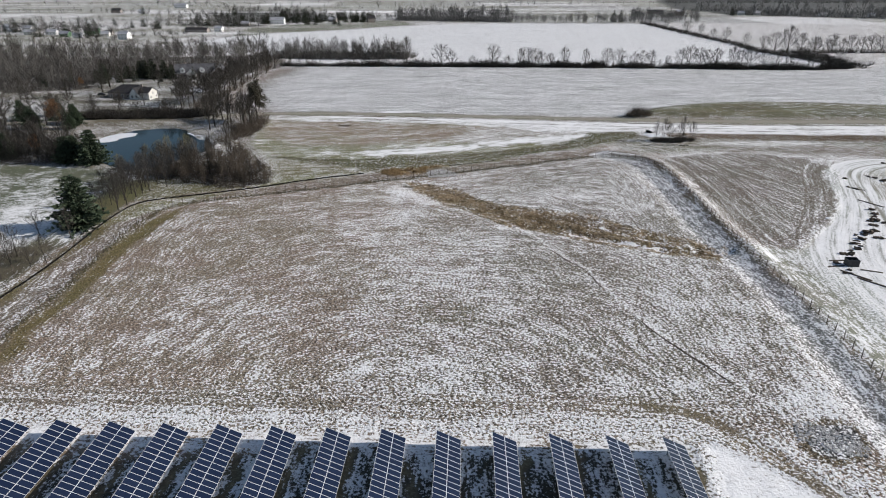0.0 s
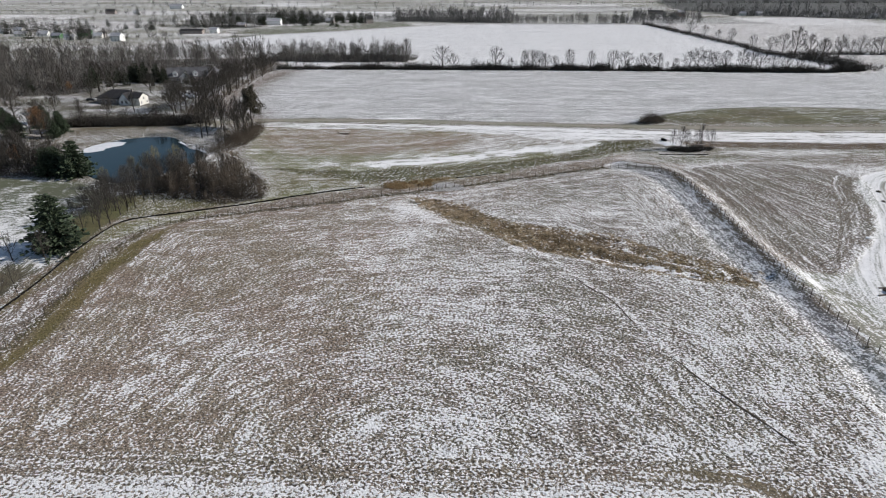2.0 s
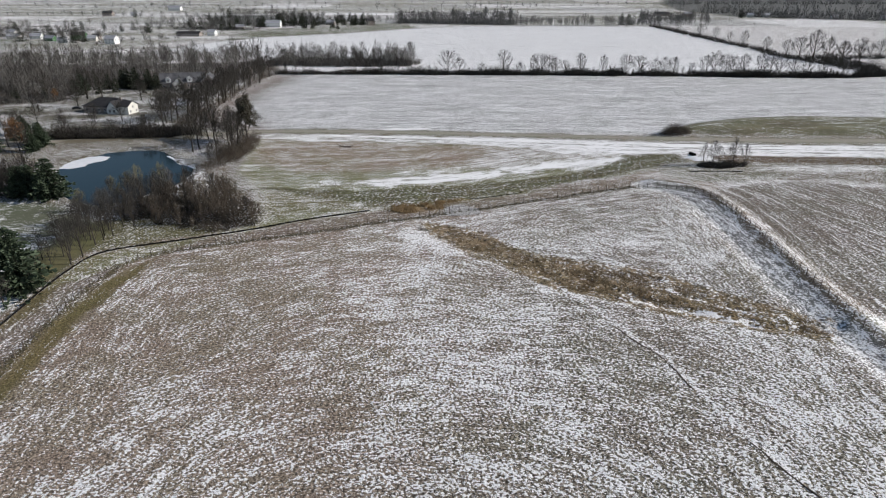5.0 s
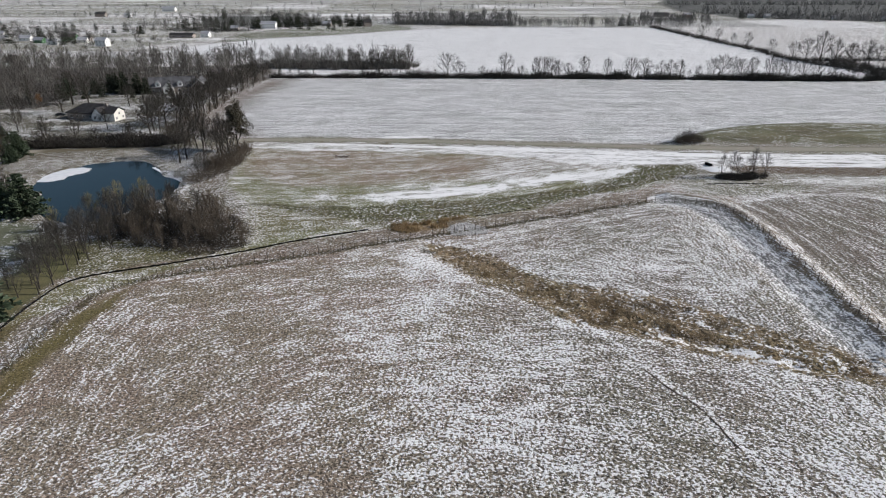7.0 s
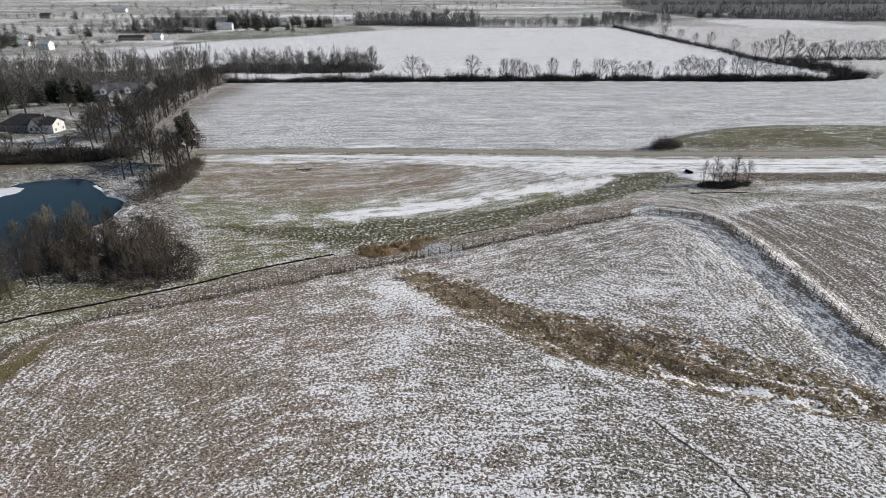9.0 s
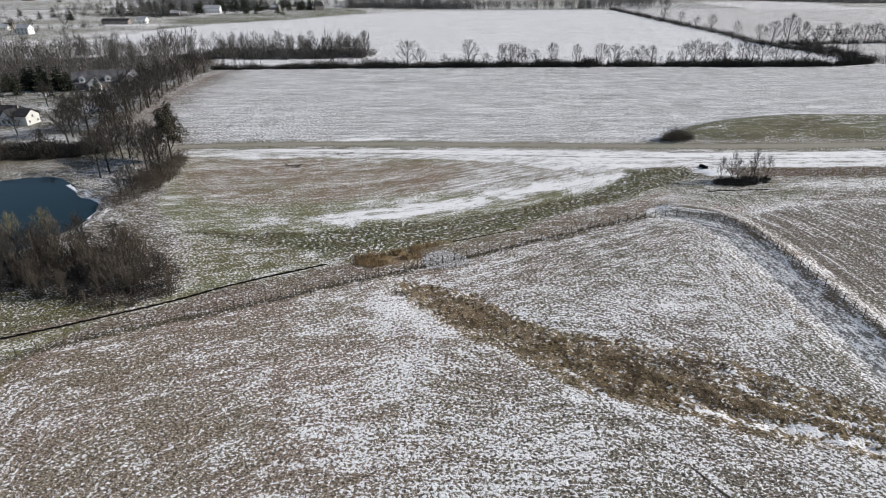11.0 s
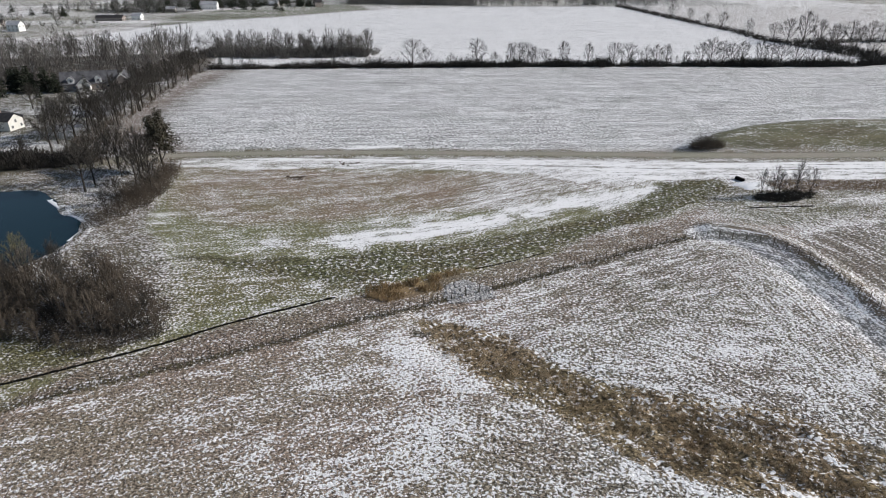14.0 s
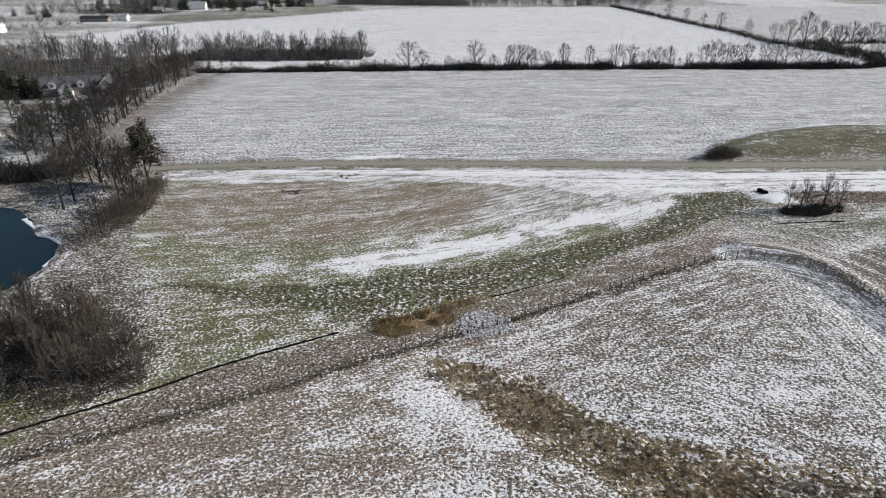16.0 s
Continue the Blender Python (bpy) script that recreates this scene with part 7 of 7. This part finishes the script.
# ---- vehicles ----
def car(x, y, rot, paint_, label):
    c = thing("car", pose(x, y, hz(x, y), 0, 0, rot), label, "car", "cars in the drive")
    g = Geo()
    side = [(-2.25, 0.35), (2.2, 0.35), (2.28, 0.75), (1.3, 0.98), (0.65, 1.46), (-1.2, 1.48), (-1.95, 1.0), (-2.28, 0.9)]
    g.prism(side, -0.86, 0.86, turn=Matrix.Rotation(radians(-90), 4, 'Z'))
    part("body", g, paint_, c)
    for s in (-1, 1):
        g = Geo()
        g.prism([(-1.55, 1.0), (0.95, 1.0), (0.52, 1.38), (-1.15, 1.40)], 0.865 * s, 0.88 * s, turn=Matrix.Rotation(radians(-90), 4, 'Z'))
        part("window", g, PANE, c)
        for wx in (-1.4, 1.4):
            g = Geo()
            g.tube([(wx, 0.72 * s, 0.33), (wx, 0.92 * s, 0.33)], [0.33], 12, cap=True)
            part("wheel", g, TYRE, c)
    return c


car(-211, 346, 15, DARKPAINT, "dark car parked on the snowy drive")
car(-205, 348, 40, DARKPAINT, "dark car beside the house")

# ---- building-site debris on the dirt lot ----
bin_ = thing("skip_bin", pose(92.0, 132.4, hz(92, 132), 0, 0, -4), "dark steel skip bin on the dirt lot", "skip")
g = Geo()
for x0, x1, y0, y1 in ((-1.6, 1.6, -1.15, -1.05), (-1.6, 1.6, 1.05, 1.15), (-1.6, -1.5, -1.05, 1.05), (1.5, 1.6, -1.05, 1.05)):
    g.box(x0, x1, y0, y1, 0.05, 1.7)
g.box(-1.5, 1.5, -1.05, 1.05, 0.05, 0.15)
part("body", g, DARKPAINT, bin_)
for x in (-1.2, -0.4, 0.4, 1.2):
    g = Geo()
    g.box(x - 0.06, x + 0.06, -1.22, -1.15, 0.05, 1.7)
    part("rib", g, DARKPAINT, bin_)
    g = Geo()
    g.box(x - 0.06, x + 0.06, 1.15, 1.22, 0.05, 1.7)
    part("rib", g, DARKPAINT, bin_)
g = Geo()
g.box(-1.68, 1.68, -1.24, -1.04, 1.7, 1.8)
g.box(-1.68, 1.68, 1.04, 1.24, 1.7, 1.8)
part("rim", g, DARKPAINT, bin_)
bin_.scale = (0.82, 0.82, 0.95)
plank_g = Geo()
plank_g.box(-2.2, 2.2, -0.18, 0.18, 0, 0.12)
plank_m = geo_mesh("timber_beam", plank_g, SOIL)
for x, y, rot, s in ((88.2, 131.6, 12, 1.0), (90.0, 134.8, 5, 0.8), (94.9, 129.2, -20, 1.0), (90, 126.8, -52, 1.5), (91.6, 123.4, -50, 1.4), (122.1, 178, -58, 1.0), (123.8, 175, -55, 0.9), (127, 190, -40, 0.8)):
    ob = tagged(new("timber_beam", plank_m), "dark weathered timber lying on snow", "timber", "loose timbers")
    ob.matrix_basis = pose(x, y, hz(x, y) - 0.03, 0, 0, rot)
    ob.scale = (s, 1.2, 1.6)
dr = random.Random(9)
LUMP = []
for k in range(6):
    g = Geo()
    for q in range(4):
        turn = Matrix.Translation((dr.uniform(-0.28, 0.28), dr.uniform(-0.28, 0.28), dr.uniform(0.1, 0.35))) @ Euler((dr.uniform(-0.5, 0.5), dr.uniform(-0.5, 0.5), dr.uniform(0, 3))).to_matrix().to_4x4()
        a_, b_, c_ = dr.uniform(0.2, 0.5), dr.uniform(0.12, 0.3), dr.uniform(0.06, 0.25)
        g.prism([(-b_, -c_), (b_ * dr.uniform(0.6, 1), -c_), (b_, c_ * dr.uniform(0.3, 1)), (b_ * dr.uniform(-0.3, 0.5), c_), (-b_ * dr.uniform(0.7, 1), c_ * dr.uniform(0.5, 1))], -a_, a_, turn=turn)
    LUMP.append(geo_mesh("spoil_lump", g, SOIL))
for x, y, s in ((95.5, 138.8, 2.2), (97, 141, 1.6), (98.9, 142.3, 2.2), (101, 144, 1.3), (100.3, 145.2, 2.3), (104.1, 148.3, 2.6), (102, 147.4, 1.5), (108, 153.1, 3.0), (110.5, 154, 2.4), (109, 149.5, 2.4), (106, 151.5, 2.0), (104.1, 151.4, 1.6), (112.8, 158.2, 2.4), (115.6, 162.5, 2.6), (117.4, 160.4, 2.0), (114.1, 161.6, 2.2), (118.7, 167.1, 2.4), (117, 165.2, 1.6), (120.2, 170.9, 2.2), (126.5, 190.5, 2.4), (125, 192.5, 2.0), (129.4, 202, 1.8), (140, 202.5, 2.4), (141, 199.5, 2.8), (138.6, 204.5, 1.8), (154.2, 221, 2.2), (93.9, 138.7, 1.8), (89.6, 133.6, 1.8), (94.5, 135.6, 2.0), (88.7, 128, 1.8), (90.2, 130.0, 1.6)):
    ob = tagged(new("spoil_lump", LUMP[dr.randrange(6)]), "dark lump of broken spoil on the snowy lot", "rubble", "spoil lumps")
    ob.matrix_basis = pose(x, y, hz(x, y) - 0.1, 0, 0, dr.uniform(0, 360))
    ob.scale = (s * dr.uniform(0.8, 1.1), s * dr.uniform(0.6, 1.0), s * dr.uniform(0.45, 0.75))
ob = tagged(new("snow_heap", tri_mesh("snow_heap", PEBBLE[2][0] + [0, 0, 0.2], PEBBLE[2][1], mats=[SNOW])), "small heap of pushed snow", "snow heap")
ob.matrix_basis = pose(103.1, 163.3, hz(103.1, 163.3) - 0.05, 0, 0, 30)
ob.scale = (1.8, 1.4, 0.8)
